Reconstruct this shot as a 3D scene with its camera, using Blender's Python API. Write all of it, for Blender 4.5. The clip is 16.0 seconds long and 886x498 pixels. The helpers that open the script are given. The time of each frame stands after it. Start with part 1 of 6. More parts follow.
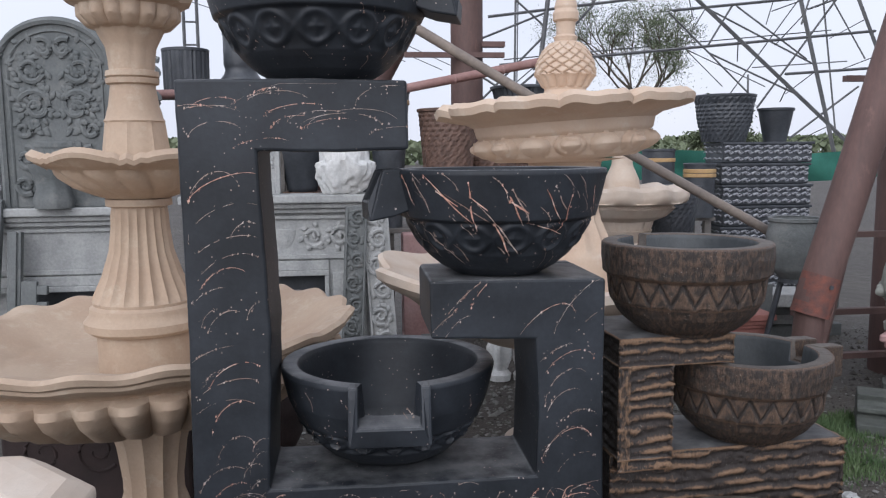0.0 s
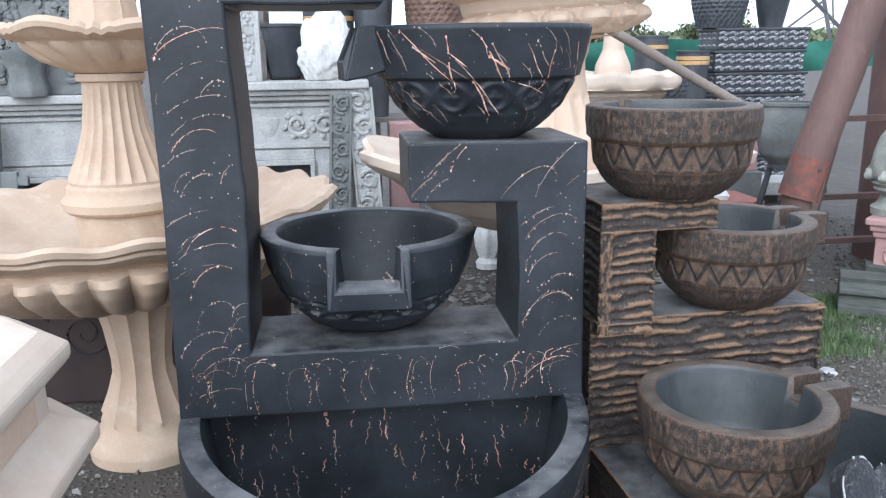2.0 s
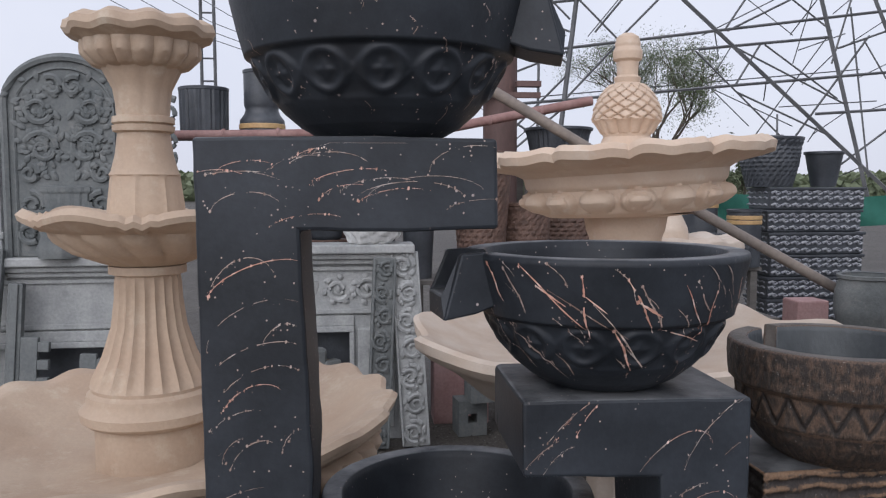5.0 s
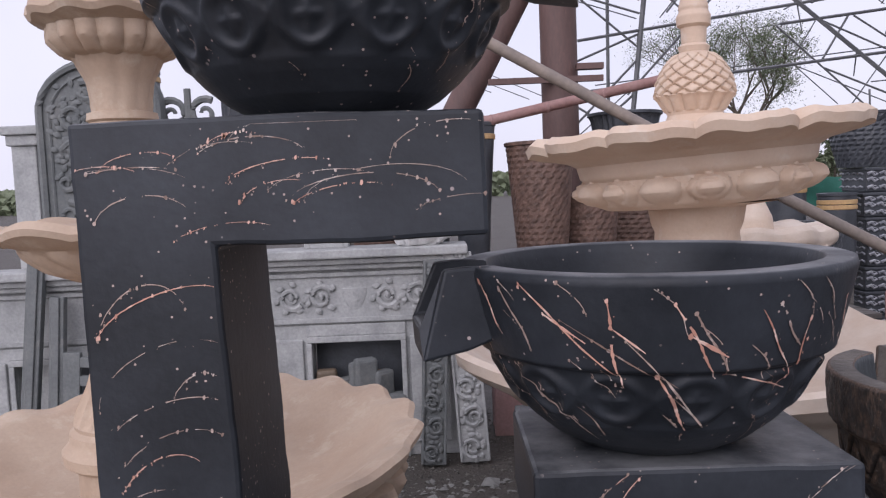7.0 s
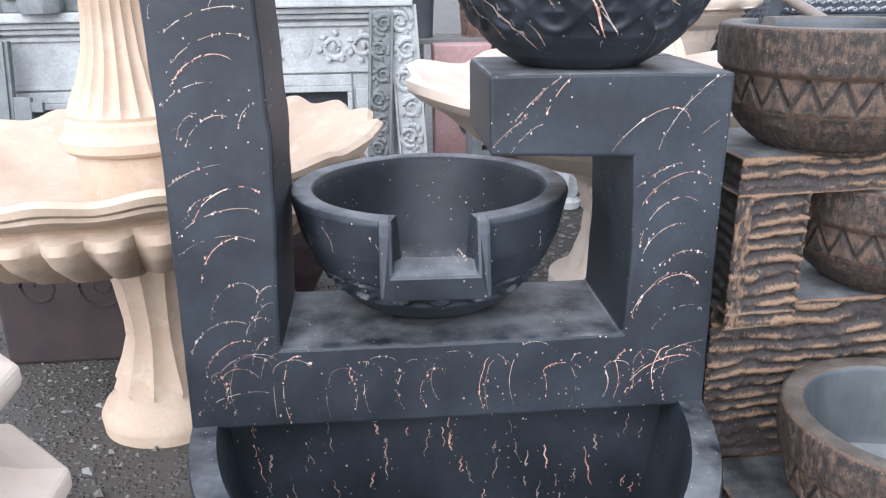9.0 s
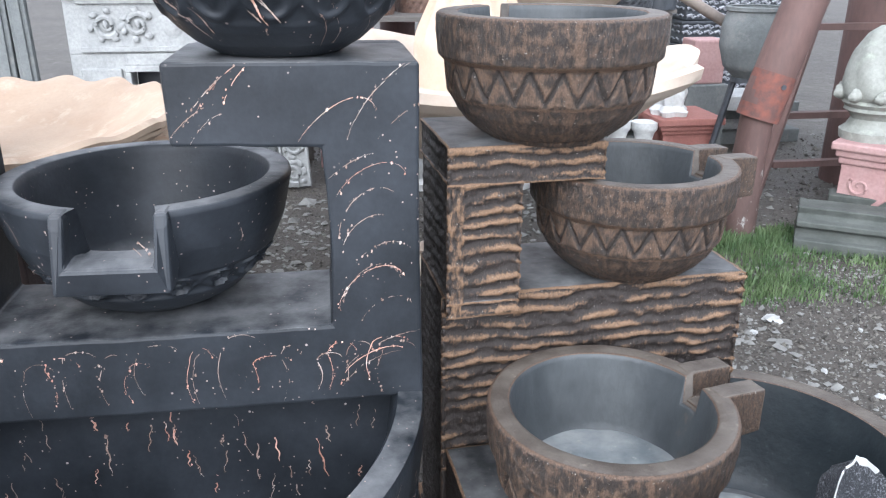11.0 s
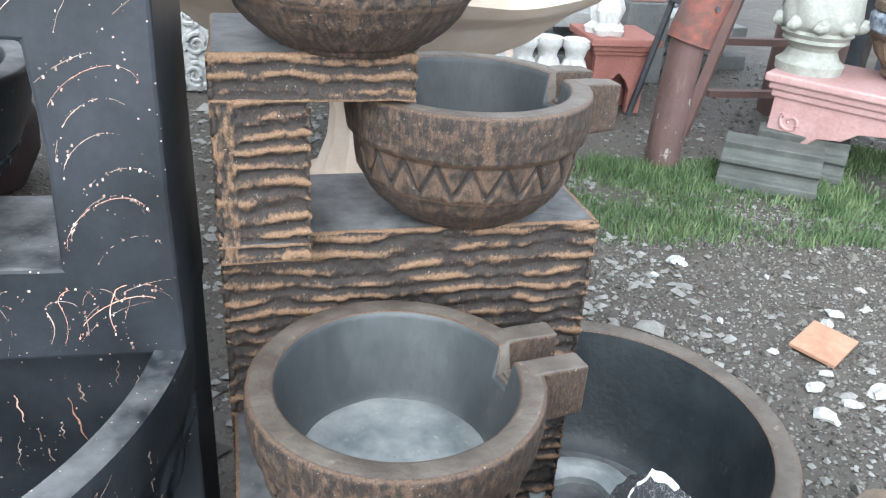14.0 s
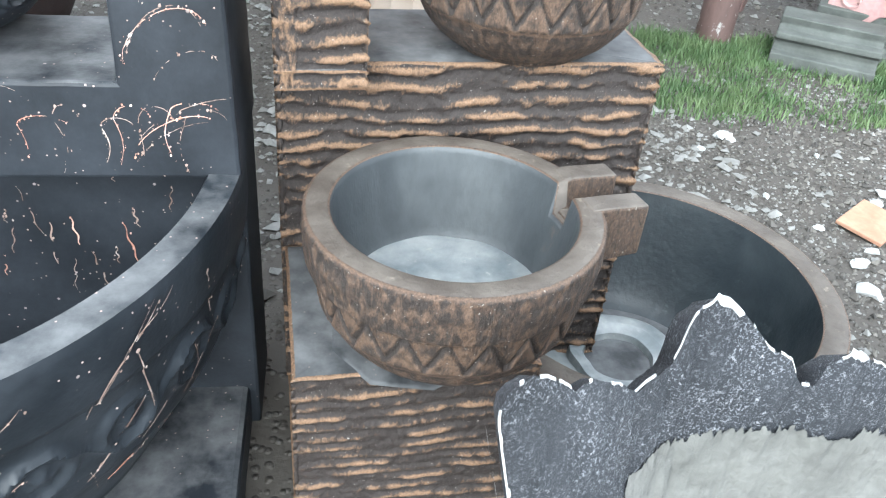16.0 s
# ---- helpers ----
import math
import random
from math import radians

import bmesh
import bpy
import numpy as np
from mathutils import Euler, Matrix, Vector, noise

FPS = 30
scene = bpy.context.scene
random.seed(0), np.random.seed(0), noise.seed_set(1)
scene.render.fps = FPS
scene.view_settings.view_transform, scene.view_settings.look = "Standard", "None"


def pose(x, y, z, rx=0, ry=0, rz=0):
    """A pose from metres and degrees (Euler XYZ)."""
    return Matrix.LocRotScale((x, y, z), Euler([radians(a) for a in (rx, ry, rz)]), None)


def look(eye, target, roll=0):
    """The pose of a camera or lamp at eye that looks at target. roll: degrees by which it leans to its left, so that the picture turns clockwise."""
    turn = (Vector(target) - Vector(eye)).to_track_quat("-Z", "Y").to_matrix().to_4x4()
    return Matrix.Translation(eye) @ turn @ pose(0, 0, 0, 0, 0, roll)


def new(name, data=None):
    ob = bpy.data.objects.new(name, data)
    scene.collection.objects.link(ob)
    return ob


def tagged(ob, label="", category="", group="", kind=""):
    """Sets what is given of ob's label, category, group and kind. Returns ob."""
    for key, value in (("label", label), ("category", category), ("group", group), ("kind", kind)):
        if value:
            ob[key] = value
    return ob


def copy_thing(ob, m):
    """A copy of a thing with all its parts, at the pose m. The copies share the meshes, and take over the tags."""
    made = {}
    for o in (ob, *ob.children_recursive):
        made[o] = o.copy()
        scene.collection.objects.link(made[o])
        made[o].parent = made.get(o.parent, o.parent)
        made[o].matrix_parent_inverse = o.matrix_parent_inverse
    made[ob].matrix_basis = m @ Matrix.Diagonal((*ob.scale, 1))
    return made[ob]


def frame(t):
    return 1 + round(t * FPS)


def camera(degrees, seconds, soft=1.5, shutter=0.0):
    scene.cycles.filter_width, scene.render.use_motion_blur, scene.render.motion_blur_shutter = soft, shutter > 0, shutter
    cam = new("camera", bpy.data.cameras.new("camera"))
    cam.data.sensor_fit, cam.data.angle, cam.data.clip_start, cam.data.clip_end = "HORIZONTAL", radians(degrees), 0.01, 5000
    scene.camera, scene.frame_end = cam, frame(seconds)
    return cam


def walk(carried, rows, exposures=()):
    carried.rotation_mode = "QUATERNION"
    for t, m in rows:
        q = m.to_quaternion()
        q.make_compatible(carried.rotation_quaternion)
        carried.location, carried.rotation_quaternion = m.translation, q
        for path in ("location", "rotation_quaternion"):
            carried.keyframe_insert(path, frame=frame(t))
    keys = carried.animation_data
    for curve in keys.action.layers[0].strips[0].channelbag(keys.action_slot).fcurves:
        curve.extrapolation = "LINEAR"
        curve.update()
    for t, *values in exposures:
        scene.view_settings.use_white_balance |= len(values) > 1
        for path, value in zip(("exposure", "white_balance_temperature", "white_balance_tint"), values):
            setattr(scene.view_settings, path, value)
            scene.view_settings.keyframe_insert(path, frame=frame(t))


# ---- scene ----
cam = camera(58.1, 16.0, 1.2)
METRES, EYE, TILT, LEAN, TURN = 2.7, 1.45, -6.8, 0.5, -6.5
ROWS = [
    (0.0, 0.0, 0.0, 0.0, -0.0, 0.0, 0.0),
    (0.5, 0.0048, -0.0013, 0.005, -0.16, 2.33, -0.04),
    (1.0, 0.0099, 0.0028, -0.0012, -0.07, 1.09, 0.66),
    (1.5, 0.0111, 0.0082, -0.0152, -0.22, -2.9, 1.16),
    (2.0, 0.0096, 0.0113, -0.0308, -0.64, -7.08, 0.37),
    (2.5, 0.0069, 0.0115, -0.0469, -0.86, -11.41, -0.3),
    (3.0, 0.0074, 0.0123, -0.0586, -1.03, -15.9, -1.11),
    (3.5, 0.006, 0.0175, -0.0492, -1.02, -14.32, -1.33),
    (4.0, 0.0031, 0.0311, -0.0217, -0.31, -8.81, -1.01),
    (4.5, -0.0259, 0.0912, 0.0108, 1.18, -2.91, -1.0),
    (5.0, -0.0518, 0.1491, 0.0445, 0.85, 2.51, -0.47),
    (7.5, -0.0026, 0.2883, 0.0564, 7.11, 2.08, 1.23),
    (8.0, -0.012, 0.245, 0.0401, 5.09, -1.52, 1.19),
    (8.5, -0.0224, 0.1989, 0.0083, 3.19, -6.09, 0.97),
    (9.0, -0.0226, 0.1697, -0.0243, 1.8, -12.46, 0.01),
    (11.5, 0.1667, 0.1833, -0.0124, -2.16, -14.02, -0.59),
    (12.0, 0.1771, 0.2271, 0.006, -3.2, -9.1, -0.49),
    (12.5, 0.1883, 0.2609, 0.0095, -6.86, -8.45, 0.08),
    (13.0, 0.2077, 0.278, 0.0015, -8.84, -12.12, -0.12),
    (13.5, 0.2255, 0.2785, -0.0137, -5.67, -16.6, -1.35),
    (14.0, 0.2381, 0.2723, -0.0253, -3.5, -20.17, -3.79),
    (14.5, 0.25, 0.2769, -0.0361, -3.21, -22.91, -4.44),
    (15.0, 0.2442, 0.2755, -0.0486, -2.82, -25.59, -4.2),
    (15.5, 0.2289, 0.2716, -0.059, -1.61, -27.76, -4.68),
    (16.0, 0.2234, 0.2684, -0.0583, -0.92, -28.22, -5.03),
]
EXPOSURES = [(0.0, 0.5, 5950, 13), (0.5, 0.26, 5950, 17), (1.0, 0.45, 5950, 14), (1.5, 0.95, 5850, 13), (2.0, 1.4, 5650, 9), (2.5, 1.75, 5620, 8), (3.0, 1.87, 5600, 8), (3.5, 1.87, 5600, 8), (4.0, 1.47, 5700, 9), (4.5, 0.88, 5850, 12), (5.0, 0.32, 6000, 14), (7.5, 0.6, 6050, 23), (8.0, 0.88, 6050, 20), (8.5, 1.2, 5800, 14), (9.0, 1.85, 5700, 11), (11.5, 1.85, 5800, 9), (12.0, 1.42, 5740, 8), (12.5, 1.32, 5680, 9), (13.0, 1.67, 5720, 7), (13.5, 1.9, 5850, 5), (14.0, 2.1, 5850, 5), (15.0, 2.39, 5830, 4), (16.0, 2.51, 5800, 3)]
walk(cam, [(t, pose(0, 0, EYE, TILT, LEAN, TURN) @ pose(METRES * x, METRES * y, METRES * z, 90 + pitch, roll, yaw)) for t, x, y, z, yaw, pitch, roll in ROWS], EXPOSURES)

# ---- world, sun, exposure ----
world = bpy.data.worlds.new("overcast")
scene.world = world
world.use_nodes = True
wn, wl = world.node_tree.nodes, world.node_tree.links
wn.clear()
sky = wn.new("ShaderNodeTexSky")
sky.sky_type = "NISHITA"
sky.sun_disc = False
SUN_EL, SUN_ROT = radians(30), radians(204)
sky.sun_elevation, sky.sun_rotation = SUN_EL, SUN_ROT
sky.dust_density, sky.air_density = 3.0, 1.0
wcoord = wn.new("ShaderNodeTexCoord")
wnoise = wn.new("ShaderNodeTexNoise")
wnoise.inputs["Scale"].default_value, wnoise.inputs["Detail"].default_value = 2.2, 5
wramp = wn.new("ShaderNodeValToRGB")
wramp.color_ramp.elements[0].position, wramp.color_ramp.elements[1].position = 0.3, 0.75
wramp.color_ramp.elements[0].color = (7.7, 7.8, 8.3, 1)
wramp.color_ramp.elements[1].color = (9.4, 9.35, 9.5, 1)
wmix = wn.new("ShaderNodeMix")
wmix.data_type = "RGBA"
wmix.inputs[0].default_value = 0.88
wbg, wout = wn.new("ShaderNodeBackground"), wn.new("ShaderNodeOutputWorld")
wbg.inputs["Strength"].default_value = 0.08
wl.new(wcoord.outputs["Generated"], wnoise.inputs["Vector"])
wl.new(wnoise.outputs["Fac"], wramp.inputs["Fac"])
wl.new(sky.outputs["Color"], wmix.inputs[6])
wl.new(wramp.outputs["Color"], wmix.inputs[7])
wl.new(wmix.outputs[2], wbg.inputs["Color"])
wl.new(wbg.outputs["Background"], wout.inputs["Surface"])
sun = new("sun", bpy.data.lights.new("sun", "SUN"))
sun.data.energy, sun.data.angle, sun.data.color = 1.5, radians(70), (1.0, 0.98, 0.95)
sun.matrix_world = look((-4, -9, 5.7), (0, 0, 0))


# ---- materials ----
def nodes_of(name):
    m = bpy.data.materials.new(name)
    m.use_nodes = True
    nt = m.node_tree
    return m, nt.nodes, nt.links, nt.nodes["Principled BSDF"]


def mixed(n, l, fac, a, b, mode="MIX"):
    x = n.new("ShaderNodeMix")
    x.data_type, x.blend_type = "RGBA", mode
    for sock, v in ((0, fac), (6, a), (7, b)):
        if isinstance(v, (int, float)):
            x.inputs[sock].default_value = v
        elif isinstance(v, tuple):
            x.inputs[sock].default_value = (*v, 1)
        else:
            l.new(v, x.inputs[sock])
    return x.outputs[2]


def ramp(n, l, src, p0, p1, a=(0, 0, 0), b=(1, 1, 1)):
    r = n.new("ShaderNodeValToRGB")
    r.color_ramp.elements[0].position, r.color_ramp.elements[1].position = p0, p1
    r.color_ramp.elements[0].color, r.color_ramp.elements[1].color = (*a, 1), (*b, 1)
    l.new(src, r.inputs["Fac"])
    return r.outputs["Color"]


def noise_of(n, l, scale, detail=4, stretch=None, rough=0.55):
    c = n.new("ShaderNodeTexCoord")
    t = n.new("ShaderNodeTexNoise")
    t.inputs["Scale"].default_value, t.inputs["Detail"].default_value, t.inputs["Roughness"].default_value = scale, detail, rough
    if stretch:
        mp = n.new("ShaderNodeMapping")
        mp.inputs["Scale"].default_value = stretch
        l.new(c.outputs["Object"], mp.inputs["Vector"])
        l.new(mp.outputs["Vector"], t.inputs["Vector"])
    else:
        l.new(c.outputs["Object"], t.inputs["Vector"])
    return t.outputs["Fac"]


def bumped(n, l, bsdf, height, strength, distance=0.01):
    b = n.new("ShaderNodeBump")
    b.inputs["Strength"].default_value, b.inputs["Distance"].default_value = strength, distance
    l.new(height, b.inputs["Height"])
    l.new(b.outputs["Normal"], bsdf.inputs["Normal"])


def surface(name, a, b, scale=6, rough=0.7, bump=0.25, grain=60, metal=0.0, dirt=None, dirt_at=(0.55, 0.72), stretch=None, spread=0.0, speck=0.45):
    """Two tones in large stains, a finer grain over them, and patches of dirt."""
    m, n, l, bsdf = nodes_of(name)
    col = mixed(n, l, ramp(n, l, noise_of(n, l, scale, 5, stretch), 0.35, 0.68), a, b)
    fine = noise_of(n, l, grain, 6, stretch)
    col = mixed(n, l, speck, col, ramp(n, l, fine, 0.25, 0.8, (0.35, 0.35, 0.35), (1, 1, 1)), "MULTIPLY")
    if dirt:
        col = mixed(n, l, ramp(n, l, noise_of(n, l, scale * 2.3, 8, stretch, 0.7), *dirt_at), col, dirt)
    if spread:
        info = n.new("ShaderNodeObjectInfo")
        col = mixed(n, l, spread, col, ramp(n, l, info.outputs["Random"], 0, 1, (0.3, 0.3, 0.3), (1, 1, 1)), "MULTIPLY")
    l.new(col, bsdf.inputs["Base Color"])
    rr = n.new("ShaderNodeMapRange")
    rr.inputs["To Min"].default_value, rr.inputs["To Max"].default_value = max(0.05, rough - 0.12), min(1, rough + 0.12)
    l.new(fine, rr.inputs["Value"])
    l.new(rr.outputs["Result"], bsdf.inputs["Roughness"])
    bsdf.inputs["Metallic"].default_value = metal
    bumped(n, l, bsdf, fine, bump)
    return m


def black_paint(name, base=(0.0115, 0.014, 0.018), dusty=(0.04, 0.0465, 0.056), rough=0.5, dots=1.0, bands=True):
    """Satin black paint on cast stone: a greyish bloom, a few pale specks and faint strokes."""
    m, n, l, bsdf = nodes_of(name)
    col = mixed(n, l, ramp(n, l, noise_of(n, l, 5, 6, None, 0.65), 0.35, 0.75), base, dusty)
    fine = noise_of(n, l, 90, 5)
    col = mixed(n, l, 0.3, col, ramp(n, l, fine, 0.3, 0.75, (0.5, 0.5, 0.5), (1, 1, 1)), "MULTIPLY")
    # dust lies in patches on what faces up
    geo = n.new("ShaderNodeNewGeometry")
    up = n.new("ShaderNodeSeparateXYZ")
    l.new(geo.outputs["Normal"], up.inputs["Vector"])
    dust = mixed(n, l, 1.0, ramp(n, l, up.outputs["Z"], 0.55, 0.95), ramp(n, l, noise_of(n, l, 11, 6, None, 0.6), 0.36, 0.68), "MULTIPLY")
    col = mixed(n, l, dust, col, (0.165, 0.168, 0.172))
    c = n.new("ShaderNodeTexCoord")
    for scale, size, keep, tint in ((34, 0.09, 0.66, (0.4, 0.33, 0.31)), (90, 0.15, 0.66, (0.42, 0.32, 0.28))):
        v = n.new("ShaderNodeTexVoronoi")
        v.inputs["Scale"].default_value = scale
        l.new(c.outputs["Object"], v.inputs["Vector"])
        sep = n.new("ShaderNodeSeparateColor")
        l.new(v.outputs["Color"], sep.inputs["Color"])
        near = ramp(n, l, v.outputs["Distance"], size * 0.7, size, (1, 1, 1), (0, 0, 0))
        pick = ramp(n, l, sep.outputs[0], keep - 0.01, keep)
        patch = ramp(n, l, noise_of(n, l, 8, 3), 0.44, 0.54)
        f = mixed(n, l, 1.0, mixed(n, l, 1.0, near, pick, "MULTIPLY"), patch, "MULTIPLY")
        f = mixed(n, l, 1.0, f, (dots, dots, dots), "MULTIPLY")
        col = mixed(n, l, f, col, tint)
    l.new(col, bsdf.inputs["Base Color"])
    bsdf.inputs["Roughness"].default_value = rough
    bsdf.inputs["Specular IOR Level"].default_value = 0.36
    lumps = n.new("ShaderNodeMath")
    lumps.operation = "MULTIPLY_ADD"
    l.new(noise_of(n, l, 22, 5, None, 0.6), lumps.inputs[0])
    lumps.inputs[1].default_value = 0.7
    l.new(fine, lumps.inputs[2])
    bumped(n, l, bsdf, lumps.outputs[0], 0.13, 0.005)
    return m


def bronzed(name, dark, gold, rough=0.5):
    """Dark paint with bronze brushed over the raised parts of the relief."""
    m, n, l, bsdf = nodes_of(name)
    at = n.new("ShaderNodeAttribute")
    at.attribute_name = "relief"
    grit = noise_of(n, l, 150, 8, (1.5, 1.5, 0.6), 0.7)
    streak = noise_of(n, l, 26, 6, (1.5, 1.5, 0.6), 0.7)
    add = n.new("ShaderNodeMath")
    add.operation = "MULTIPLY_ADD"
    l.new(grit, add.inputs[0])
    add.inputs[1].default_value = 0.95
    l.new(at.outputs["Fac"], add.inputs[2])
    add2 = n.new("ShaderNodeMath")
    add2.operation = "MULTIPLY_ADD"
    l.new(streak, add2.inputs[0])
    add2.inputs[1].default_value = 0.18
    l.new(add.outputs[0], add2.inputs[2])
    brown = tuple(d * 0.6 + g * 0.32 for d, g in zip(dark, gold))
    col = mixed(n, l, ramp(n, l, add2.outputs[0], 0.74, 1.26), dark, brown)
    col = mixed(n, l, ramp(n, l, add2.outputs[0], 1.05, 1.62), col, gold)
    col = mixed(n, l, 0.75, col, ramp(n, l, noise_of(n, l, 380, 5, (1, 1, 0.7), 0.7), 0.36, 0.62, (0.38, 0.38, 0.38), (1.2, 1.18, 1.15)), "MULTIPLY")
    col = mixed(n, l, ramp(n, l, noise_of(n, l, 260, 2), 0.70, 0.74), col, (0.4, 0.38, 0.34))
    l.new(col, bsdf.inputs["Base Color"])
    bsdf.inputs["Roughness"].default_value = rough
    bsdf.inputs["Metallic"].default_value = 0.15
    bumped(n, l, bsdf, grit, 0.8, 0.006)
    return m


M = {}
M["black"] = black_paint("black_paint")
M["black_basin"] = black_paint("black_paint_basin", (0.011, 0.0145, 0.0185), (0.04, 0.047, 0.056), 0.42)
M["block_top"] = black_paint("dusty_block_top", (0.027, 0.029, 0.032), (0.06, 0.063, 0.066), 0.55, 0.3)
M["mould_stone"] = surface("mossy_cast_stone", (0.075, 0.083, 0.075), (0.12, 0.13, 0.118), 8, 0.85, 0.35, 60)


def splash(name, low, high, white):
    """Thrown paint: strokes thin and dull for the most part, here and there thick and pale."""
    m, n, l, bsdf = nodes_of(name)
    g = n.new("ShaderNodeNewGeometry")
    col = mixed(n, l, g.outputs["Random Per Island"], low, high)
    col = mixed(n, l, ramp(n, l, noise_of(n, l, 45, 3), 0.55, 0.68), col, white)
    l.new(col, bsdf.inputs["Base Color"])
    bsdf.inputs["Roughness"].default_value = 0.5
    return m


M["vein_pink"] = splash("splash_pink", (0.42, 0.2, 0.14), (0.68, 0.42, 0.33), (0.78, 0.62, 0.53))
M["vein_pale"] = splash("splash_pale", (0.2, 0.13, 0.1), (0.44, 0.335, 0.285), (0.58, 0.49, 0.44))
M["bronze"] = bronzed("bronzed_strata", (0.043, 0.035, 0.032), (0.74, 0.45, 0.255))
M["bronze_bowl"] = bronzed("bronzed_bowl", (0.039, 0.031, 0.027), (0.36, 0.225, 0.145))
M["basin_inside"] = surface("basin_inside", (0.034, 0.04, 0.045), (0.085, 0.093, 0.097), 6, 0.55, 0.25, 60, dirt=(0.13, 0.10, 0.075), dirt_at=(0.62, 0.8), stretch=(1, 1, 0.5))
M["pool_inside"] = surface("pool_inside", (0.014, 0.021, 0.026), (0.036, 0.045, 0.05), 9, 0.5, 0.2, 60, dirt=(0.1, 0.11, 0.11), dirt_at=(0.62, 0.85))
# near-black and dull: the shade down the drain is put into this colour
M["drain_shade"] = surface("drain_shade", (0.006, 0.009, 0.011), (0.012, 0.017, 0.02), 9, 0.85, 0.2, 60)
M["drain_shade"].node_tree.nodes["Principled BSDF"].inputs["Specular IOR Level"].default_value = 0.1
M["rim_grey"] = surface("worn_rim", (0.072, 0.058, 0.047), (0.14, 0.12, 0.10), 14, 0.6, 0.3, 90, dirt=(0.26, 0.22, 0.17), dirt_at=(0.62, 0.75))
M["scale_floor"] = surface("lime_scale", (0.19, 0.215, 0.225), (0.4, 0.415, 0.41), 14, 0.4, 0.2, 50, dirt=(0.42, 0.41, 0.37), dirt_at=(0.6, 0.7))
M["cream"] = surface("cream_cast_stone", (0.54, 0.40, 0.295), (0.61, 0.49, 0.38), 5, 0.75, 0.08, 90, dirt=(0.6, 0.53, 0.45), dirt_at=(0.55, 0.8), speck=0.14)
M["tan"] = surface("tan_cast_stone", (0.43, 0.315, 0.225), (0.5, 0.39, 0.29), 4, 0.75, 0.12, 90, dirt=(0.55, 0.47, 0.37), dirt_at=(0.55, 0.8), speck=0.2)
M["cream_rim"] = surface("cream_rim_stone", (0.52, 0.415, 0.325), (0.59, 0.51, 0.43), 7, 0.7, 0.08, 80, speck=0.14)
M["grey_stone"] = surface("grey_cast_stone", (0.33, 0.34, 0.335), (0.47, 0.475, 0.465), 6, 0.85, 0.3, 60, dirt=(0.24, 0.25, 0.245))
M["dark_stone"] = surface("dark_cast_stone", (0.13, 0.142, 0.142), (0.2, 0.21, 0.205), 5, 0.85, 0.35, 60, dirt=(0.2, 0.2, 0.19))
M["plaster"] = surface("white_plaster", (0.62, 0.63, 0.62), (0.74, 0.74, 0.72), 8, 0.8, 0.2, 50, dirt=(0.48, 0.48, 0.46))
M["white_fin"] = surface("weathered_white_stone", (0.27, 0.28, 0.25), (0.37, 0.38, 0.345), 6, 0.8, 0.25, 60, dirt=(0.36, 0.39, 0.33))
M["pink"] = surface("pink_cast_stone", (0.4, 0.235, 0.225), (0.47, 0.31, 0.295), 5, 0.75, 0.2, 60, dirt=(0.42, 0.26, 0.24))
M["red_stone"] = surface("red_cast_stone", (0.3, 0.12, 0.1), (0.38, 0.17, 0.14), 5, 0.8, 0.25, 60)
M["rust"] = surface("brown_steel", (0.10, 0.06, 0.053), (0.16, 0.095, 0.083), 4, 0.7, 0.3, 50, dirt=(0.22, 0.13, 0.11), dirt_at=(0.6, 0.8), stretch=(1, 1, 0.35))
M["maroon"] = surface("dark_maroon_stone", (0.02, 0.012, 0.011), (0.04, 0.023, 0.021), 6, 0.8, 0.3, 50)
M["splashed"] = surface("paint_splashed_steel", (0.10, 0.062, 0.054), (0.15, 0.095, 0.083), 9, 0.75, 0.3, 50, dirt=(0.34, 0.33, 0.31), dirt_at=(0.56, 0.62), stretch=(1, 1, 0.4))
M["rust_bare"] = surface("rust_patch", (0.24, 0.085, 0.06), (0.12, 0.065, 0.058), 22, 0.8, 0.4, 50)
M["steel"] = surface("grey_steel", (0.10, 0.103, 0.108), (0.16, 0.162, 0.167), 3, 0.7, 0.2, 30)
M["bamboo"] = surface("bamboo_pole", (0.3, 0.25, 0.21), (0.2, 0.17, 0.15), 6, 0.7, 0.2, 40)
M["red_bamboo"] = surface("red_pole", (0.25, 0.13, 0.115), (0.36, 0.22, 0.2), 6, 0.7, 0.2, 40)
M["black_pot"] = surface("black_plastic", (0.042, 0.047, 0.055), (0.08, 0.088, 0.1), 6, 0.45, 0.2, 60)
M["gold"] = surface("gold_band", (0.5, 0.3, 0.13), (0.62, 0.42, 0.2), 8, 0.5, 0.1)
M["wicker"] = surface("brown_wicker", (0.10, 0.06, 0.045), (0.2, 0.12, 0.09), 20, 0.65, 0.4, 80)
M["silver_relief"] = surface("silver_brushed", (0.26, 0.27, 0.3), (0.5, 0.51, 0.54), 25, 0.5, 0.3, 60)
M["urn_brown"] = surface("brown_urn", (0.11, 0.08, 0.055), (0.2, 0.15, 0.10), 9, 0.6, 0.3, 60, dirt=(0.06, 0.045, 0.035))
M["urn_blue"] = surface("blue_grey_glaze", (0.16, 0.23, 0.27), (0.27, 0.34, 0.37), 9, 0.5, 0.3, 60)
M["urn_white"] = surface("blue_white_paint", (0.07, 0.10, 0.15), (0.5, 0.55, 0.62), 26, 0.5, 0.2, 60)
M["green_net"] = surface("green_net", (0.02, 0.115, 0.085), (0.035, 0.17, 0.125), 3, 0.9, 0.4, 80)
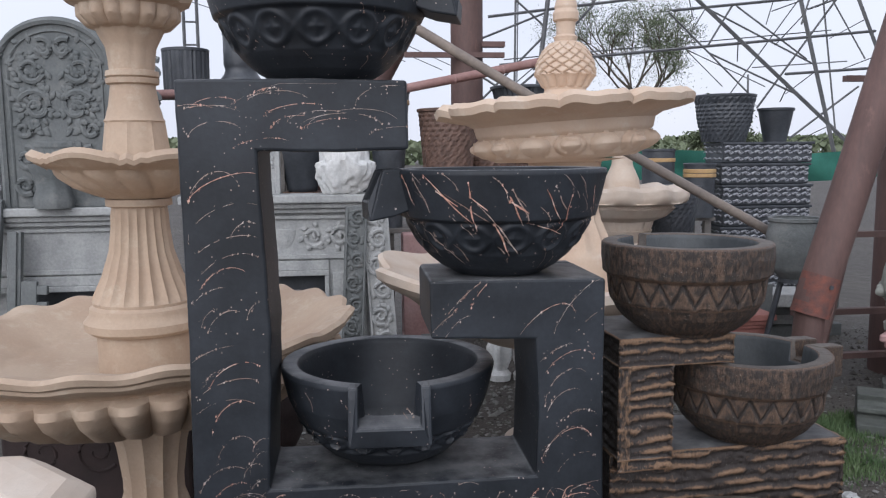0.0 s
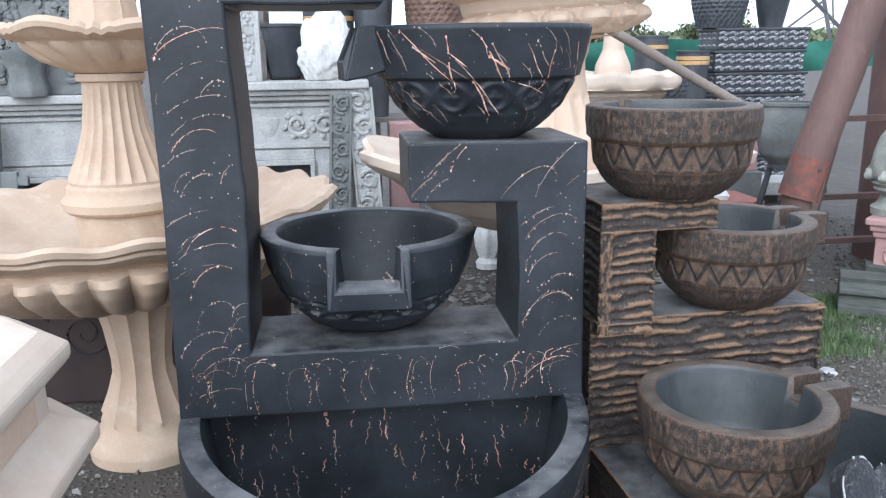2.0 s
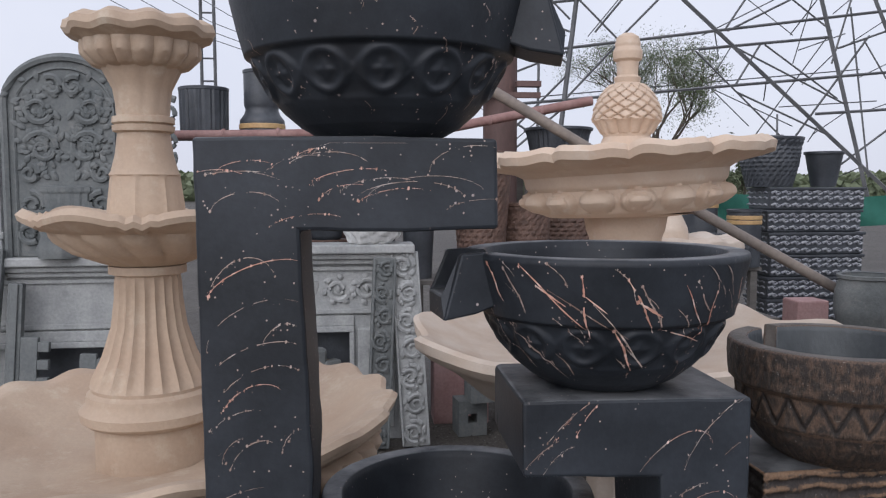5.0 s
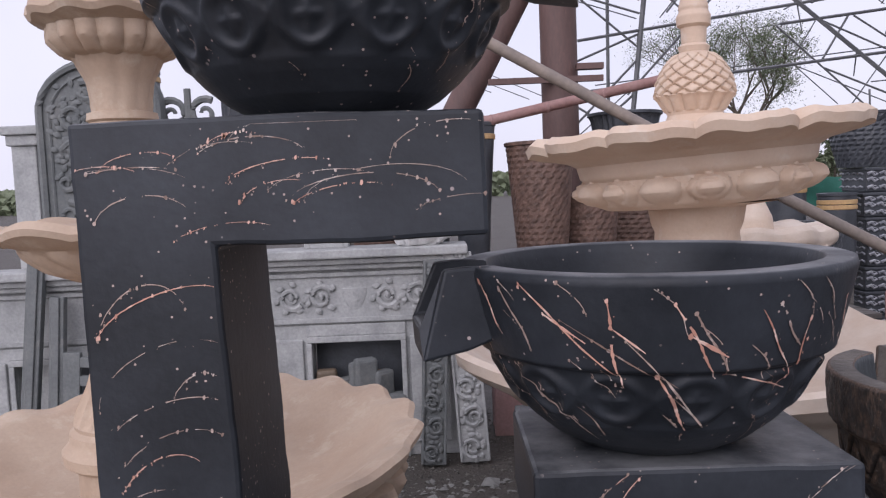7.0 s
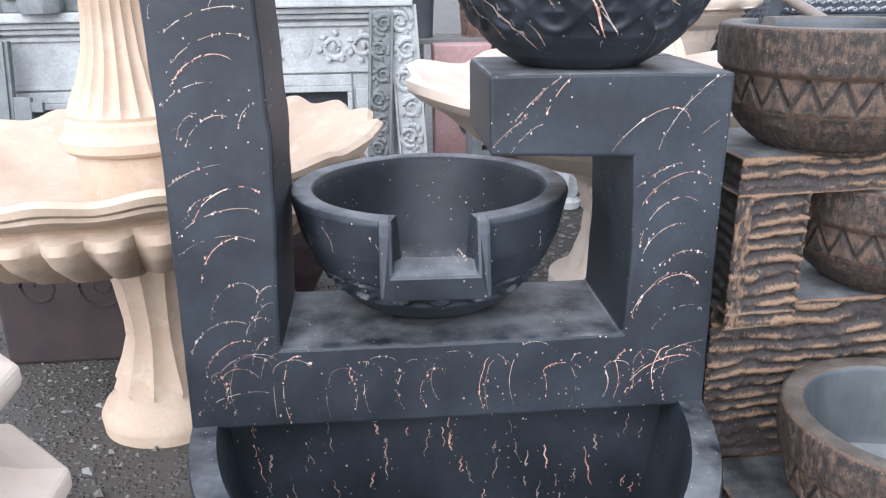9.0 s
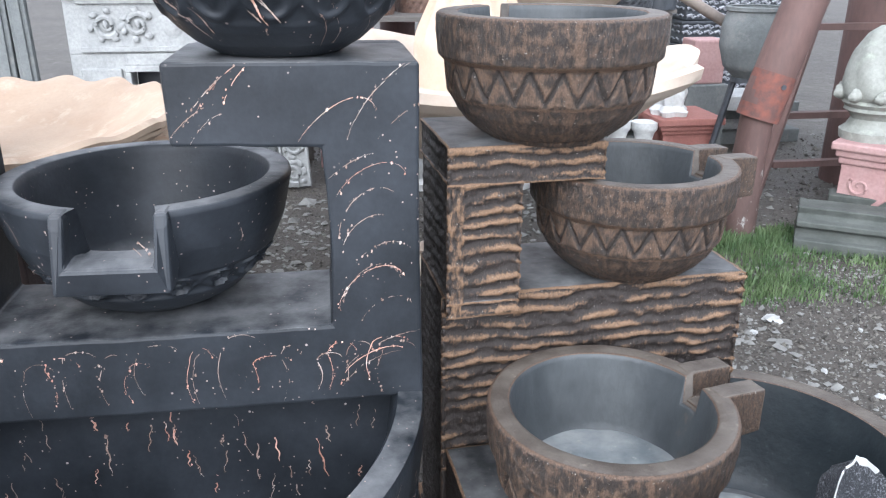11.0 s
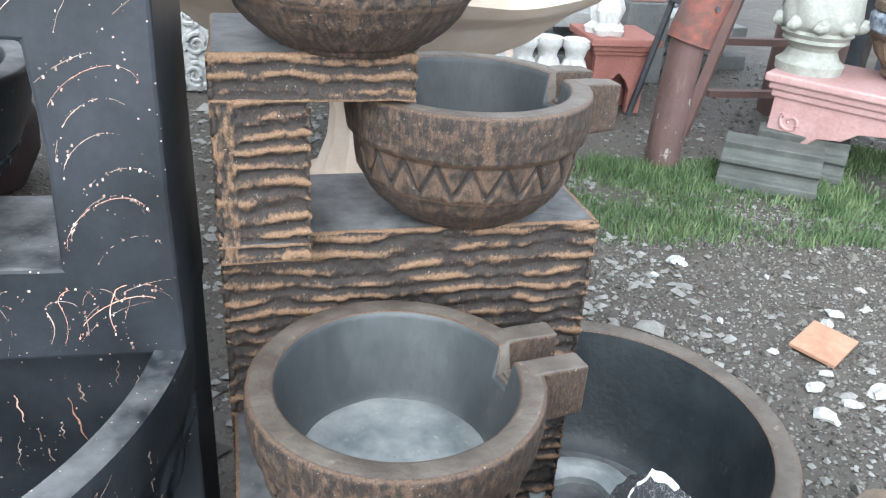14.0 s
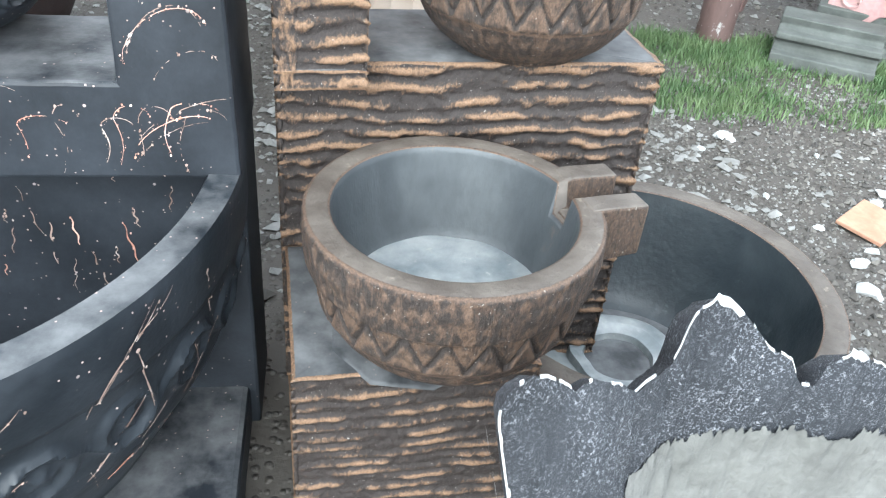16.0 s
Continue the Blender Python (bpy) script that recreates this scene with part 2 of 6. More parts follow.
M["timber"] = surface("old_timber", (0.12, 0.11, 0.10), (0.2, 0.185, 0.17), 4, 0.85, 0.4, 60, stretch=(0.3, 3, 3))
M["cement"] = surface("raw_cement", (0.11, 0.11, 0.102), (0.165, 0.165, 0.152), 8, 0.9, 0.4, 70, dirt=(0.15, 0.15, 0.14))
M["chip_tile"] = surface("terracotta_tile", (0.36, 0.19, 0.12), (0.44, 0.26, 0.17), 12, 0.8, 0.2)
M["paper"] = surface("pale_litter", (0.4, 0.41, 0.4), (0.56, 0.56, 0.55), 15, 0.7, 0.2)
M["bark"] = surface("bark", (0.09, 0.07, 0.055), (0.15, 0.125, 0.10), 8, 0.9, 0.5, 40)
M["leaf"] = surface("leaf_green", (0.12, 0.15, 0.08), (0.19, 0.225, 0.13), 3, 0.6, 0.1)
M["grass"] = surface("grass_green", (0.065, 0.125, 0.045), (0.17, 0.24, 0.105), 7, 0.6, 0.1)


def gravel_stones():
    m, n, l, bsdf = nodes_of("gravel")
    g = n.new("ShaderNodeNewGeometry")
    tone = ramp(n, l, g.outputs["Random Per Island"], 0.0, 1.0, (0.028, 0.025, 0.022), (0.17, 0.158, 0.138))
    col = mixed(n, l, ramp(n, l, noise_of(n, l, 150, 3), 0.4, 0.7), tone, (0.08, 0.074, 0.066))
    l.new(mixed(n, l, 0.6, tone, col), bsdf.inputs["Base Color"])
    bsdf.inputs["Roughness"].default_value = 0.8
    return m


M["pebble"] = gravel_stones()
M["pebble_pale"] = surface("gravel_pale", (0.18, 0.178, 0.165), (0.3, 0.298, 0.28), 9, 0.85, 0.2)


def rock_black():
    """Black paint on rough cast rock, rubbed white in the grain."""
    m, n, l, bsdf = nodes_of("black_rock_paint")
    g = noise_of(n, l, 120, 8, None, 0.75)
    col = mixed(n, l, ramp(n, l, noise_of(n, l, 6, 5), 0.35, 0.7), (0.012, 0.014, 0.018), (0.026, 0.029, 0.035))
    fine = noise_of(n, l, 330, 3, None, 0.7)
    worn = ramp(n, l, noise_of(n, l, 9, 4), 0.3, 0.6)
    col = mixed(n, l, mixed(n, l, 1.0, ramp(n, l, fine, 0.55, 0.6), worn, "MULTIPLY"), col, (0.2, 0.21, 0.23))
    col = mixed(n, l, mixed(n, l, 1.0, ramp(n, l, g, 0.58, 0.63), worn, "MULTIPLY"), col, (0.34, 0.35, 0.37))
    l.new(col, bsdf.inputs["Base Color"])
    bsdf.inputs["Roughness"].default_value = 0.55
    bumped(n, l, bsdf, g, 0.6, 0.01)
    return m


M["rock_black"] = rock_black()


def dirt_ground():
    m, n, l, bsdf = nodes_of("damp_gravel_soil")
    big = noise_of(n, l, 0.7, 6)
    mid = noise_of(n, l, 9, 8, None, 0.7)
    c = n.new("ShaderNodeTexCoord")
    col = mixed(n, l, ramp(n, l, big, 0.38, 0.62), (0.046, 0.039, 0.032), (0.076, 0.066, 0.055))
    col = mixed(n, l, ramp(n, l, mid, 0.4, 0.7), col, (0.074, 0.067, 0.058))
    v = n.new("ShaderNodeTexVoronoi")
    v.inputs["Scale"].default_value = 48
    l.new(c.outputs["Object"], v.inputs["Vector"])
    sep = n.new("ShaderNodeSeparateColor")
    l.new(v.outputs["Color"], sep.inputs["Color"])
    st = ramp(n, l, v.outputs["Distance"], 0.2, 0.42, (1, 1, 1), (0, 0, 0))
    pick = ramp(n, l, sep.outputs[0], 0.6, 0.9)
    col = mixed(n, l, mixed(n, l, 1.0, st, pick, "MULTIPLY"), col, (0.12, 0.112, 0.10))
    l.new(col, bsdf.inputs["Base Color"])
    l.new(ramp(n, l, mid, 0.3, 0.75, (0.55, 0.55, 0.55), (0.95, 0.95, 0.95)), bsdf.inputs["Roughness"])
    hh = n.new("ShaderNodeMath")
    hh.operation = "ADD"
    l.new(mid, hh.inputs[0])
    l.new(st, hh.inputs[1])
    bumped(n, l, bsdf, hh.outputs[0], 0.6, 0.015)
    return m


M["ground"] = dirt_ground()


# ---- building helpers ----
TAU = math.tau
rnd = random.Random(7)


def thing(name, at, label, category, group="", rz=0.0, kind=""):
    ob = new(name)
    ob.matrix_world = pose(*at, 0, 0, rz)
    ob.empty_display_size = 0.1
    return tagged(ob, label, category, group, kind)


def part(name, bm, material, parent, label="", smooth=False, bevel=0.0, at=None, kind="", sharp=38):
    me = bpy.data.meshes.new(name)
    bmesh.ops.recalc_face_normals(bm, faces=bm.faces[:])
    bm.to_mesh(me)
    bm.free()
    for mt in (material if isinstance(material, (list, tuple)) else [material]):
        me.materials.append(mt)
    if smooth:
        me.polygons.foreach_set("use_smooth", [True] * len(me.polygons))
        me.set_sharp_from_angle(angle=radians(sharp))
    ob = new(name, me)
    ob.parent = parent
    if at is not None:
        ob.matrix_local = at
    if label:
        ob["label"] = label
    if kind:
        ob["kind"] = kind
    if bevel:
        b = ob.modifiers.new("worn_edge", "BEVEL")
        b.width, b.segments, b.limit_method, b.angle_limit = bevel, 2, "ANGLE", radians(35)
        b.harden_normals = False
    return ob


def raw(name, verts, faces, material, parent, label="", kind="", smooth=False):
    me = bpy.data.meshes.new(name)
    me.from_pydata(verts, [], faces)
    me.materials.append(material)
    if smooth:
        me.polygons.foreach_set("use_smooth", [True] * len(me.polygons))
    ob = new(name, me)
    ob.parent = parent
    tagged(ob, label, "", "", kind)
    return ob


def box(bm, x0, x1, y0, y1, z0, z1, m=None):
    vs = [bm.verts.new((x, y, z)) for z in (z0, z1) for y in (y0, y1) for x in (x0, x1)]
    if m is not None:
        for v in vs:
            v.co = m @ v.co
    for q in ((0, 2, 3, 1), (4, 5, 7, 6), (0, 1, 5, 4), (2, 6, 7, 3), (0, 4, 6, 2), (1, 3, 7, 5)):
        bm.faces.new([vs[i] for i in q])
    return vs


def boxes(*dims):
    bm = bmesh.new()
    for d in dims:
        box(bm, *d)
    return bm


def extruded(outline, y0, y1, m=None):
    """An outline in x and z, drawn out from y0 to y1."""
    bm = bmesh.new()
    a = [bm.verts.new((x, y0, z)) for x, z in outline]
    b = [bm.verts.new((x, y1, z)) for x, z in outline]
    bm.faces.new(a)
    bm.faces.new(b[::-1])
    k = len(a)
    for i in range(k):
        bm.faces.new((a[i], a[(i + 1) % k], b[(i + 1) % k], b[i]))
    if m is not None:
        bm.transform(m)
    return bm


def revolve(rows, n=48, fn=None, thetas=None, bm=None, close=True):
    """Rows of (radius, height) turned about z; fn may change radius and height by angle."""
    bm = bm or bmesh.new()
    th = thetas or [TAU * i / n for i in range(n)]
    rings = []
    for i, (r, z) in enumerate(rows):
        ring = []
        for a in th:
            rr, zz = fn(a, i, r, z) if fn else (r, z)
            ring.append(bm.verts.new((rr * math.cos(a), rr * math.sin(a), zz)))
        rings.append(ring)
    k = len(th)
    for p, q in zip(rings, rings[1:]):
        for j in range(k):
            bm.faces.new((p[j], p[(j + 1) % k], q[(j + 1) % k], q[j]))
    if close:
        bm.faces.new(rings[0][::-1])
        bm.faces.new(rings[-1])
    return bm


def tube(bm, pts, r0, r1=None, sides=6):
    """A rod along points, tapering from r0 to r1."""
    r1 = r0 if r1 is None else r1
    pts = [Vector(p) for p in pts]
    rings = []
    for i, p in enumerate(pts):
        d = (pts[min(i + 1, len(pts) - 1)] - pts[max(i - 1, 0)]).normalized()
        u = d.cross(Vector((0.31, 0.17, 0.93))).normalized() if abs(d.z) < 0.95 else d.cross(Vector((1, 0, 0))).normalized()
        w = d.cross(u)
        r = r0 + (r1 - r0) * i / max(1, len(pts) - 1)
        rings.append([bm.verts.new(p + (u * math.cos(TAU * j / sides) + w * math.sin(TAU * j / sides)) * r) for j in range(sides)])
    for p, q in zip(rings, rings[1:]):
        for j in range(sides):
            bm.faces.new((p[j], p[(j + 1) % sides], q[(j + 1) % sides], q[j]))
    bm.faces.new(rings[0][::-1])
    bm.faces.new(rings[-1])
    return bm


def lens(bm, p, q, r, sides=7, n=6):
    """A leaf-like lump, thick in the middle, from p to q."""
    p, q = Vector(p), Vector(q)
    d = (q - p).normalized()
    u = d.cross(Vector((0, 1, 0)))
    u = u.normalized() if u.length > 0.01 else Vector((1, 0, 0))
    w = d.cross(u)
    rings = []
    for i in range(n + 1):
        f = i / n
        rr = r * max(0.06, math.sin(math.pi * f) ** 0.8)
        rings.append([bm.verts.new(p + (q - p) * f + (u * math.cos(TAU * j / sides) + w * 0.7 * math.sin(TAU * j / sides)) * rr) for j in range(sides)])
    for a, b in zip(rings, rings[1:]):
        for j in range(sides):
            bm.faces.new((a[j], a[(j + 1) % sides], b[(j + 1) % sides], b[j]))
    bm.faces.new(rings[0][::-1])
    bm.faces.new(rings[-1])


def spiral(cx, cz, r, turns, start, y, sense=1, n=22):
    return [(cx + r * (1 - 0.8 * i / n) * math.cos(start + sense * turns * TAU * i / n), y,
             cz + r * (1 - 0.8 * i / n) * math.sin(start + sense * turns * TAU * i / n)) for i in range(n + 1)]


def smooth_rows(rows, step=0.012):
    out = [rows[0]]
    for (r0, z0), (r1, z1) in zip(rows, rows[1:]):
        k = max(1, int(math.hypot(r1 - r0, z1 - z0) / step))
        out += [(r0 + (r1 - r0) * i / k, z0 + (z1 - z0) * i / k) for i in range(1, k + 1)]
    return out


def set_relief(ob, values):
    at = ob.data.attributes.new("relief", "FLOAT", "POINT")
    at.data.foreach_set("value", values)


def bowl_mesh(outer, wall, floor_z, notch=None, disp=None, n=192, floor=0.62):
    """A thick bowl. notch: (angle, half width, floor height). disp(angle, radius, height): relief to the outside and its paint."""
    R = outer[-1][0]
    th = [TAU * i / n for i in range(n)]
    if notch:
        a, hw, fz = notch
        da = hw / R
        for s in (-1, 1):
            th += [(a + s * (da - 0.004)) % TAU, (a + s * (da + 0.004)) % TAU]
        th.sort()
    rows = smooth_rows(outer, 0.0034)
    k = len(rows)
    top = rows[-1][1]
    rim = [(R - 0.003, top + 0.001), (R - wall + 0.003, top + 0.001)]
    inner = [((R - wall) * (floor + (1 - floor) * (1 - j / 14) ** 0.5), floor_z + (top - 0.001 - floor_z) * (1 - j / 14)) for j in range(15)] + [(0.03, floor_z)]
    rows2 = rows + rim + smooth_rows(inner, 0.02)
    relief = []

    def fn(ang, i, r, z):
        d, paint = (disp(ang, r, z) if disp and i < k - 1 else (0.0, 0.45))
        if i >= k:
            paint = 0.3
        if i in (k - 1, k + 2):
            paint = 0.5
        if notch:
            off = (ang - notch[0] + math.pi) % TAU - math.pi
            if abs(off) < notch[1] / R:
                z = min(z, notch[2])
                paint = min(paint, 0.3)
        relief.append(paint)
        return r + d, z
    bm = revolve(rows2, thetas=th, fn=fn)
    for i, face in enumerate(bm.faces):
        row = i // len(th)
        face.material_index = 1 if row >= k + 2 else 2 if row == k else 0
    return bm, relief


def spout_mesh(angle, hw, cheek, sections):
    """A channel that leads out of a notch in a bowl's rim. sections: radius (above and below), top, floor and bottom."""
    bm = bmesh.new()
    m = Matrix.Rotation(angle, 4, "Z")
    rings = []
    for r, top, floor, bottom in sections:
        w = hw + cheek
        ra, rb = r if isinstance(r, tuple) else (r, r)
        rings.append([bm.verts.new(m @ Vector((q, y, z))) for q, y, z in ((rb, -w, bottom), (ra, -w, top), (ra, -hw, top), (rb, -hw, floor), (rb, hw, floor), (ra, hw, top), (ra, w, top), (rb, w, bottom))])
    for p, q in zip(rings, rings[1:]):
        for j in range(8):
            bm.faces.new((p[j], p[(j + 1) % 8], q[(j + 1) % 8], q[j]))
    bm.faces.new(rings[0][::-1])
    bm.faces.new(rings[-1])
    return bm


def strokes(name, parent, pts_lists, normal_off, material, label, wmin=0.0003, wmax=0.0008, beads=0.16, head=(0.5, 1.3, 3.6), gaps=0.1):
    """Thin splashes of paint that lie on a face: each a ribbon of points (place, normal)."""
    verts, faces = [], []
    for pts in pts_lists:
        k = len(pts)
        w0 = rnd.uniform(wmin, wmax)
        gap = 0
        prev = None
        for i, (p, nrm) in enumerate(pts):
            if gap > 0:
                gap -= 1
                prev = None
                continue
            if rnd.random() < gaps:
                gap = rnd.randint(1, 5)
            d = Vector(pts[min(i + 1, k - 1)][0]) - Vector(pts[max(i - 1, 0)][0])
            side = d.cross(nrm).normalized() * w0 * rnd.uniform(0.5, 1.4) * (0.45 + 0.9 * math.sin(math.pi * min(0.98, (i + 0.6) / k)))
            q = Vector(p) + nrm * normal_off
            verts += [tuple(q - side), tuple(q + side)]
            cur = len(verts) - 2
            if prev is not None:
                faces.append((prev, prev + 1, cur + 1, cur))
            prev = cur
        # a blob of paint where the stroke began, and drops beside it
        blobs = [(0, 0.0, w0 * rnd.uniform(head[1], head[2]))] if rnd.random() < head[0] else []
        blobs += [(i, rnd.gauss(0, 0.0028), 0.0004 + 0.0018 * rnd.random() ** 3) for i in range(k) if rnd.random() < beads]
        for i, off, r in blobs:
            c, nrm = Vector(pts[i][0]), pts[i][1]
            u = nrm.cross(Vector((0.2, 0.1, 1))).normalized()
            w = nrm.cross(u)
            c = c + u * off
            base = len(verts)
            for j in range(7):
                a = TAU * j / 7
                verts.append(tuple(c + nrm * normal_off * 1.3 + (u * math.cos(a) + w * math.sin(a) * 1.5) * r * rnd.uniform(0.7, 1.2)))
            faces.append(tuple(range(base, base + 7)))
    return raw(name, verts, faces, material, parent, label, "stuff")


# ---- ground ----
def ground_height(x, y):
    d = math.hypot(x, y - 2)
    return (0.012 * noise.noise(Vector((x * 1.3, y * 1.3, 0))) + 0.006 * noise.noise(Vector((x * 6, y * 6, 3)))) * (1 if d < 12 else 0)


def axis_steps(lo, hi, fine_lo, fine_hi, fine):
    xs = [lo, lo * 0.4, lo * 0.12, fine_lo - 2]
    k = int((fine_hi - fine_lo) / fine)
    return xs + [fine_lo + i * fine for i in range(k + 1)] + [fine_hi + 2, hi * 0.12, hi * 0.4, hi]


gx, gy = axis_steps(-900, 900, -4, 7, 0.07), axis_steps(-900, 1800, -1, 8, 0.07)
gv = [(x, y, ground_height(x, y)) for y in gy for x in gx]
gk = len(gx)
gf = [(j * gk + i, j * gk + i + 1, (j + 1) * gk + i + 1, (j + 1) * gk + i) for j in range(len(gy) - 1) for i in range(gk - 1)]
ground = raw("ground", gv, gf, M["ground"], None, "damp grey-brown soil strewn with gravel and chips", "structure", True)
ground["category"] = "ground"


def scatter(name, count, region, size, material, label, seed, density=None, squash=0.6):
    """Loose stones on the ground: many small bent octahedra in one mesh."""
    r = random.Random(seed)
    verts, faces = [], []
    x0, x1, y0, y1 = region
    while len(verts) < count * 6:
        x, y = r.uniform(x0, x1), r.uniform(y0, y1)
        if density and r.random() > density(x, y):
            continue
        s = size * r.lognormvariate(0, 0.45)
        a = r.uniform(0, TAU)
        z = ground_height(x, y) + s * 0.1
        b = len(verts)
        for k in range(4):
            q = a + TAU * k / 4 + r.uniform(-0.4, 0.4)
            d = s * r.uniform(0.7, 1.3)
            verts.append((x + d * math.cos(q), y + d * math.sin(q), z + s * r.uniform(-0.1, 0.25)))
        verts.append((x + s * r.uniform(-0.3, 0.3), y + s * r.uniform(-0.3, 0.3), z + s * squash * r.uniform(0.5, 1.2)))
        verts.append((x, y, z - s * 0.5))
        for k in range(4):
            faces += [(b + k, b + (k + 1) % 4, b + 4), (b + (k + 1) % 4, b + k, b + 5)]
    ob = raw(name, verts, faces, material, None, label, "stuff")
    ob["category"] = "gravel"
    return ob


# ---- black slab fountain ----
YF = 1.676
slab = thing("slab_fountain", (0, 0, 0), "black cast-stone fountain of stepped slabs splashed with pink and white paint", "fountain")
outline = [(-0.352, 0.0), (-0.356, 0.59), (-0.345, 1.07), (-0.352, 1.603), (-0.1, 1.606), (0.117, 1.602), (0.119, 1.46), (-0.03, 1.456), (-0.192, 1.459),
           (-0.176, 1.07), (-0.190, 0.735), (0.1, 0.733), (0.394, 0.735), (0.4, 0.9), (0.392, 1.045), (0.162, 1.053), (0.160, 1.18),
           (0.35, 1.179), (0.548, 1.176), (0.546, 0.9), (0.55, 0.59), (0.552, 0.0)]
# the face stands forward of the recessed back wall of the basin
face_outline = [(-0.353, 0.588)] + [p for p in outline if p[1] > 0.6] + [(0.551, 0.588), (0.1, 0.585)]


def wavered(pts, step=0.03, amp=0.0016):
    """Cast edges are never quite straight."""
    out = []
    for (xa, za), (xb, zb) in zip(pts, pts[1:] + pts[:1]):
        k = max(1, int(math.hypot(xb - xa, zb - za) / step))
        for i in range(k):
            x, z = xa + (xb - xa) * i / k, za + (zb - za) * i / k
            w = amp if i else 0.0
            out.append((x + w * noise.noise(Vector((x * 25, z * 25, 1))), z + w * noise.noise(Vector((x * 25, z * 25, 9)))))
    return out


part("frame", extruded(wavered(face_outline), YF, YF + 0.262), M["black"], slab, bevel=0.006)
part("back_wall", boxes((-0.349, 0.547, YF + 0.062, YF + 0.258, 0.0, 0.6)), M["black"], slab, bevel=0.006)
part("arm_top", boxes((0.162, 0.546, YF + 0.25, YF + 0.30, 1.055, 1.178)), M["black"], slab, bevel=0.01)
part("base_slab", boxes((-0.33, 0.53, YF - 0.42, YF + 0.3, 0.0, 0.10)), M["black"], slab, bevel=0.012)


def half_basin(cx, cy, a, b, rows, inner):
    """A half-round basin against the slab: rows of (share of the plan, height), outside and then inside."""
    bm = bmesh.new()
    k = 260
    rings = []
    for i, (s, z) in enumerate(rows + inner):
        ring = []
        for j in range(k + 1):
            t = math.pi * j / k
            q = s
            if i < len(rows):
                u = t * 0.45 / 0.115
                if 0.315 < z < 0.495:
                    w = math.exp(-((z - 0.405) / 0.06) ** 4)
                    ph = (u % 1.0) - 0.5
                    ring_d = abs(math.hypot(ph * 0.115, z - 0.405) - 0.038)
                    turn = math.atan2(z - 0.405, ph * 0.115)
                    petal = math.exp(-(math.hypot(ph * 0.115, z - 0.405) / (0.014 + 0.007 * math.cos(5 * turn))) ** 4)
                    q += w * (0.02 * math.exp(-(ring_d / 0.0075) ** 2) + 0.016 * math.exp(-((z - 0.405 - 0.046 * math.sin(u * math.pi)) / 0.0075) ** 2) + 0.016 * petal - 0.012)
            ring.append(bm.verts.new((cx - a * q * math.cos(t), cy - b * q * math.sin(t) - (0.0 if 0 < j < k else 0.0), z)))
        rings.append(ring)
    for p, q in zip(rings, rings[1:]):
        for j in range(k):
            bm.faces.new((p[j], p[j + 1], q[j + 1], q[j]))
    bm.faces.new(rings[-1])
    return bm


b_rows = smooth_rows([(0.60, 0.06), (0.66, 0.12), (0.76, 0.2), (0.84, 0.27), (0.88, 0.31), (0.90, 0.315), (0.935, 0.36), (0.965, 0.43), (0.975, 0.485), (0.99, 0.49), (0.998, 0.53), (1.0, 0.582), (0.994, 0.594)], 0.007)
b_in = [(0.90, 0.596), (0.885, 0.585), (0.85, 0.45), (0.78, 0.3), (0.6, 0.22)]
part("basin", half_basin(0.098, YF + 0.06, 0.455, 0.575, b_rows, b_in), M["black_basin"], slab, "half-round black basin with a carved scroll band", smooth=True, sharp=55)


def scroll_relief(z0, z1, pitch, depth):
    """A band of linked rings round buds between two heights."""
    zc, h = (z0 + z1) / 2, (z1 - z0)

    def disp(ang, r, z):
        if not z0 <= z <= z1:
            return 0.0, 0.4
        w = max(0.0, 1 - (abs(z - zc) / (h * 0.52)) ** 6)
        u = ang * 0.2 / pitch
        ph = (u % 1.0) - 0.5
        d = math.hypot(ph * pitch, z - zc)
        ring = math.exp(-((d - h * 0.38) / (h * 0.10)) ** 2)
        s = h * 0.38 * math.sin(u * math.pi)
        wave = max(math.exp(-((z - zc - s) / (h * 0.09)) ** 2), math.exp(-((z - zc + s) / (h * 0.09)) ** 2))
        bud = math.exp(-(d / (h * (0.14 + 0.05 * math.cos(4 * math.atan2(z - zc, ph * pitch))))) ** 4)
        return w * depth * (1.0 * ring + 0.45 * wave + 0.7 * bud - 0.6), 0.4
    return disp


def on_bowl(rows, ang, z, cx, cy, cz, disp=None):
    """A place and normal on the outside of a turned bowl."""
    for (r0, z0), (r1, z1) in zip(rows, rows[1:]):
        if z0 <= z <= z1 + 1e-9 and z1 > z0:
            f = (z - z0) / (z1 - z0)
            r = r0 + (r1 - r0) * f
            nr, nz = (z1 - z0), -(r1 - r0)
            k = math.hypot(nr, nz)
            if disp:
                r += disp(ang % TAU, r, z)[0]
            return (Vector((cx + r * math.cos(ang), cy + r * math.sin(ang), cz + z)),
                    Vector((nr / k * math.cos(ang), nr / k * math.sin(ang), nz / k)))
    return None


CUP = [(0.05, 0.0), (0.086, 0.0), (0.102, 0.004), (0.134, 0.022), (0.160, 0.044), (0.173, 0.058), (0.198, 0.096), (0.212, 0.128), (0.224, 0.134), (0.236, 0.178), (0.248, 0.230), (0.246, 0.238)]
cup_relief = scroll_relief(0.056, 0.132, TAU * 0.2 / 14, 0.0058)


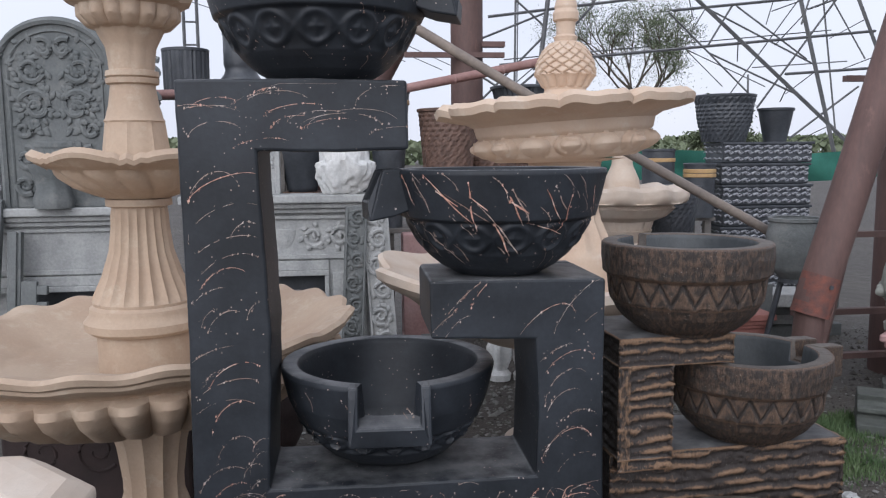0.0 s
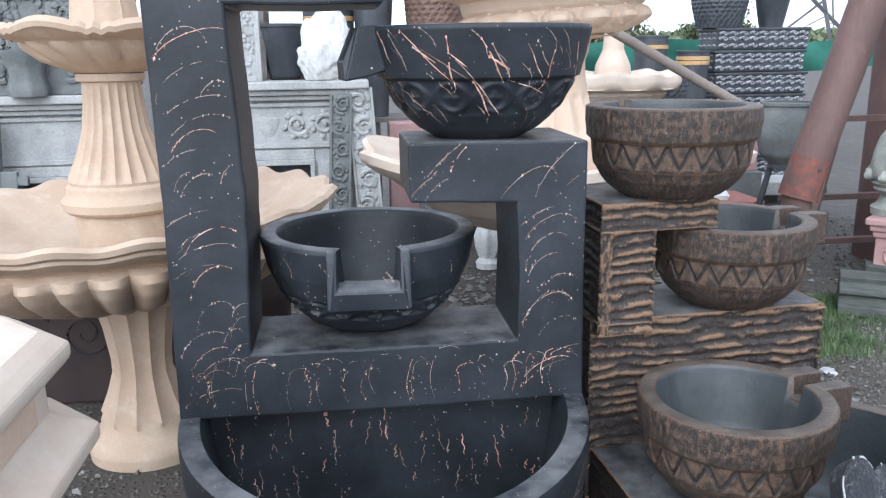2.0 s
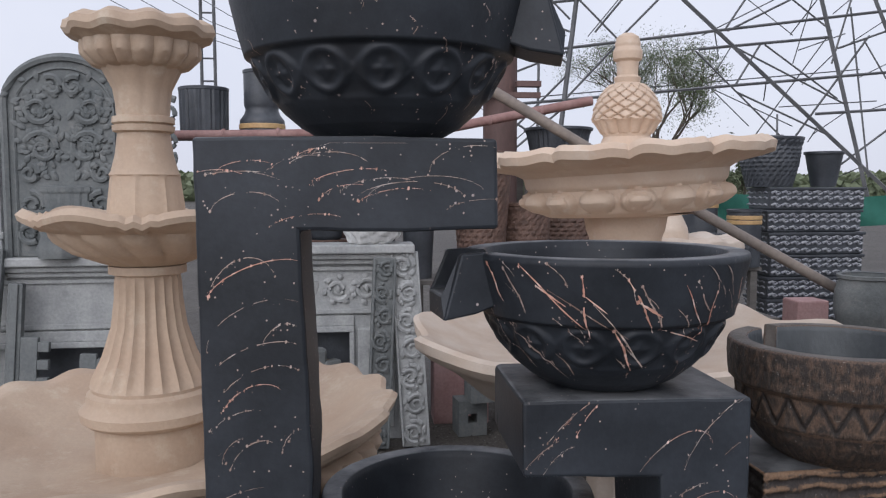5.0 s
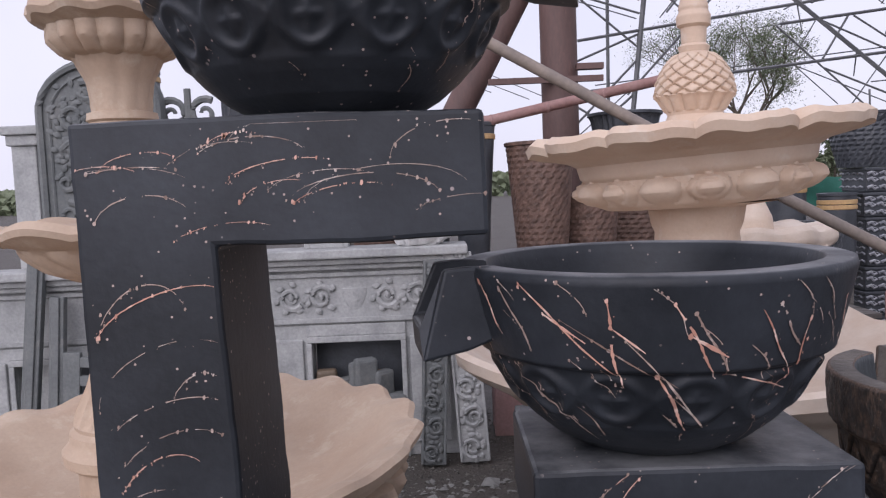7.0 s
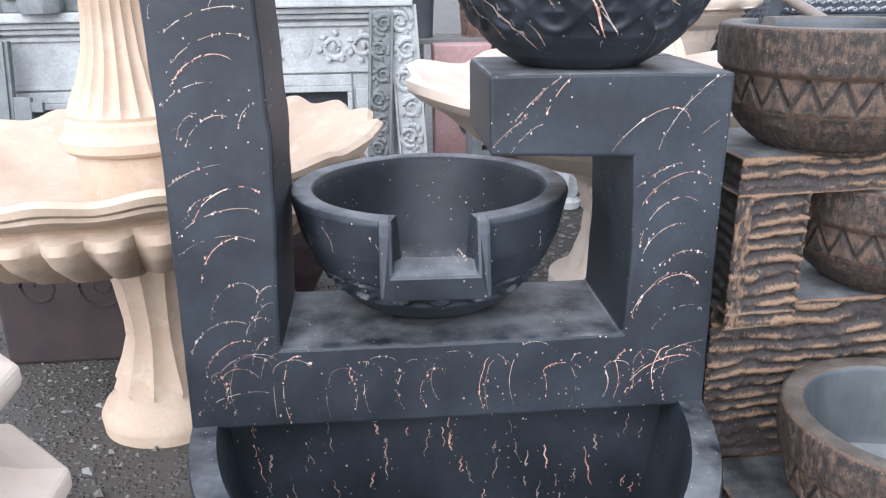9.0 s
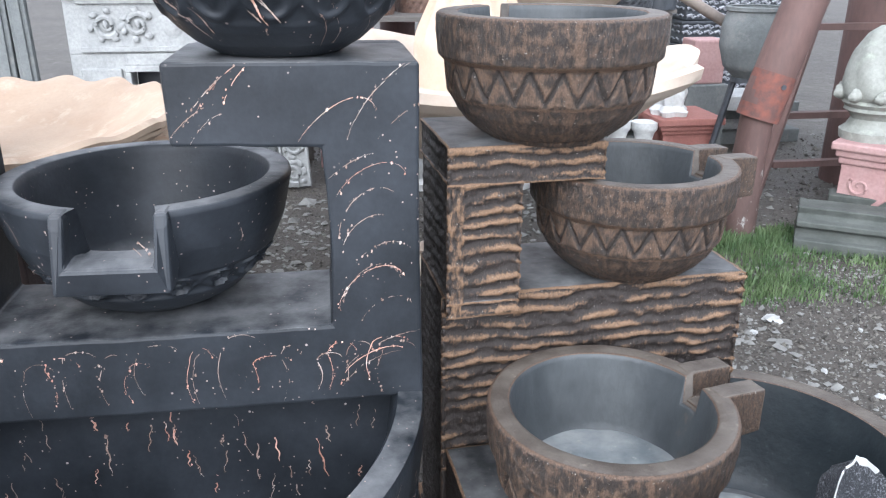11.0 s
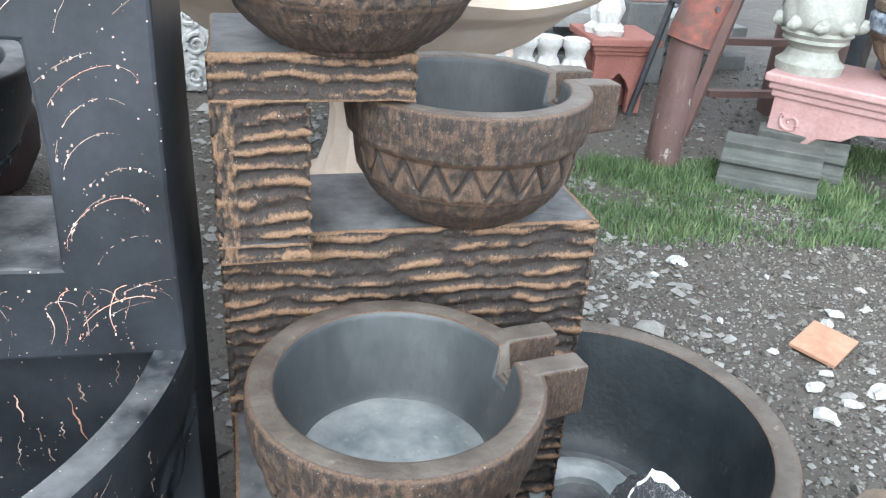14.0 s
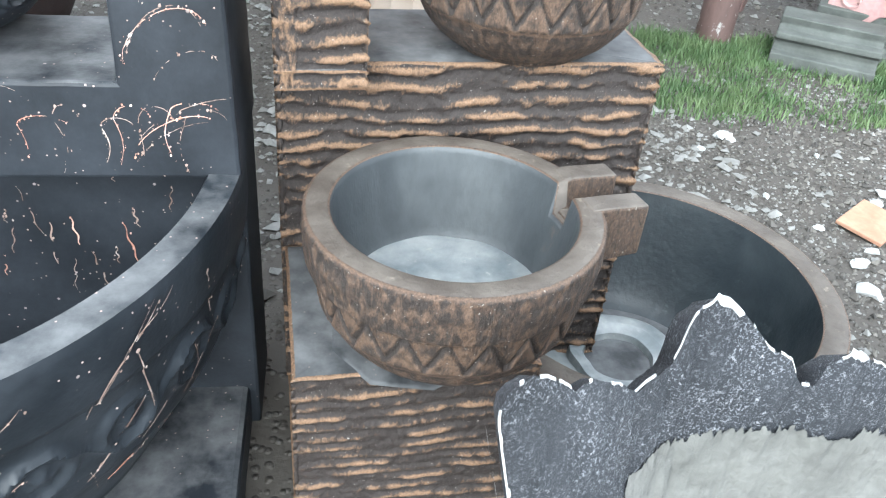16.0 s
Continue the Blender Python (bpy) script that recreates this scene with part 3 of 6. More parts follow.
def black_bowl(name, cx, cy, z, spout, label):
    bm, _ = bowl_mesh(CUP, 0.035, 0.03, (spout, 0.045, 0.17), cup_relief, 320)
    ob = part(name, bm, (M["black"], M["black"]), slab, label, smooth=True, at=pose(cx, cy, z), sharp=75)
    sp = spout_mesh(spout, 0.044, 0.017, [(0.217, 0.2405, 0.1735, 0.15), (0.25, 0.2405, 0.173, 0.138), ((0.276, 0.306), 0.2385, 0.17, 0.128)])
    part("spout", sp, M["black"], ob, bevel=0.004)
    return ob


top_bowl = black_bowl("top_bowl", -0.063, 1.80, 1.604, radians(-12), "black bowl with a ring-carved band and a spout")
mid_bowl = black_bowl("middle_bowl", 0.332, 1.815, 1.178, radians(187), "black bowl streaked with pink paint, spout to one side")

# the lowest bowl, open to the front
LOW = [(0.05, 0.0), (0.095, 0.0), (0.12, 0.005), (0.152, 0.024), (0.178, 0.05), (0.186, 0.062), (0.206, 0.095), (0.213, 0.10), (0.234, 0.15), (0.249, 0.218), (0.246, 0.226)]
low_relief = scroll_relief(0.055, 0.10, 0.07, 0.011)
FRONT = radians(268)
bm, _ = bowl_mesh(LOW, 0.036, 0.03, (FRONT, 0.067, 0.15), low_relief, 256)
low_bowl = part("lower_bowl", bm, (M["black"], M["black"]), slab, "black bowl on the shelf with a wide open lip", smooth=True, at=pose(0.077, 1.885, 0.735) @ Matrix.Diagonal((1.025, 1.025, 1.0, 1)), sharp=75)
part("spout", spout_mesh(FRONT, 0.064, 0.022, [(0.205, 0.2285, 0.1535, 0.125), (0.244, 0.2285, 0.155, 0.105), ((0.254, 0.278), 0.206, 0.151, 0.108)]), M["black"], low_bowl, bevel=0.006)

# splashes of paint on the slabs and bowls
face_n = Vector((0, -1, 0))


def arcs(x0, x1, z0, z1, count, wide, high, slant, hook=0.0):
    out = []
    for i in range(count):
        cx = rnd.uniform(x0, x1) if wide < (x1 - x0) * 0.6 else (x0 + x1) / 2 + rnd.uniform(-0.02, 0.02)
        cz = z0 + (z1 - z0) * (i + rnd.uniform(0.2, 0.8)) / count if wide >= (x1 - x0) * 0.6 else rnd.uniform(z0, z1)
        w, h = wide * rnd.uniform(0.6, 1.15), high * rnd.uniform(0.6, 1.3)
        a0, a1 = radians(rnd.uniform(150, 185)), radians(rnd.uniform(5, 70))
        pts = []
        k = 44
        for j in range(k):
            a = a0 + (a1 - a0) * j / (k - 1)
            x = cx + w / 2 * math.cos(a)
            z = cz + h * (math.sin(a) - 0.5) + slant * (x - cx) - (hook * max(0, 0.4 - j / k) if hook else 0)
            x += rnd.uniform(-0.0006, 0.0006)
            if x0 - 0.005 <= x <= x1 + 0.005 and z0 - 0.005 < z < z1 + 0.005:
                pts.append(((x, YF, z), face_n))
        if len(pts) > 5:
            out.append(pts)
    return out


pale = arcs(-0.335, -0.2, 0.62, 1.43, 13, 0.15, 0.05, 0.25) + arcs(-0.335, -0.2, 0.62, 1.5, 9, 0.06, 0.03, 0.4) + arcs(0.405, 0.535, 0.62, 1.03, 8, 0.14, 0.05, 0.4) + arcs(0.17, 0.54, 1.06, 1.17, 6, 0.17, 0.06, 0.7)


def hooks(xs):
    """Paint flung upwards: a bent-over head and a long tail that falls away."""
    out = []
    for x in xs:
        w, h, top = rnd.uniform(0.016, 0.034), rnd.uniform(0.012, 0.026), rnd.uniform(0.67, 0.705)
        bend, foot = rnd.uniform(-0.012, 0.012), rnd.uniform(0.595, 0.63)
        path = [(x + w * math.cos(a), top + h * math.sin(a)) for a in (radians(15 + 165 * j / 16) for j in range(17))]
        path += [(x - w + bend * math.sin(math.pi * f), top + (foot - top) * f) for f in (j / 18 for j in range(1, 19))]
        out.append([((px, YF, pz), face_n) for px, pz in path])
    return out


pale += hooks(-0.3 + 0.068 * i + rnd.uniform(-0.012, 0.012) for i in range(13)) + arcs(-0.33, 0.11, 1.47, 1.59, 11, 0.18, 0.03, 0.05)
pinkish = arcs(-0.335, -0.2, 0.62, 1.43, 5, 0.15, 0.05, 0.3) + arcs(0.2, 0.54, 1.06, 1.17, 3, 0.15, 0.06, 0.7) + hooks(-0.27 + 0.11 * i + rnd.uniform(-0.02, 0.02) for i in range(8))
pinkish += arcs(-0.34, 0.1, 1.47, 1.59, 7, 0.14, 0.025, 0.1) + arcs(0.41, 0.535, 0.62, 1.03, 3, 0.11, 0.05, 0.4)
strokes("paint_splash", slab, pale, 0.0012, M["vein_pale"], "pale thrown paint strokes", 0.0002, 0.00055, 0.3, (0.4, 1.5, 4.5))
strokes("paint_splash", slab, pinkish, 0.0014, M["vein_pink"], "pink thrown paint strokes", 0.0002, 0.0006, 0.42, (0.5, 2.0, 5.0))


def bowl_streaks(rows, disp, a_lo, a_hi, z_lo, z_hi, count, fall, turn, n=20):
    out = []
    for _ in range(count):
        a, z = radians(rnd.uniform(a_lo, a_hi)), rnd.uniform(z_lo + fall * 0.5, z_hi)
        ln = rnd.uniform(0.4, 1.0)
        pts = []
        for j in range(n):
            f = ln * j / (n - 1)
            q = on_bowl(rows, a + turn * f + 0.03 * math.sin(f * 5), z - fall * f, 0, 0, 0, disp)
            if q:
                pts.append(q)
        if len(pts) > 4:
            out.append(pts)
    return out




def runs(rows, disp, starts, n=26):
    """Heavy runs of paint: each from an angle and height, so long, slanting and wriggling, with a side branch."""
    out = []
    for deg, z, fall, turn in starts:
        ph = rnd.uniform(0, 6)
        path = [on_bowl(rows, radians(deg) + 1.25 * turn * f + 0.014 * math.sin(f * 7 + ph) * f, z - fall * f, 0, 0, 0, disp) for f in (j / (n - 1) for j in range(n))]
        path = [q for q in path if q]
        if len(path) > 4:
            out.append(path)
        if fall > 0.08:
            b = rnd.uniform(0.25, 0.5)
            side = [on_bowl(rows, radians(deg) + turn * (b + 0.1 * f) + 0.16 * f, z - fall * (b + 0.3 * f), 0, 0, 0, disp) for f in (j / 13 for j in range(14))]
            out.append([q for q in side if q])
    return [p for p in out if len(p) > 4]


heavy = [(205, 0.225, 0.06, 0.08), (214, 0.22, 0.07, 0.12), (222, 0.228, 0.10, 0.34), (233, 0.19, 0.075, 0.42), (246, 0.214, 0.10, 0.02), (250, 0.17, 0.13, 0.40),
         (262, 0.21, 0.085, 0.17), (267, 0.20, 0.07, 0.14), (284, 0.2, 0.075, 0.17), (289, 0.205, 0.05, 0.12), (300, 0.185, 0.08, -0.03), (308, 0.205, 0.06, 0.14),
         (318, 0.2, 0.055, 0.08), (208, 0.125, 0.09, 0.34), (276, 0.132, 0.03, 0.36), (336, 0.225, 0.075, 0.05), (258, 0.128, 0.07, 0.14)]
strokes("paint_splash", mid_bowl, runs(CUP, cup_relief, heavy[::2]), 0.0018, M["vein_pink"], "thick pink paint runs", 0.0007, 0.0014, 0.08, (0.9, 1.6, 3.0), 0.015)
strokes("paint_splash", mid_bowl, runs(CUP, cup_relief, heavy[1::2]), 0.0016, M["vein_pale"], "thick pale paint runs", 0.0005, 0.0011, 0.08, (0.9, 1.6, 3.4), 0.02)
strokes("paint_splash", mid_bowl, bowl_streaks(CUP, cup_relief, 185, 350, 0.03, 0.236, 34, 0.06, 0.2), 0.0014, M["vein_pale"], "pale paint streaks", 0.0003, 0.0007)
strokes("paint_splash", top_bowl, bowl_streaks(CUP, cup_relief, 190, 350, 0.02, 0.22, 22, 0.03, 0.06), 0.0014, M["vein_pale"], "pale paint flecks", 0.0003, 0.0009)
strokes("paint_splash", low_bowl, bowl_streaks(LOW, low_relief, 190, 350, 0.06, 0.22, 10, 0.07, 0.06), 0.0014, M["vein_pale"], "pale paint flecks", 0.0004, 0.0008)


def basin_streaks(count, fall, turn, seed):
    r = random.Random(seed)
    out = []
    for _ in range(count):
        t, z, ln = r.uniform(0.3, 2.9), r.uniform(0.3, 0.585), r.uniform(0.4, 1.0)
        bend = r.uniform(-0.1, 0.5)
        pts = []
        for j in range(24):
            f = ln * j / 23
            zz = z - fall * f * (1 - bend * math.sin(f * 3))
            tt = t + turn * f
            for (s0, z0), (s1, z1) in zip(b_rows, b_rows[1:]):
                if z0 <= zz < z1:
                    s = s0 + (s1 - s0) * (zz - z0) / (z1 - z0)
                    pts.append(((0.098 - 0.455 * s * math.cos(tt), YF + 0.06 - 0.575 * s * math.sin(tt), zz), Vector((-math.cos(tt), -math.sin(tt), -0.15)).normalized()))
                    break
        if len(pts) > 4:
            out.append(pts)
    return out


strokes("paint_splash", slab, basin_streaks(26, 0.12, -0.25, 3) + basin_streaks(14, 0.16, 0.06, 4), 0.003, M["vein_pale"], "pale paint strokes on the basin", 0.0005, 0.0011)
strokes("paint_splash", slab, basin_streaks(16, 0.10, -0.35, 9), 0.003, M["vein_pink"], "pink paint strokes on the basin", 0.0005, 0.0013)



def drips(count, seed):
    """Splashes on the recessed wall behind the basin."""
    r = random.Random(seed)
    out = []
    for _ in range(count):
        x, z, ln = r.uniform(-0.27, 0.47), r.uniform(0.36, 0.57), r.uniform(0.02, 0.09)
        dx = r.uniform(-0.25, 0.25)
        out.append([((x + dx * ln * j / 14 + 0.002 * math.sin(j), YF + 0.062, z - ln * j / 14), face_n) for j in range(15)])
    return out


strokes("paint_splash", slab, drips(30, 31), 0.0012, M["vein_pale"], "pale paint drips", 0.0004, 0.0011)
strokes("paint_splash", slab, drips(18, 32), 0.0014, M["vein_pink"], "pink paint drips", 0.0005, 0.0014)

# ---- bronzed rock fountain ----
rock = thing("tiered_fountain", (0.60, 1.729, 0), "dark bronze-brushed fountain of carved strata blocks with round bowls", "fountain", rz=4.0)


def chip(a, b, c):
    """A steady random share from three numbers."""
    v = math.sin(a * 12.9898 + b * 78.233 + c * 37.719) * 43758.5453
    return v - math.floor(v)


def strata(u, z, seed, freq, cut):
    """Height of the carved layers at a place round the block, 0 to 1: rough ridges that rise and fade along the face."""
    w = noise.noise(Vector((u * 4, z * 7, seed))) * 0.7 + noise.noise(Vector((u * 14, z * 16, seed + 5))) * 0.3 + noise.noise(Vector((u * 50, z * 40, seed + 2))) * 0.08
    v = z * freq + w
    lay, s = math.floor(v), v % 1.0
    ridge = (s / 0.6) ** 1.4 if s < 0.6 else ((1 - s) / 0.4) ** 0.8
    swell = noise.noise(Vector((u * 11 + 13 * chip(lay, seed, 2), lay * 3.7, seed))) + 0.4 * noise.noise(Vector((u * 30, lay * 5.1, seed)))
    amp = max(0.12, min(1.0, 0.35 + cut * 0.5 + 0.95 * swell))
    h = 0.16 + 0.72 * ridge * amp
    h += 0.25 * noise.noise(Vector((u * 55, z * 110, seed))) + 0.2 * noise.noise(Vector((u * 150, z * 230, seed)))
    return max(0.0, min(1.0, h))


def strata_block(name, x0, x1, y0, y1, z0, z1, seed, freq=38, depth=0.02, cut=0.5, label="", parent=None, step=0.0042, border=0.0, slope=0.0):
    per = []
    for a, b, nrm in (((x0, y0), (x1, y0), (0, -1)), ((x1, y0), (x1, y1), (1, 0)), ((x1, y1), (x0, y1), (0, 1)), ((x0, y1), (x0, y0), (-1, 0))):
        ln = math.dist(a, b)
        k = max(2, int(ln / (step if nrm != (0, 1) else 0.05)))
        per += [((a[0] + (b[0] - a[0]) * i / k, a[1] + (b[1] - a[1]) * i / k), nrm, i == 0) for i in range(k)]
    rows = max(4, int((z1 - z0) / step))
    verts, rel, faces = [], [], []
    k = len(per)
    for j in range(rows + 1):
        for i, ((x, y), nrm, corner) in enumerate(per):
            zb = z0 + slope * (x - x0) / (x1 - x0)
            z = zb + (z1 - zb) * j / rows
            u = x - x0 + (y - y0) * 1.3
            h = strata(u, z, seed, freq, cut)
            if border and nrm == (0, -1) and x - x0 < border:
                h = 0.52 + 0.35 * noise.noise(Vector((u * 160, z * 45, seed))) + 0.2 * noise.noise(Vector((u * 40, z * 90, seed)))
            edge = min(1.0, min(j, rows - j) / 2.0)
            if corner or i + 1 < k and per[i + 1][2] or i == k - 1:
                h = max(h, 0.5)
            # sides facing -x: half the relief height, and bronze cut to 0.35
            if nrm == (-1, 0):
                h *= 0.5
            d = depth * (min(1.0, h) - 0.8) * (0.35 + 0.65 * edge)
            verts.append((x + nrm[0] * d, y + nrm[1] * d, z + 0.002 * noise.noise(Vector((x * 30, y * 30, z * 30)))))
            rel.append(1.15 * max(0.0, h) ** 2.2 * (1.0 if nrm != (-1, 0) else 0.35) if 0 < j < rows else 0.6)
    for j in range(rows):
        for i in range(k):
            faces.append((j * k + i, j * k + (i + 1) % k, (j + 1) * k + (i + 1) % k, (j + 1) * k + i))
    # smooth top, dusty dark paint
    ring = [(rows) * k + i for i in range(k)]
    base = len(verts)
    for i in range(k):
        x, y, z = verts[ring[i]]
        cx, cy = (x0 + x1) / 2, (y0 + y1) / 2
        verts.append((cx + (x - cx) * 0.97, cy + (y - cy) * 0.96, z1 + 0.002))
        rel.append(0.32)
    for i in range(k):
        faces.append((ring[i], ring[(i + 1) % k], base + (i + 1) % k, base + i))
    verts.append(((x0 + x1) / 2, (y0 + y1) / 2, z1 + 0.002))
    rel.append(0.32)
    for i in range(k):
        faces.append((base + i, base + (i + 1) % k, len(verts) - 1))
    faces.append(tuple(range(k))[::-1])
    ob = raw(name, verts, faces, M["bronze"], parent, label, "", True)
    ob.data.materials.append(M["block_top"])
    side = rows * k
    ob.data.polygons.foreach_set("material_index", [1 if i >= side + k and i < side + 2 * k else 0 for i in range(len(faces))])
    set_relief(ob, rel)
    return ob


strata_block("base_block", 0.0, 1.02, -0.36, 0.35, 0.0, 0.09, 31, 42, 0.013, parent=rock)
strata_block("middle_slab", 0.0, 0.632, 0.045, 0.30, 0.09, 0.728, 3, 37, 0.016, 0.6, parent=rock)
strata_block("front_block", 0.004, 0.372, -0.29, 0.042, 0.09, 0.40, 12, 46, 0.011, 0.45, parent=rock)
strata_block("upright_block", 0.0, 0.140, 0.0, 0.27, 0.732, 0.958, 21, 37, 0.017, 0.7, parent=rock, border=0.03)
strata_block("skirt", 0.0, 0.138, 0.0, 0.043, 0.705, 0.734, 23, 37, 0.017, 0.6, parent=rock, border=0.03)
strata_block("top_arm", 0.0, 0.29, 0.0, 0.27, 0.956, 1.022, 25, 46, 0.013, 0.6, parent=rock)

ROUND = [(0.06, 0.0), (0.108, 0.0), (0.114, 0.010), (0.128, 0.014), (0.150, 0.032), (0.167, 0.052), (0.178, 0.073), (0.182, 0.078), (0.186, 0.085), (0.192, 0.14), (0.198, 0.145), (0.203, 0.15), (0.207, 0.19), (0.206, 0.218), (0.203, 0.222)]


def zigzag(ang, r, z):
    """Bands with cut triangles between them, and a rubbed mould seam."""
    seam = 0.2 * math.exp(-(((ang - 4.66 + math.pi) % TAU - math.pi) / 0.055) ** 4) * (0.55 + noise.noise(Vector((ang * 60, z * 130, 7))))
    if 0.084 < z < 0.141:
        u = (ang / TAU * 22) % 1.0
        line = abs(2 * u - 1)
        q = (z - 0.086) / 0.053
        d = abs(line - q) * 0.028
        g = math.exp(-(d / 0.0034) ** 2)
        lip = math.exp(-((d - 0.0075) / 0.0028) ** 2)
        return -0.006 * g + 0.001 * lip, 0.30 - 0.4 * g + 0.14 * lip + seam + 0.35 * noise.noise(Vector((ang * 9, z * 60, 2)))
    edge = 0.3 if 0.142 <= z < 0.150 or 0.074 < z < 0.08 else 0.0
    return 0.0018 * noise.noise(Vector((ang * 12, z * 40, 1))), 0.24 + edge + seam + 0.3 * noise.noise(Vector((ang * 22, z * 60, 5)))


def round_bowl(name, cx, cy, z, notch, spout=0.05, k=1.0, label="", cheeks=True):
    rows = [(r * k, zz * k) for r, zz in ROUND]
    nt = (notch, 0.026, 0.17 * k)
    bm, rel = bowl_mesh(rows, 0.034, 0.07, nt, lambda a, r, zz: zigzag(a, r, zz / k), 320, 0.78)
    ob = part(name, bm, (M["bronze_bowl"], M["basin_inside"], M["rim_grey"]), rock, label)
    ob.matrix_local = rock.matrix_world.inverted() @ pose(cx, cy, z)
    set_relief(ob, rel)
    ob.data.polygons.foreach_set("use_smooth", [True] * len(ob.data.polygons))
    if cheeks:
        bm = spout_mesh(notch, 0.024, 0.040, [(0.178 * k, 0.2245 * k, 0.174 * k, 0.15 * k), (0.209 * k, 0.2245 * k, 0.173 * k, 0.135 * k), (0.205 * k + spout, 0.221 * k, 0.165 * k, 0.138 * k)])
        sp = part("spout", bm, (M["bronze_bowl"], M["rim_grey"]), ob, bevel=0.004)
        for face in sp.data.polygons:
            face.material_index = 1 if face.normal.z > 0.8 else 0
        set_relief(sp, [0.3] * len(sp.data.vertices))
    # pale crust on the floor
    fl = 0.06
    part("floor_crust", revolve([(0.001, fl + 0.018), (0.136 * k, fl + 0.02), (0.146 * k, fl + 0.014)], 48, lambda a, i, r, z: (r * (1 + 0.06 * noise.noise(Vector((math.cos(a) * 2, math.sin(a) * 2, 4)))), z), close=False), M["scale_floor"], ob, "white lime crust on the floor", smooth=True)
    return ob


round_bowl("upper_bowl", 0.796, 1.83, 1.022, radians(112), k=0.97, label="bronze-brushed bowl with a zigzag band", cheeks=False)
round_bowl("side_bowl", 0.995, 1.895, 0.73, radians(14), 0.055, 0.98, label="bronze-brushed bowl with a zigzag band and spout")
round_bowl("front_bowl", 0.848, 1.532, 0.412, radians(14), 0.066, 1.0, label="bronze-brushed bowl with a pale crusted floor")

pad = part("foot_pad", revolve([(0.128, 0.0), (0.126, 0.002), (0.12, 0.003)], 9, lambda a, i, r, z: (r * (1 + 0.08 * noise.noise(Vector((math.cos(a) * 2, math.sin(a) * 2, 3)))), z)), M["block_top"], rock, "pale round mortar pad", smooth=True)
pad.matrix_local = rock.matrix_world.inverted() @ pose(0.80, 1.545, 0.4005)
POOL = [(0.20, 0.0), (0.25, 0.0), (0.29, 0.08), (0.30, 0.09), (0.34, 0.2), (0.348, 0.205), (0.363, 0.285), (0.361, 0.297)]


def pool_relief(ang, r, z):
    if 0.09 < z < 0.2:
        u = (ang / TAU * 18) % 1.0
        d = abs(abs(2 * u - 1) - (z - 0.092) / 0.106) * 0.055
        g = math.exp(-(d / 0.007) ** 2)
        return -0.008 * g, 0.6 - 0.5 * g
    return 0.0, 0.28 + 0.3 * noise.noise(Vector((ang * 7, z * 30, 8)))


bm, rel = bowl_mesh(POOL, 0.045, 0.04, None, pool_relief, 256)
pool = part("pool", bm, (M["bronze_bowl"], M["pool_inside"], M["rim_grey"]), rock, "large round catch basin", smooth=True)
pool.matrix_local = rock.matrix_world.inverted() @ pose(1.262, 1.755, 0.045)
set_relief(pool, rel)
part("drain_ring", revolve([(0.068, 0.044), (0.072, 0.062), (0.1, 0.068), (0.104, 0.05), (0.13, 0.056), (0.15, 0.048)], 48, lambda a, i, r, z: (r * (1 + 0.08 * noise.noise(Vector((math.cos(a) * 2, math.sin(a) * 2, 1)))), z), close=False), M["scale_floor"], pool, "lime-crusted drain ring", smooth=True, at=pose(0.01, 0.035, 0))
# a flat disc on the floor; the hole's shade is painted, not cut
part("drain_hole", revolve([(0.001, 0.046), (0.075, 0.046)], 32, close=False), M["drain_shade"], pool, "flat near-black disc painted as the drain hole's shade", at=pose(0.01, 0.035, 0))

# ---- scalloped black rock slab in front ----
leafy = thing("rock_slab", (1.2, 1.215, 0), "upright scalloped black rock slab with rubbed white edges and bare cement below", "garden stone")


PLAN_X, PLAN_Y = (-0.36, -0.27, -0.2, -0.125, 0.0, 0.05, 0.38), (-0.08, -0.045, -0.008, 0.035, 0.015, 0.01, 0.0)


def lean_x(x, z):
    """The free edge slopes in towards the foot."""
    return x + 0.2 * max(0.0, 0.65 - z) * min(1.0, max(0.0, -x / 0.35))


def front_y(x, z, f):
    """The face of the rock slab: lumps, a shallow dish, and a slight lean."""
    lobe = 0.012 * noise.noise(Vector((x * 9, z * 9, 3))) + 0.006 * noise.noise(Vector((x * 40, z * 40, 3))) + 0.003 * noise.noise(Vector((x * 110, z * 110, 3)))
    dish = -0.03 * math.exp(-((x - 0.03) / 0.24) ** 4 - ((z - 0.30) / 0.24) ** 4)
    return float(np.interp(x, PLAN_X, PLAN_Y)) - lobe - dish + 0.13 * (f - 1.0)


CREST_X = (-0.366, -0.361, -0.352, -0.336, -0.309, -0.294, -0.282, -0.27, -0.248, -0.221, -0.202, -0.195, -0.18, -0.153, -0.146, -0.14, -0.123, -0.113, -0.094, -0.069, -0.036, -0.007, 0.009, 0.016, 0.033, 0.038, 0.047, 0.064, 0.09, 0.105, 0.16, 0.19, 0.25, 0.3, 0.38)
CREST_Z = (0.666, 0.686, 0.694, 0.693, 0.677, 0.661, 0.647, 0.655, 0.649, 0.628, 0.606, 0.6, 0.619, 0.621, 0.65, 0.681, 0.688, 0.7, 0.691, 0.67, 0.633, 0.619, 0.59, 0.581, 0.582, 0.605, 0.623, 0.632, 0.619, 0.61, 0.585, 0.6, 0.58, 0.575, 0.55)
edge_pts = []
for i in range(161):
    x = -0.366 + 0.746 * i / 160
    env = float(np.interp(x, CREST_X, CREST_Z))
    edge_pts.append((x, env + 0.0025 * noise.noise(Vector((x * 90, 1, 7)))))
bm = bmesh.new()
cols = []
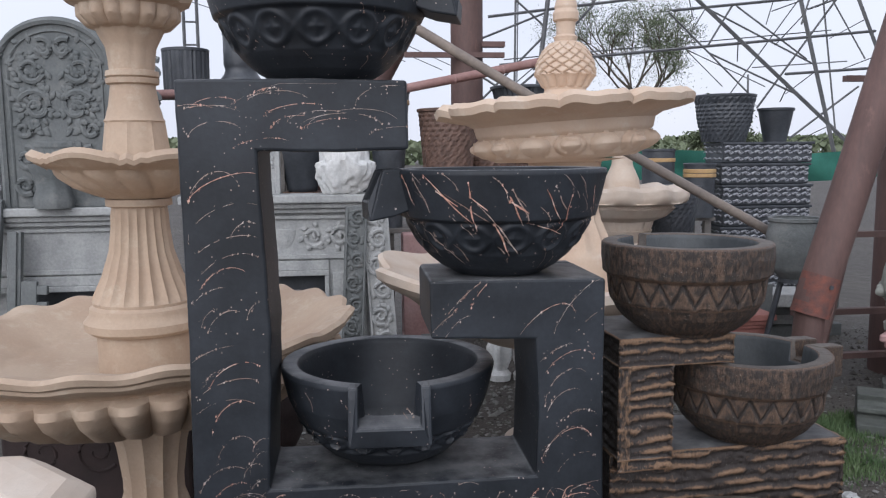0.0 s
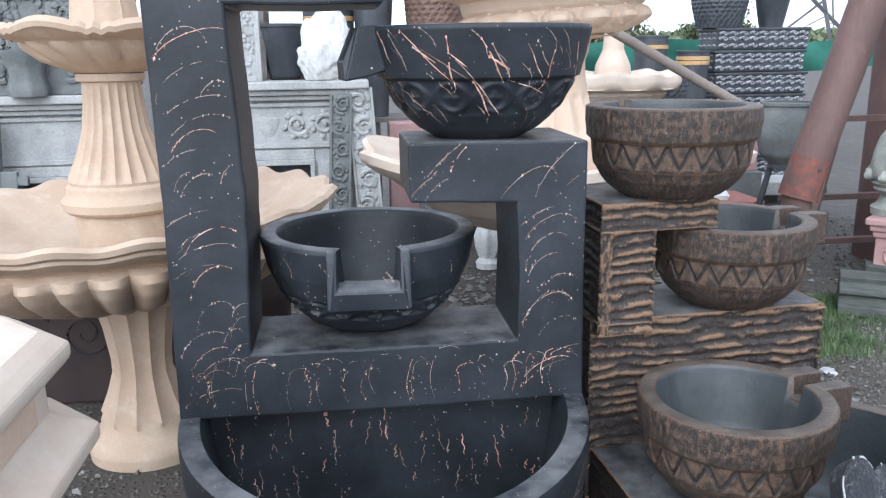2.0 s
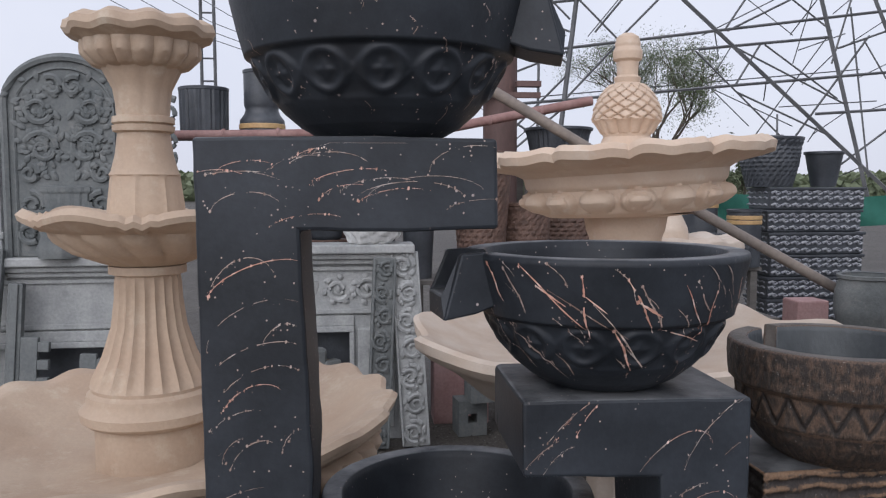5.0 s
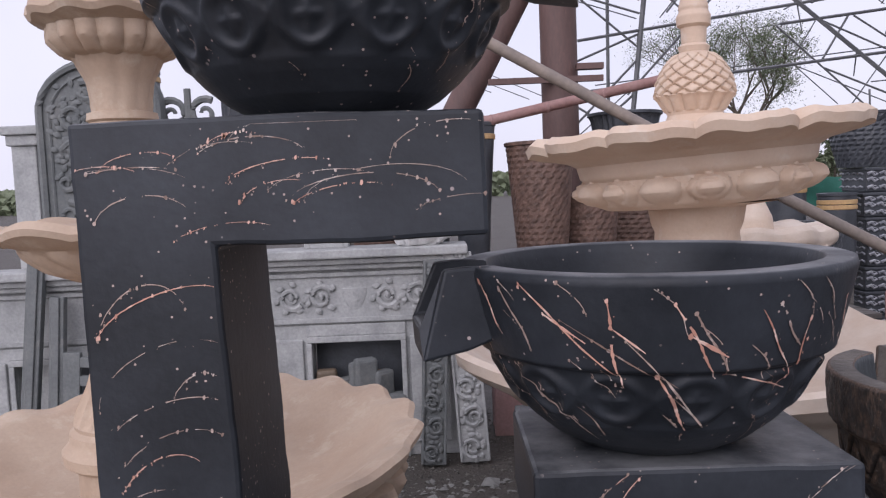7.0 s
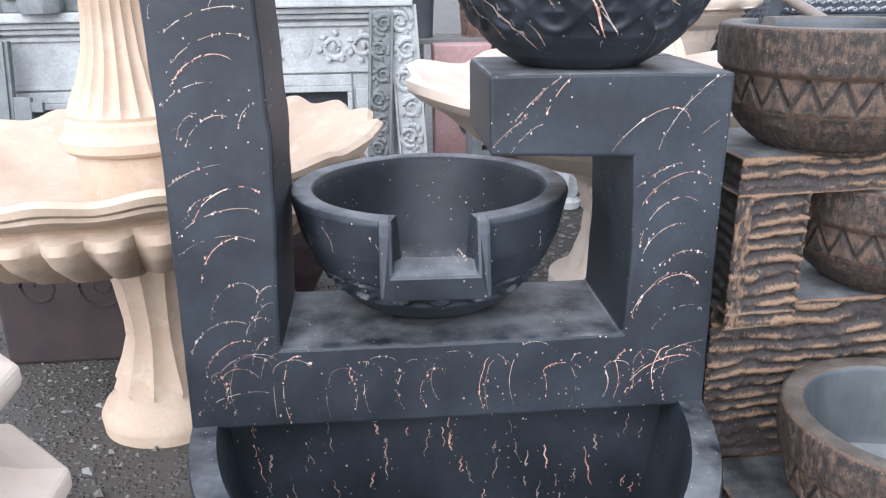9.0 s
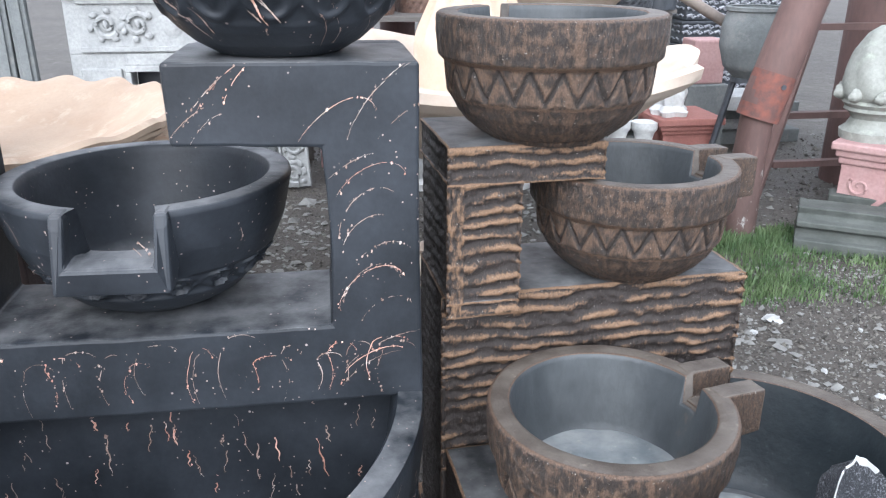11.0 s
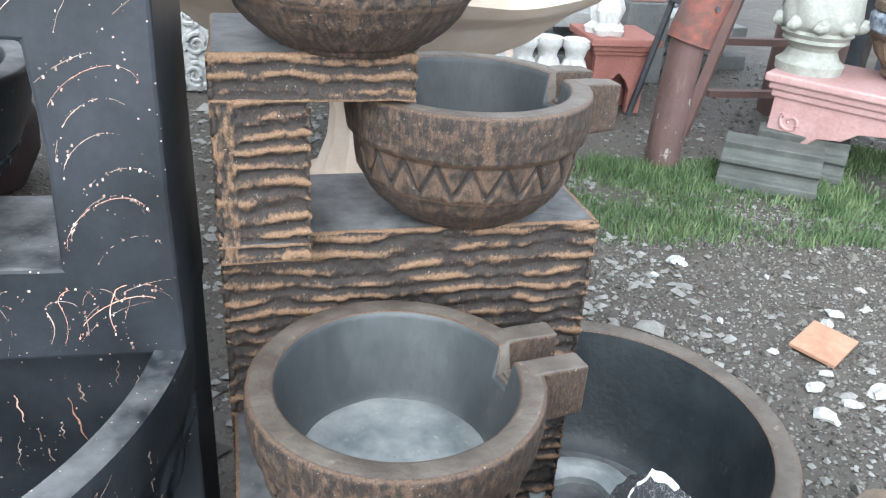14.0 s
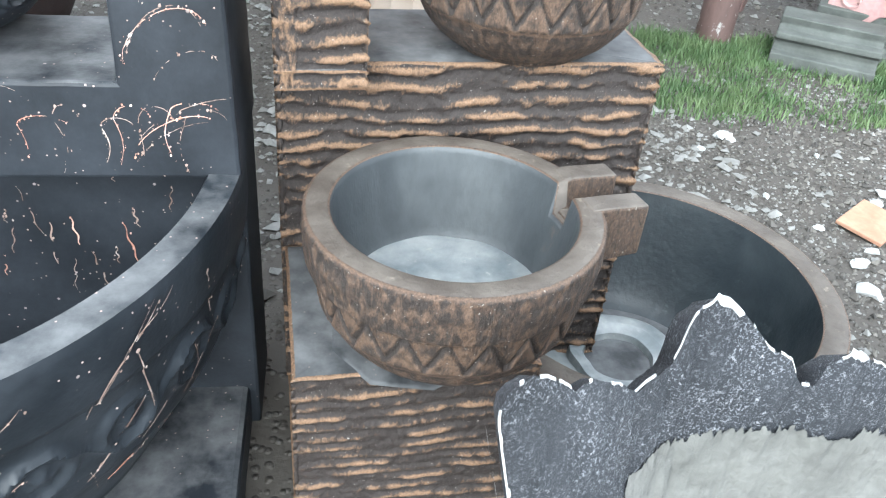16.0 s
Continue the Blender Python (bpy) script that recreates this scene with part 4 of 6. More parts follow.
for x, zt in edge_pts:
    col = []
    for j in range(29):
        f = j / 28
        z = zt * f
        col.append(bm.verts.new((lean_x(x, z), front_y(x, z, f), z)))
    cols.append(col)
back = [[bm.verts.new((lean_x(x, (zt - 0.04) * j / 6), (0.055 if j < 6 else 0.042) + front_y(x, zt * j / 6, j / 6), (zt - 0.04) * j / 6)) for j in range(7)] for x, zt in edge_pts]
for a, b in zip(cols, cols[1:]):
    for j in range(28):
        bm.faces.new((a[j], b[j], b[j + 1], a[j + 1]))
for a, b in zip(back, back[1:]):
    for j in range(6):
        bm.faces.new((a[j], a[j + 1], b[j + 1], b[j]))
for i in range(160):
    bm.faces.new((cols[i][28], cols[i + 1][28], back[i + 1][6], back[i][6]))
    bm.faces.new((cols[i][0], back[i][0], back[i + 1][0], cols[i + 1][0]))
for i in (0, 160):
    bm.faces.new(cols[i] + back[i][::-1])
part("slab", bm, M["rock_black"], leafy, smooth=True)
# bare cement patch, brushed out at its edge
cem_v, cem_f = [], []
for i in range(161):
    x = -0.21 + 0.5 * i / 160
    top = 0.515 - 0.5 * max(0, abs(x - 0.06) - 0.12) ** 1.5 + 0.016 * noise.noise(Vector((x * 30, 0, 2))) + 0.014 * noise.noise(Vector((x * 170, 0, 4)))
    for j in range(25):
        z = 0.1 + (top - 0.1) * j / 24
        f = z / float(np.interp(x, CREST_X, CREST_Z))
        cem_v.append((lean_x(x, z), front_y(x, z, f) - 0.004, z))
for i in range(160):
    for j in range(24):
        cem_f.append((i * 25 + j, (i + 1) * 25 + j, (i + 1) * 25 + j + 1, i * 25 + j + 1))
raw("bare_patch", cem_v, cem_f, M["cement"], leafy, "unpainted grey cement patch", "", True)
# white rubbed rim along the crest and down the free edge
bm = bmesh.new()
rubbed = [(x, z, 1.0, 0.008 if -0.112 < x < -0.08 or 0.062 < x < 0.08 else 0.0) for x, z in edge_pts]
for i in range(160):
    q = []
    if noise.noise(Vector((rubbed[i][0] * 45, 5, 5))) < 0.0 and not rubbed[i][3]:
        continue
    for x, z, f, extra in (rubbed[i], rubbed[i + 1]):
        fy = front_y(x, z, f)
        w = 0.0007 + 0.0022 * max(0, noise.noise(Vector((x * 50, 2, 2)))) + extra * (0.7 + 0.5 * noise.noise(Vector((x * 200, 0, 1))))
        q += [(x, fy - 0.0018, z - w), (x, fy - 0.0018, z + 0.0015), (x, fy + w * 1.2, z + 0.002)]
    vs = [bm.verts.new(p) for p in q]
    bm.faces.new((vs[0], vs[1], vs[4], vs[3]))
    bm.faces.new((vs[1], vs[2], vs[5], vs[4]))
x0, zt = edge_pts[0]
for i in range(60):
    f0, f1 = i / 60, (i + 1) / 60
    w = 0.0008 + 0.004 * max(0, noise.noise(Vector((f0 * 26, 2, 9))))
    vs = [bm.verts.new(p) for f in (f0, f1) for p in ((lean_x(x0, zt * f) + w, front_y(x0, zt * f, f) - 0.002, zt * f), (lean_x(x0, zt * f) - 0.0015, front_y(x0, zt * f, f) - 0.002, zt * f), (lean_x(x0, zt * f) - 0.0015, front_y(x0, zt * f, f) + w, zt * f))]
    bm.faces.new((vs[0], vs[1], vs[4], vs[3]))
    bm.faces.new((vs[1], vs[2], vs[5], vs[4]))
    if noise.noise(Vector((f0 * 20, 7, 9))) > -0.15:
        yb = lambda f: front_y(x0, zt * f, f) + 0.05
        vs = [bm.verts.new(p) for f in (f0, f1) for p in ((lean_x(x0, zt * f) - 0.0015, yb(f) - w - 0.012, zt * f * 0.93), (lean_x(x0, zt * f) - 0.0015, yb(f) - 0.008, zt * f * 0.93))]
        bm.faces.new((vs[0], vs[1], vs[3], vs[2]))
part("rubbed_edge", bm, M["paper"], leafy, "white rubbed edge")


# ---- cream tiered fountain ----
def wave_rim(count, amp_r, amp_z, phase=0.0):
    def fn(a, r, z, k):
        w = math.cos(count * a + phase)
        return r * (1 + amp_r * k * w), z + amp_z * k * w
    return fn


def gadroons(count, depth, z0, z1, flat=0.35, slant=0.0):
    def fn(a, r, z):
        if z0 <= z <= z1:
            f = (z - z0) / (z1 - z0)
            return r * (1 + depth * (abs(math.sin(count * (a - slant * (1 - f)) / 2)) ** flat - 0.6) * math.sin(math.pi * min(1, 0.12 + f * 0.8)) ** 0.6)
        return r
    return fn


def turned(rows, n, fn, material, name, parent, label="", close=True, at=None, step=0.012):
    bm = revolve(smooth_rows(rows, step), n, lambda a, i, r, z: fn(a, r, z), close=close)
    return part(name, bm, material, parent, label, smooth=True, at=at)


cream = thing("tiered_fountain_cream", (-0.705, 2.75, 0), "tall cream cast-stone fountain with three scalloped bowls", "fountain")


def fluted(count, depth, z0, z1):
    def fn(a, r, z):
        if z0 < z < z1:
            e = min(1, (z - z0) / 0.02, (z1 - z) / 0.02)
            return r * (1 - depth * e * (abs(math.sin(count * a / 2)) ** 0.8 - 0.3)), z
        return r, z
    return fn


turned([(0.20, 0.0), (0.205, 0.05), (0.19, 0.08), (0.165, 0.10), (0.15, 0.13), (0.155, 0.15), (0.125, 0.22), (0.100, 0.30), (0.100, 0.36), (0.115, 0.48), (0.135, 0.555), (0.15, 0.585), (0.17, 0.61)], 120, fluted(12, 0.09, 0.13, 0.57), M["tan"], "pedestal", cream)
big_r = wave_rim(20, 0.018, 0.009)
lob = gadroons(38, 0.14, 0.60, 0.822, 0.5)


def big_fn(a, r, z):
    if r > np.interp(z, (0.60, 0.645, 0.695, 0.755, 0.815), (0.2, 0.34, 0.43, 0.51, 0.552)):
        r = lob(a, r, z)
    if z > 0.80:
        k = (z - 0.80) / 0.12 if r > 0.5 else 0.3
        return big_r(a, r, z, max(0, k))
    return r, z


turned([(0.16, 0.60), (0.26, 0.612), (0.40, 0.645), (0.52, 0.69), (0.60, 0.75), (0.632, 0.79), (0.63, 0.812), (0.605, 0.824), (0.612, 0.832), (0.635, 0.844), (0.655, 0.855), (0.672, 0.868), (0.672, 0.878), (0.69, 0.888), (0.695, 0.905), (0.68, 0.915), (0.63, 0.905), (0.60, 0.885), (0.56, 0.86), (0.45, 0.805), (0.3, 0.775), (0.15, 0.77)], 336, big_fn, M["tan"], "large_bowl", cream, "wide cream bowl with gadroons and a wavy rim", at=pose(0, 0, 0.88) @ pose(0, 0, 0, 0.3, -1.9, 0) @ pose(0, 0, -0.897))
turned([(0.165, 0.70), (0.165, 0.865), (0.16, 0.872)], 10, lambda a, r, z: (r * (1 - 0.02 * math.cos(10 * a)), z), M["tan"], "drum", cream)
turned([(0.175, 0.873), (0.19, 0.885), (0.193, 0.91), (0.175, 0.93), (0.172, 0.955), (0.16, 0.965), (0.163, 0.975), (0.125, 1.06), (0.100, 1.14), (0.09, 1.22), (0.088, 1.285), (0.105, 1.29), (0.105, 1.312)], 132, fluted(22, 0.10, 0.972, 1.283), M["tan"], "fluted_column", cream)


def rim2(a, r, z, k):
    """A ruffled rim: broad leaf folds with shells between them."""
    w = math.cos(7 * a + 0.5) + 0.35 * math.cos(3 * a)
    shell = max(0.0, -w) * math.cos(49 * a)
    return r * (1 + k * (0.022 * w + 0.006 * shell)), z + k * (0.009 * w + 0.004 * shell)


lob2 = gadroons(15, 0.12, 1.318, 1.405, 0.75, 0.3)
turned([(0.09, 1.31), (0.13, 1.325), (0.19, 1.35), (0.235, 1.385), (0.255, 1.41), (0.295, 1.425), (0.318, 1.437), (0.322, 1.452), (0.304, 1.468), (0.26, 1.45), (0.15, 1.44), (0.08, 1.44)], 200, lambda a, r, z: rim2(a, lob2(a, r, z), z, 1.0 if z > 1.42 and r > 0.2 else 0), M["tan"], "middle_bowl", cream, "scalloped cream bowl")
turned([(0.105, 1.44), (0.102, 1.48), (0.092, 1.56), (0.096, 1.565), (0.09, 1.575), (0.078, 1.62), (0.07, 1.68), (0.082, 1.685), (0.084, 1.70), (0.076, 1.703), (0.084, 1.708), (0.082, 1.725), (0.07, 1.728), (0.07, 1.76), (0.076, 1.80), (0.10, 1.85), (0.112, 1.866)], 64, lambda a, r, z: (r * (1 + (0.09 * (abs(math.sin(5 * a)) ** 0.5 - 0.6) if 1.735 < z else 0.05 * math.exp(-(math.sin(4 * a) / 0.2) ** 2) if z < 1.562 else 0)), z), M["tan"], "neck", cream)
lob3 = gadroons(17, 0.16, 1.85, 1.925, 0.5)
rim3 = wave_rim(11, 0.024, 0.004, 0.3)
turned([(0.09, 1.85), (0.125, 1.862), (0.15, 1.89), (0.155, 1.925), (0.19, 1.94), (0.198, 1.955), (0.193, 1.975), (0.165, 1.99), (0.08, 1.975)], 160, lambda a, r, z: rim3(a, lob3(a, r, z), z, 1.0 if z > 1.93 and r > 0.1 else 0), M["tan"], "top_bowl", cream, "small scalloped cream bowl")

# ---- cream fountain with a pineapple finial ----
pine = thing("tiered_fountain_pineapple", (0.985, 3.65, 0), "pale cream cast-stone fountain topped by a pineapple finial", "fountain")
turned([(0.28, 0.0), (0.28, 0.07), (0.22, 0.10), (0.19, 0.14), (0.15, 0.25), (0.14, 0.36), (0.18, 0.5), (0.24, 0.56)], 96, fluted(12, 0.09, 0.12, 0.5), M["cream_rim"], "pedestal", pine)
scal = wave_rim(9, 0.045, 0.02, 0.5)
turned([(0.22, 0.55), (0.42, 0.60), (0.62, 0.70), (0.74, 0.80), (0.76, 0.815), (0.84, 0.86), (0.885, 0.90), (0.885, 0.935), (0.86, 0.945), (0.78, 0.90), (0.6, 0.83), (0.3, 0.79), (0.2, 0.80)], 216, lambda a, r, z: scal(a, r, z, max(0, (z - 0.8) / 0.14) if r > 0.5 else 0), M["cream_rim"], "large_bowl", pine, "wide pale bowl with a scalloped rim")
turned([(0.235, 0.8), (0.235, 0.98), (0.22, 1.02), (0.21, 1.05), (0.17, 1.14), (0.15, 1.25), (0.147, 1.32), (0.16, 1.35), (0.17, 1.41), (0.28, 1.425)], 96, fluted(14, 0.12, 0.99, 1.18), M["cream"], "column", pine)


def scal2(a, r, z, k):
    """Uneven drooping lobes with torn edges, cut in between."""
    p = 5.5 * a + 0.6 + 0.25 * math.sin(3 * a)
    w = abs(math.sin(p)) ** 0.6 - 0.65 + 0.3 * noise.noise(Vector((3 * math.cos(a), 3 * math.sin(a), 6)))
    tear = noise.noise(Vector((8 * math.cos(a), 8 * math.sin(a), 2)))
    return r * (1 + k * (0.085 * w + 0.014 * tear)), z + k * (0.028 * w + 0.01 * tear + 0.012 * math.cos(2 * p))


def upper_fn(a, r, z):
    if 1.43 < z < 1.54 and r > 0.32:
        k = a / TAU * 16
        u = (k % 1.0) - 0.5
        d = math.hypot(u / 0.44, (z - 1.486) / 0.045)
        egg = math.sqrt(max(0.0, 1 - d * d))
        if int(k) % 2:
            egg *= 1 - 0.3 * math.exp(-((d - 0.62) / 0.1) ** 2)
        return r * (1 + 0.14 * egg), z
    if z > 1.6 and r > 0.45:
        return scal2(a, r, z, min(1, (z - 1.6) / 0.03))
    return r, z


turned([(0.16, 1.415), (0.32, 1.425), (0.355, 1.44), (0.385, 1.485), (0.39, 1.53), (0.405, 1.545), (0.415, 1.588), (0.455, 1.61), (0.53, 1.63), (0.57, 1.642), (0.578, 1.672), (0.55, 1.694), (0.44, 1.685), (0.3, 1.68), (0.1, 1.69)], 480, upper_fn, M["cream"], "upper_bowl", pine, "egg-carved cream bowl with a wide lobed rim", at=pose(0, 0, 1.45) @ pose(0, 0, 0, 0, -3.6, 0) @ pose(0, 0, -1.45), step=0.008)


def pine_fn(a, r, z):
    if 1.80 < z < 1.95:
        u, v = a / TAU * 13, (z - 1.80) / 0.04
        p, q = (u + v) % 1.0 - 0.5, (u - v) % 1.0 - 0.5
        groove = max(abs(p), abs(q))
        return r * (1.04 - 0.09 * max(0.0, (groove - 0.3) / 0.2) ** 1.5 + 0.05 * (q - p)), z
    if 1.745 < z <= 1.80:
        return r * (1 + 0.14 * (abs(math.sin(7 * a)) ** 0.7 - 0.6)), z
    return r, z


turned([(0.10, 1.685), (0.11, 1.70), (0.095, 1.735), (0.098, 1.745), (0.125, 1.79), (0.135, 1.80), (0.135, 1.82), (0.128, 1.86), (0.105, 1.91), (0.075, 1.945), (0.05, 1.955), (0.055, 1.975), (0.042, 1.985), (0.045, 2.04), (0.058, 2.05), (0.06, 2.08), (0.05, 2.10), (0.052, 2.11), (0.045, 2.14), (0.022, 2.155), (0.001, 2.158)], 208, pine_fn, M["cream"], "finial", pine, "pineapple finial with cut scales", step=0.004)

# ---- smaller cream fountain behind ----
small = thing("bird_bath_cream", (1.92, 5.55, 0), "cream cast-stone bird bath on a baluster stem", "bird bath")
turned([(0.22, 0.0), (0.22, 0.12), (0.12, 0.2), (0.10, 0.6), (0.2, 0.86), (0.22, 0.9)], 48, lambda a, r, z: (r, z), M["cream_rim"], "stem", small)
scal3 = wave_rim(10, 0.04, 0.01)
turned([(0.2, 0.9), (0.22, 0.965), (0.3, 1.0), (0.36, 1.06), (0.37, 1.085), (0.42, 1.09), (0.45, 1.10), (0.462, 1.14), (0.452, 1.19), (0.42, 1.215), (0.3, 1.19), (0.1, 1.18)], 120, lambda a, r, z: scal3(a, r * (1 + (0.05 * abs(math.sin(9 * a)) if z < 1.07 else 0)), z, 1 if z > 1.1 else 0), M["cream_rim"], "bowl", small)
turned([(0.13, 1.18), (0.12, 1.26), (0.075, 1.36), (0.065, 1.48), (0.09, 1.56), (0.12, 1.6)], 40, lambda a, r, z: (r, z), M["cream_rim"], "neck", small)

# ---- square cream planter close by ----
tub = thing("garden_trough_cream", (-0.78, 0.95, 0), "square-cut cream cast-stone trough with a moulded rim", "planter")


def oct_rows(bm, rows, hx, hy, cut):
    rings = []
    for off, z in rows:
        x, y = hx + off, hy + off
        rings.append([bm.verts.new(p) for p in ((x, -y + cut, z), (x, y - cut, z), (x - cut, y, z), (-x + cut, y, z), (-x, y - cut, z), (-x, -y + cut, z), (-x + cut, -y, z), (x - cut, -y, z))])
    for p, q in zip(rings, rings[1:]):
        for j in range(8):
            bm.faces.new((p[j], p[(j + 1) % 8], q[(j + 1) % 8], q[j]))
    bm.faces.new(rings[0][::-1])
    bm.faces.new(rings[-1])
    return bm


part("body", oct_rows(bmesh.new(), [(-0.1, 0.66), (-0.03, 0.70), (0.005, 0.735), (0.02, 0.75), (0.02, 0.775), (-0.015, 0.80), (-0.035, 0.82), (-0.035, 0.878), (-0.012, 0.892), (-0.002, 0.905), (-0.002, 0.925), (-0.02, 0.943), (-0.035, 0.955), (-0.055, 0.957), (-0.10, 0.955), (-0.105, 0.94), (-0.11, 0.80)], 0.365, 0.44, 0.11), M["cream_rim"], tub, bevel=0.006)
part("panel", boxes((0.318, 0.334, -0.24, 0.24, 0.826, 0.872)), M["cream"], tub, bevel=0.004)
part("pedestal", oct_rows(bmesh.new(), [(-0.16, 0.0), (-0.16, 0.1), (-0.22, 0.14), (-0.22, 0.55), (-0.16, 0.6), (-0.12, 0.665)], 0.365, 0.44, 0.05), M["cream_rim"], tub, bevel=0.006)

# ---- fireplace surrounds ----


def carved_scrolls(bm, x0, x1, z0, z1, y, r, depth):
    """Leafy scrolls in mirrored pairs along a panel."""
    k = max(1, round((x1 - x0) / (2.4 * r)))
    for i in range(k):
        cx = x0 + (x1 - x0) * (i + 0.5) / k
        s = 1 if i % 2 else -1
        tube(bm, spiral(cx, (z0 + z1) / 2, r, 1.4, s * 0.6, y, s), depth, depth * 0.5)
        for q in range(6):
            a = s * (0.4 + q * 0.95)
            lens(bm, (cx + r * math.cos(a), y, (z0 + z1) / 2 + r * math.sin(a)), (cx + r * 1.5 * math.cos(a + 0.5), y, (z0 + z1) / 2 + r * 1.4 * math.sin(a + 0.5)), depth * 1.1)
        lens(bm, (cx - r * 0.2, y - depth * 0.3, (z0 + z1) / 2), (cx + r * 0.25, y - depth * 0.3, (z0 + z1) / 2 + r * 0.1), depth * 1.5)
    return bm


def fireplace(name, x, y, width, rz, label, stone, top=1.20, open_w=0.75, open_h=0.67, carved=True):
    f = thing(name, (x, y, 0), label, "fireplace", "stacked fireplace surrounds", rz)
    h, o = width / 2, open_w / 2
    for s in (-1, 1):
        a, b = sorted((s * o, s * (h - 0.03)))
        part("jamb", boxes((a, b, 0, 0.12, 0, open_h + 0.1)), stone, f, bevel=0.006)
        a, b = sorted((s * (o + 0.05), s * (h - 0.08)))
        part("jamb_panel", boxes((a, b, -0.02, 0.01, 0.08, open_h + 0.02)), stone, f, bevel=0.008)
        a, b = sorted((s * o, s * (o + 0.03)))
        part("inner_moulding", boxes((a, b, -0.03, 0.0, 0, open_h)), stone, f, bevel=0.006)
    part("lintel", boxes((-o - 0.03, o + 0.03, -0.03, 0.12, open_h, open_h + 0.035), (-o - 0.03, o + 0.03, -0.012, 0.12, open_h + 0.035, open_h + 0.1)), stone, f, bevel=0.005)
    part("frieze", boxes((-h + 0.03, h - 0.03, 0, 0.12, open_h + 0.1, top - 0.12)), stone, f, bevel=0.004)
    part("frieze_frame", boxes((-h + 0.1, h - 0.1, -0.02, 0.0, open_h + 0.11, open_h + 0.14), (-h + 0.1, h - 0.1, -0.02, 0.0, top - 0.16, top - 0.135)), stone, f, bevel=0.004)
    if carved:
        bm = carved_scrolls(bmesh.new(), -h + 0.16, -0.1, open_h + 0.14, top - 0.16, -0.008, 0.068, 0.017)
        carved_scrolls(bm, 0.1, h - 0.16, open_h + 0.14, top - 0.16, -0.008, 0.068, 0.017)
        part("frieze_carving", bm, stone, f, "raised leaf scrolls", smooth=True, kind="stuff")
        zc = open_h + 0.15
        part("vase_relief", revolve([(0.03, zc), (0.035, zc + 0.02), (0.06, zc + 0.05), (0.085, zc + 0.12), (0.085, zc + 0.15), (0.075, zc + 0.155)], 20), stone, f, smooth=True, at=pose(0, 0.015, 0) @ Matrix.Diagonal((1, 0.35, 1, 1)))
    part("cornice", boxes((-h + 0.01, h - 0.01, -0.05, 0.14, top - 0.12, top - 0.09), (-h - 0.01, h + 0.01, -0.08, 0.15, top - 0.088, top - 0.055)), stone, f, bevel=0.008)
    part("mantel_shelf", boxes((-h - 0.04, h + 0.04, -0.12, 0.16, top - 0.053, top)), stone, f, bevel=0.01)
    # black sheet behind the opening; its colour stands in for the hearth's shade
    part("back_board", boxes((-o, o, 0.13, 0.145, 0, open_h)), M["black_pot"], f)
    return f


fireplace("fireplace_surround", -0.44, 5.22, 1.20, 0, "pale grey stone fireplace surround with carved vase frieze", M["grey_stone"], open_w=0.5)
fireplace("fireplace_surround", -1.95, 5.25, 1.35, 2, "grey stone fireplace surround with plain panels", M["grey_stone"], 1.14, 0.85, 0.6, False)
hearth = random.Random(8)
for i in range(9):
    x, s = -0.62 + 0.045 * i, hearth.uniform(0.05, 0.09)
    st = thing("hearth_stone", (x, 5.2 + hearth.uniform(-0.02, 0.04), 0.0), "dark broken stone piled in the hearth", "stone", "stones in the hearth", hearth.uniform(0, 90))
    part("stone", boxes((-s, s, -s * 0.6, s * 0.6, 0.0, hearth.uniform(0.35, 0.58))), M["dark_stone"] if i % 3 else M["urn_brown"], st, bevel=0.02)
# a timber end fallen across the opening
plank = thing("timber_offcut", (-0.68, 5.08, 0), "short weathered timber leaning in the hearth", "timber")
part("board", boxes((-0.035, 0.035, -0.02, 0.02, 0.0, 0.62)), M["grey_stone"], plank, bevel=0.004, at=pose(0.02, 0, 0.01, -4, -32, 0))


def carved_panel(name, x, y, rz, lean, w, h, label, stone, seed):
    p = thing(name, (x, y, 0), label, "carved panel", "leaning carved panels", rz)
    tilt = pose(0, 0, 0.01, -5, lean, 0)
    part("board", boxes((-w / 2, w / 2, 0, 0.05, 0, h)), stone, p, bevel=0.006, at=tilt)
    part("border", boxes((-w / 2, -w / 2 + 0.014, -0.016, 0.0, 0.01, h - 0.01), (w / 2 - 0.014, w / 2, -0.016, 0.0, 0.01, h - 0.01)), stone, p, at=tilt, bevel=0.004)
    bm = bmesh.new()
    r = random.Random(seed)
    k = int(h / (w * 0.95))
    for i in range(k):
        zc, s = (i + 0.5) * h / k, (1 if i % 2 else -1)
        tube(bm, spiral(s * 0.012, zc, w * 0.36, 1.5, s * 1.2, -0.008, s), w * 0.085, w * 0.04, 6)
        for q in range(16):
            a = r.uniform(0, TAU)
            lens(bm, (w * 0.24 * math.cos(a), -0.006, zc + w * 0.36 * math.sin(a)), (w * 0.4 * math.cos(a + 0.5), -0.004, zc + w * 0.52 * math.sin(a + 0.5)), w * 0.085)
    part("carving", bm, stone, p, "deep leaf scroll carving", smooth=True, at=tilt, kind="stuff")
    return p


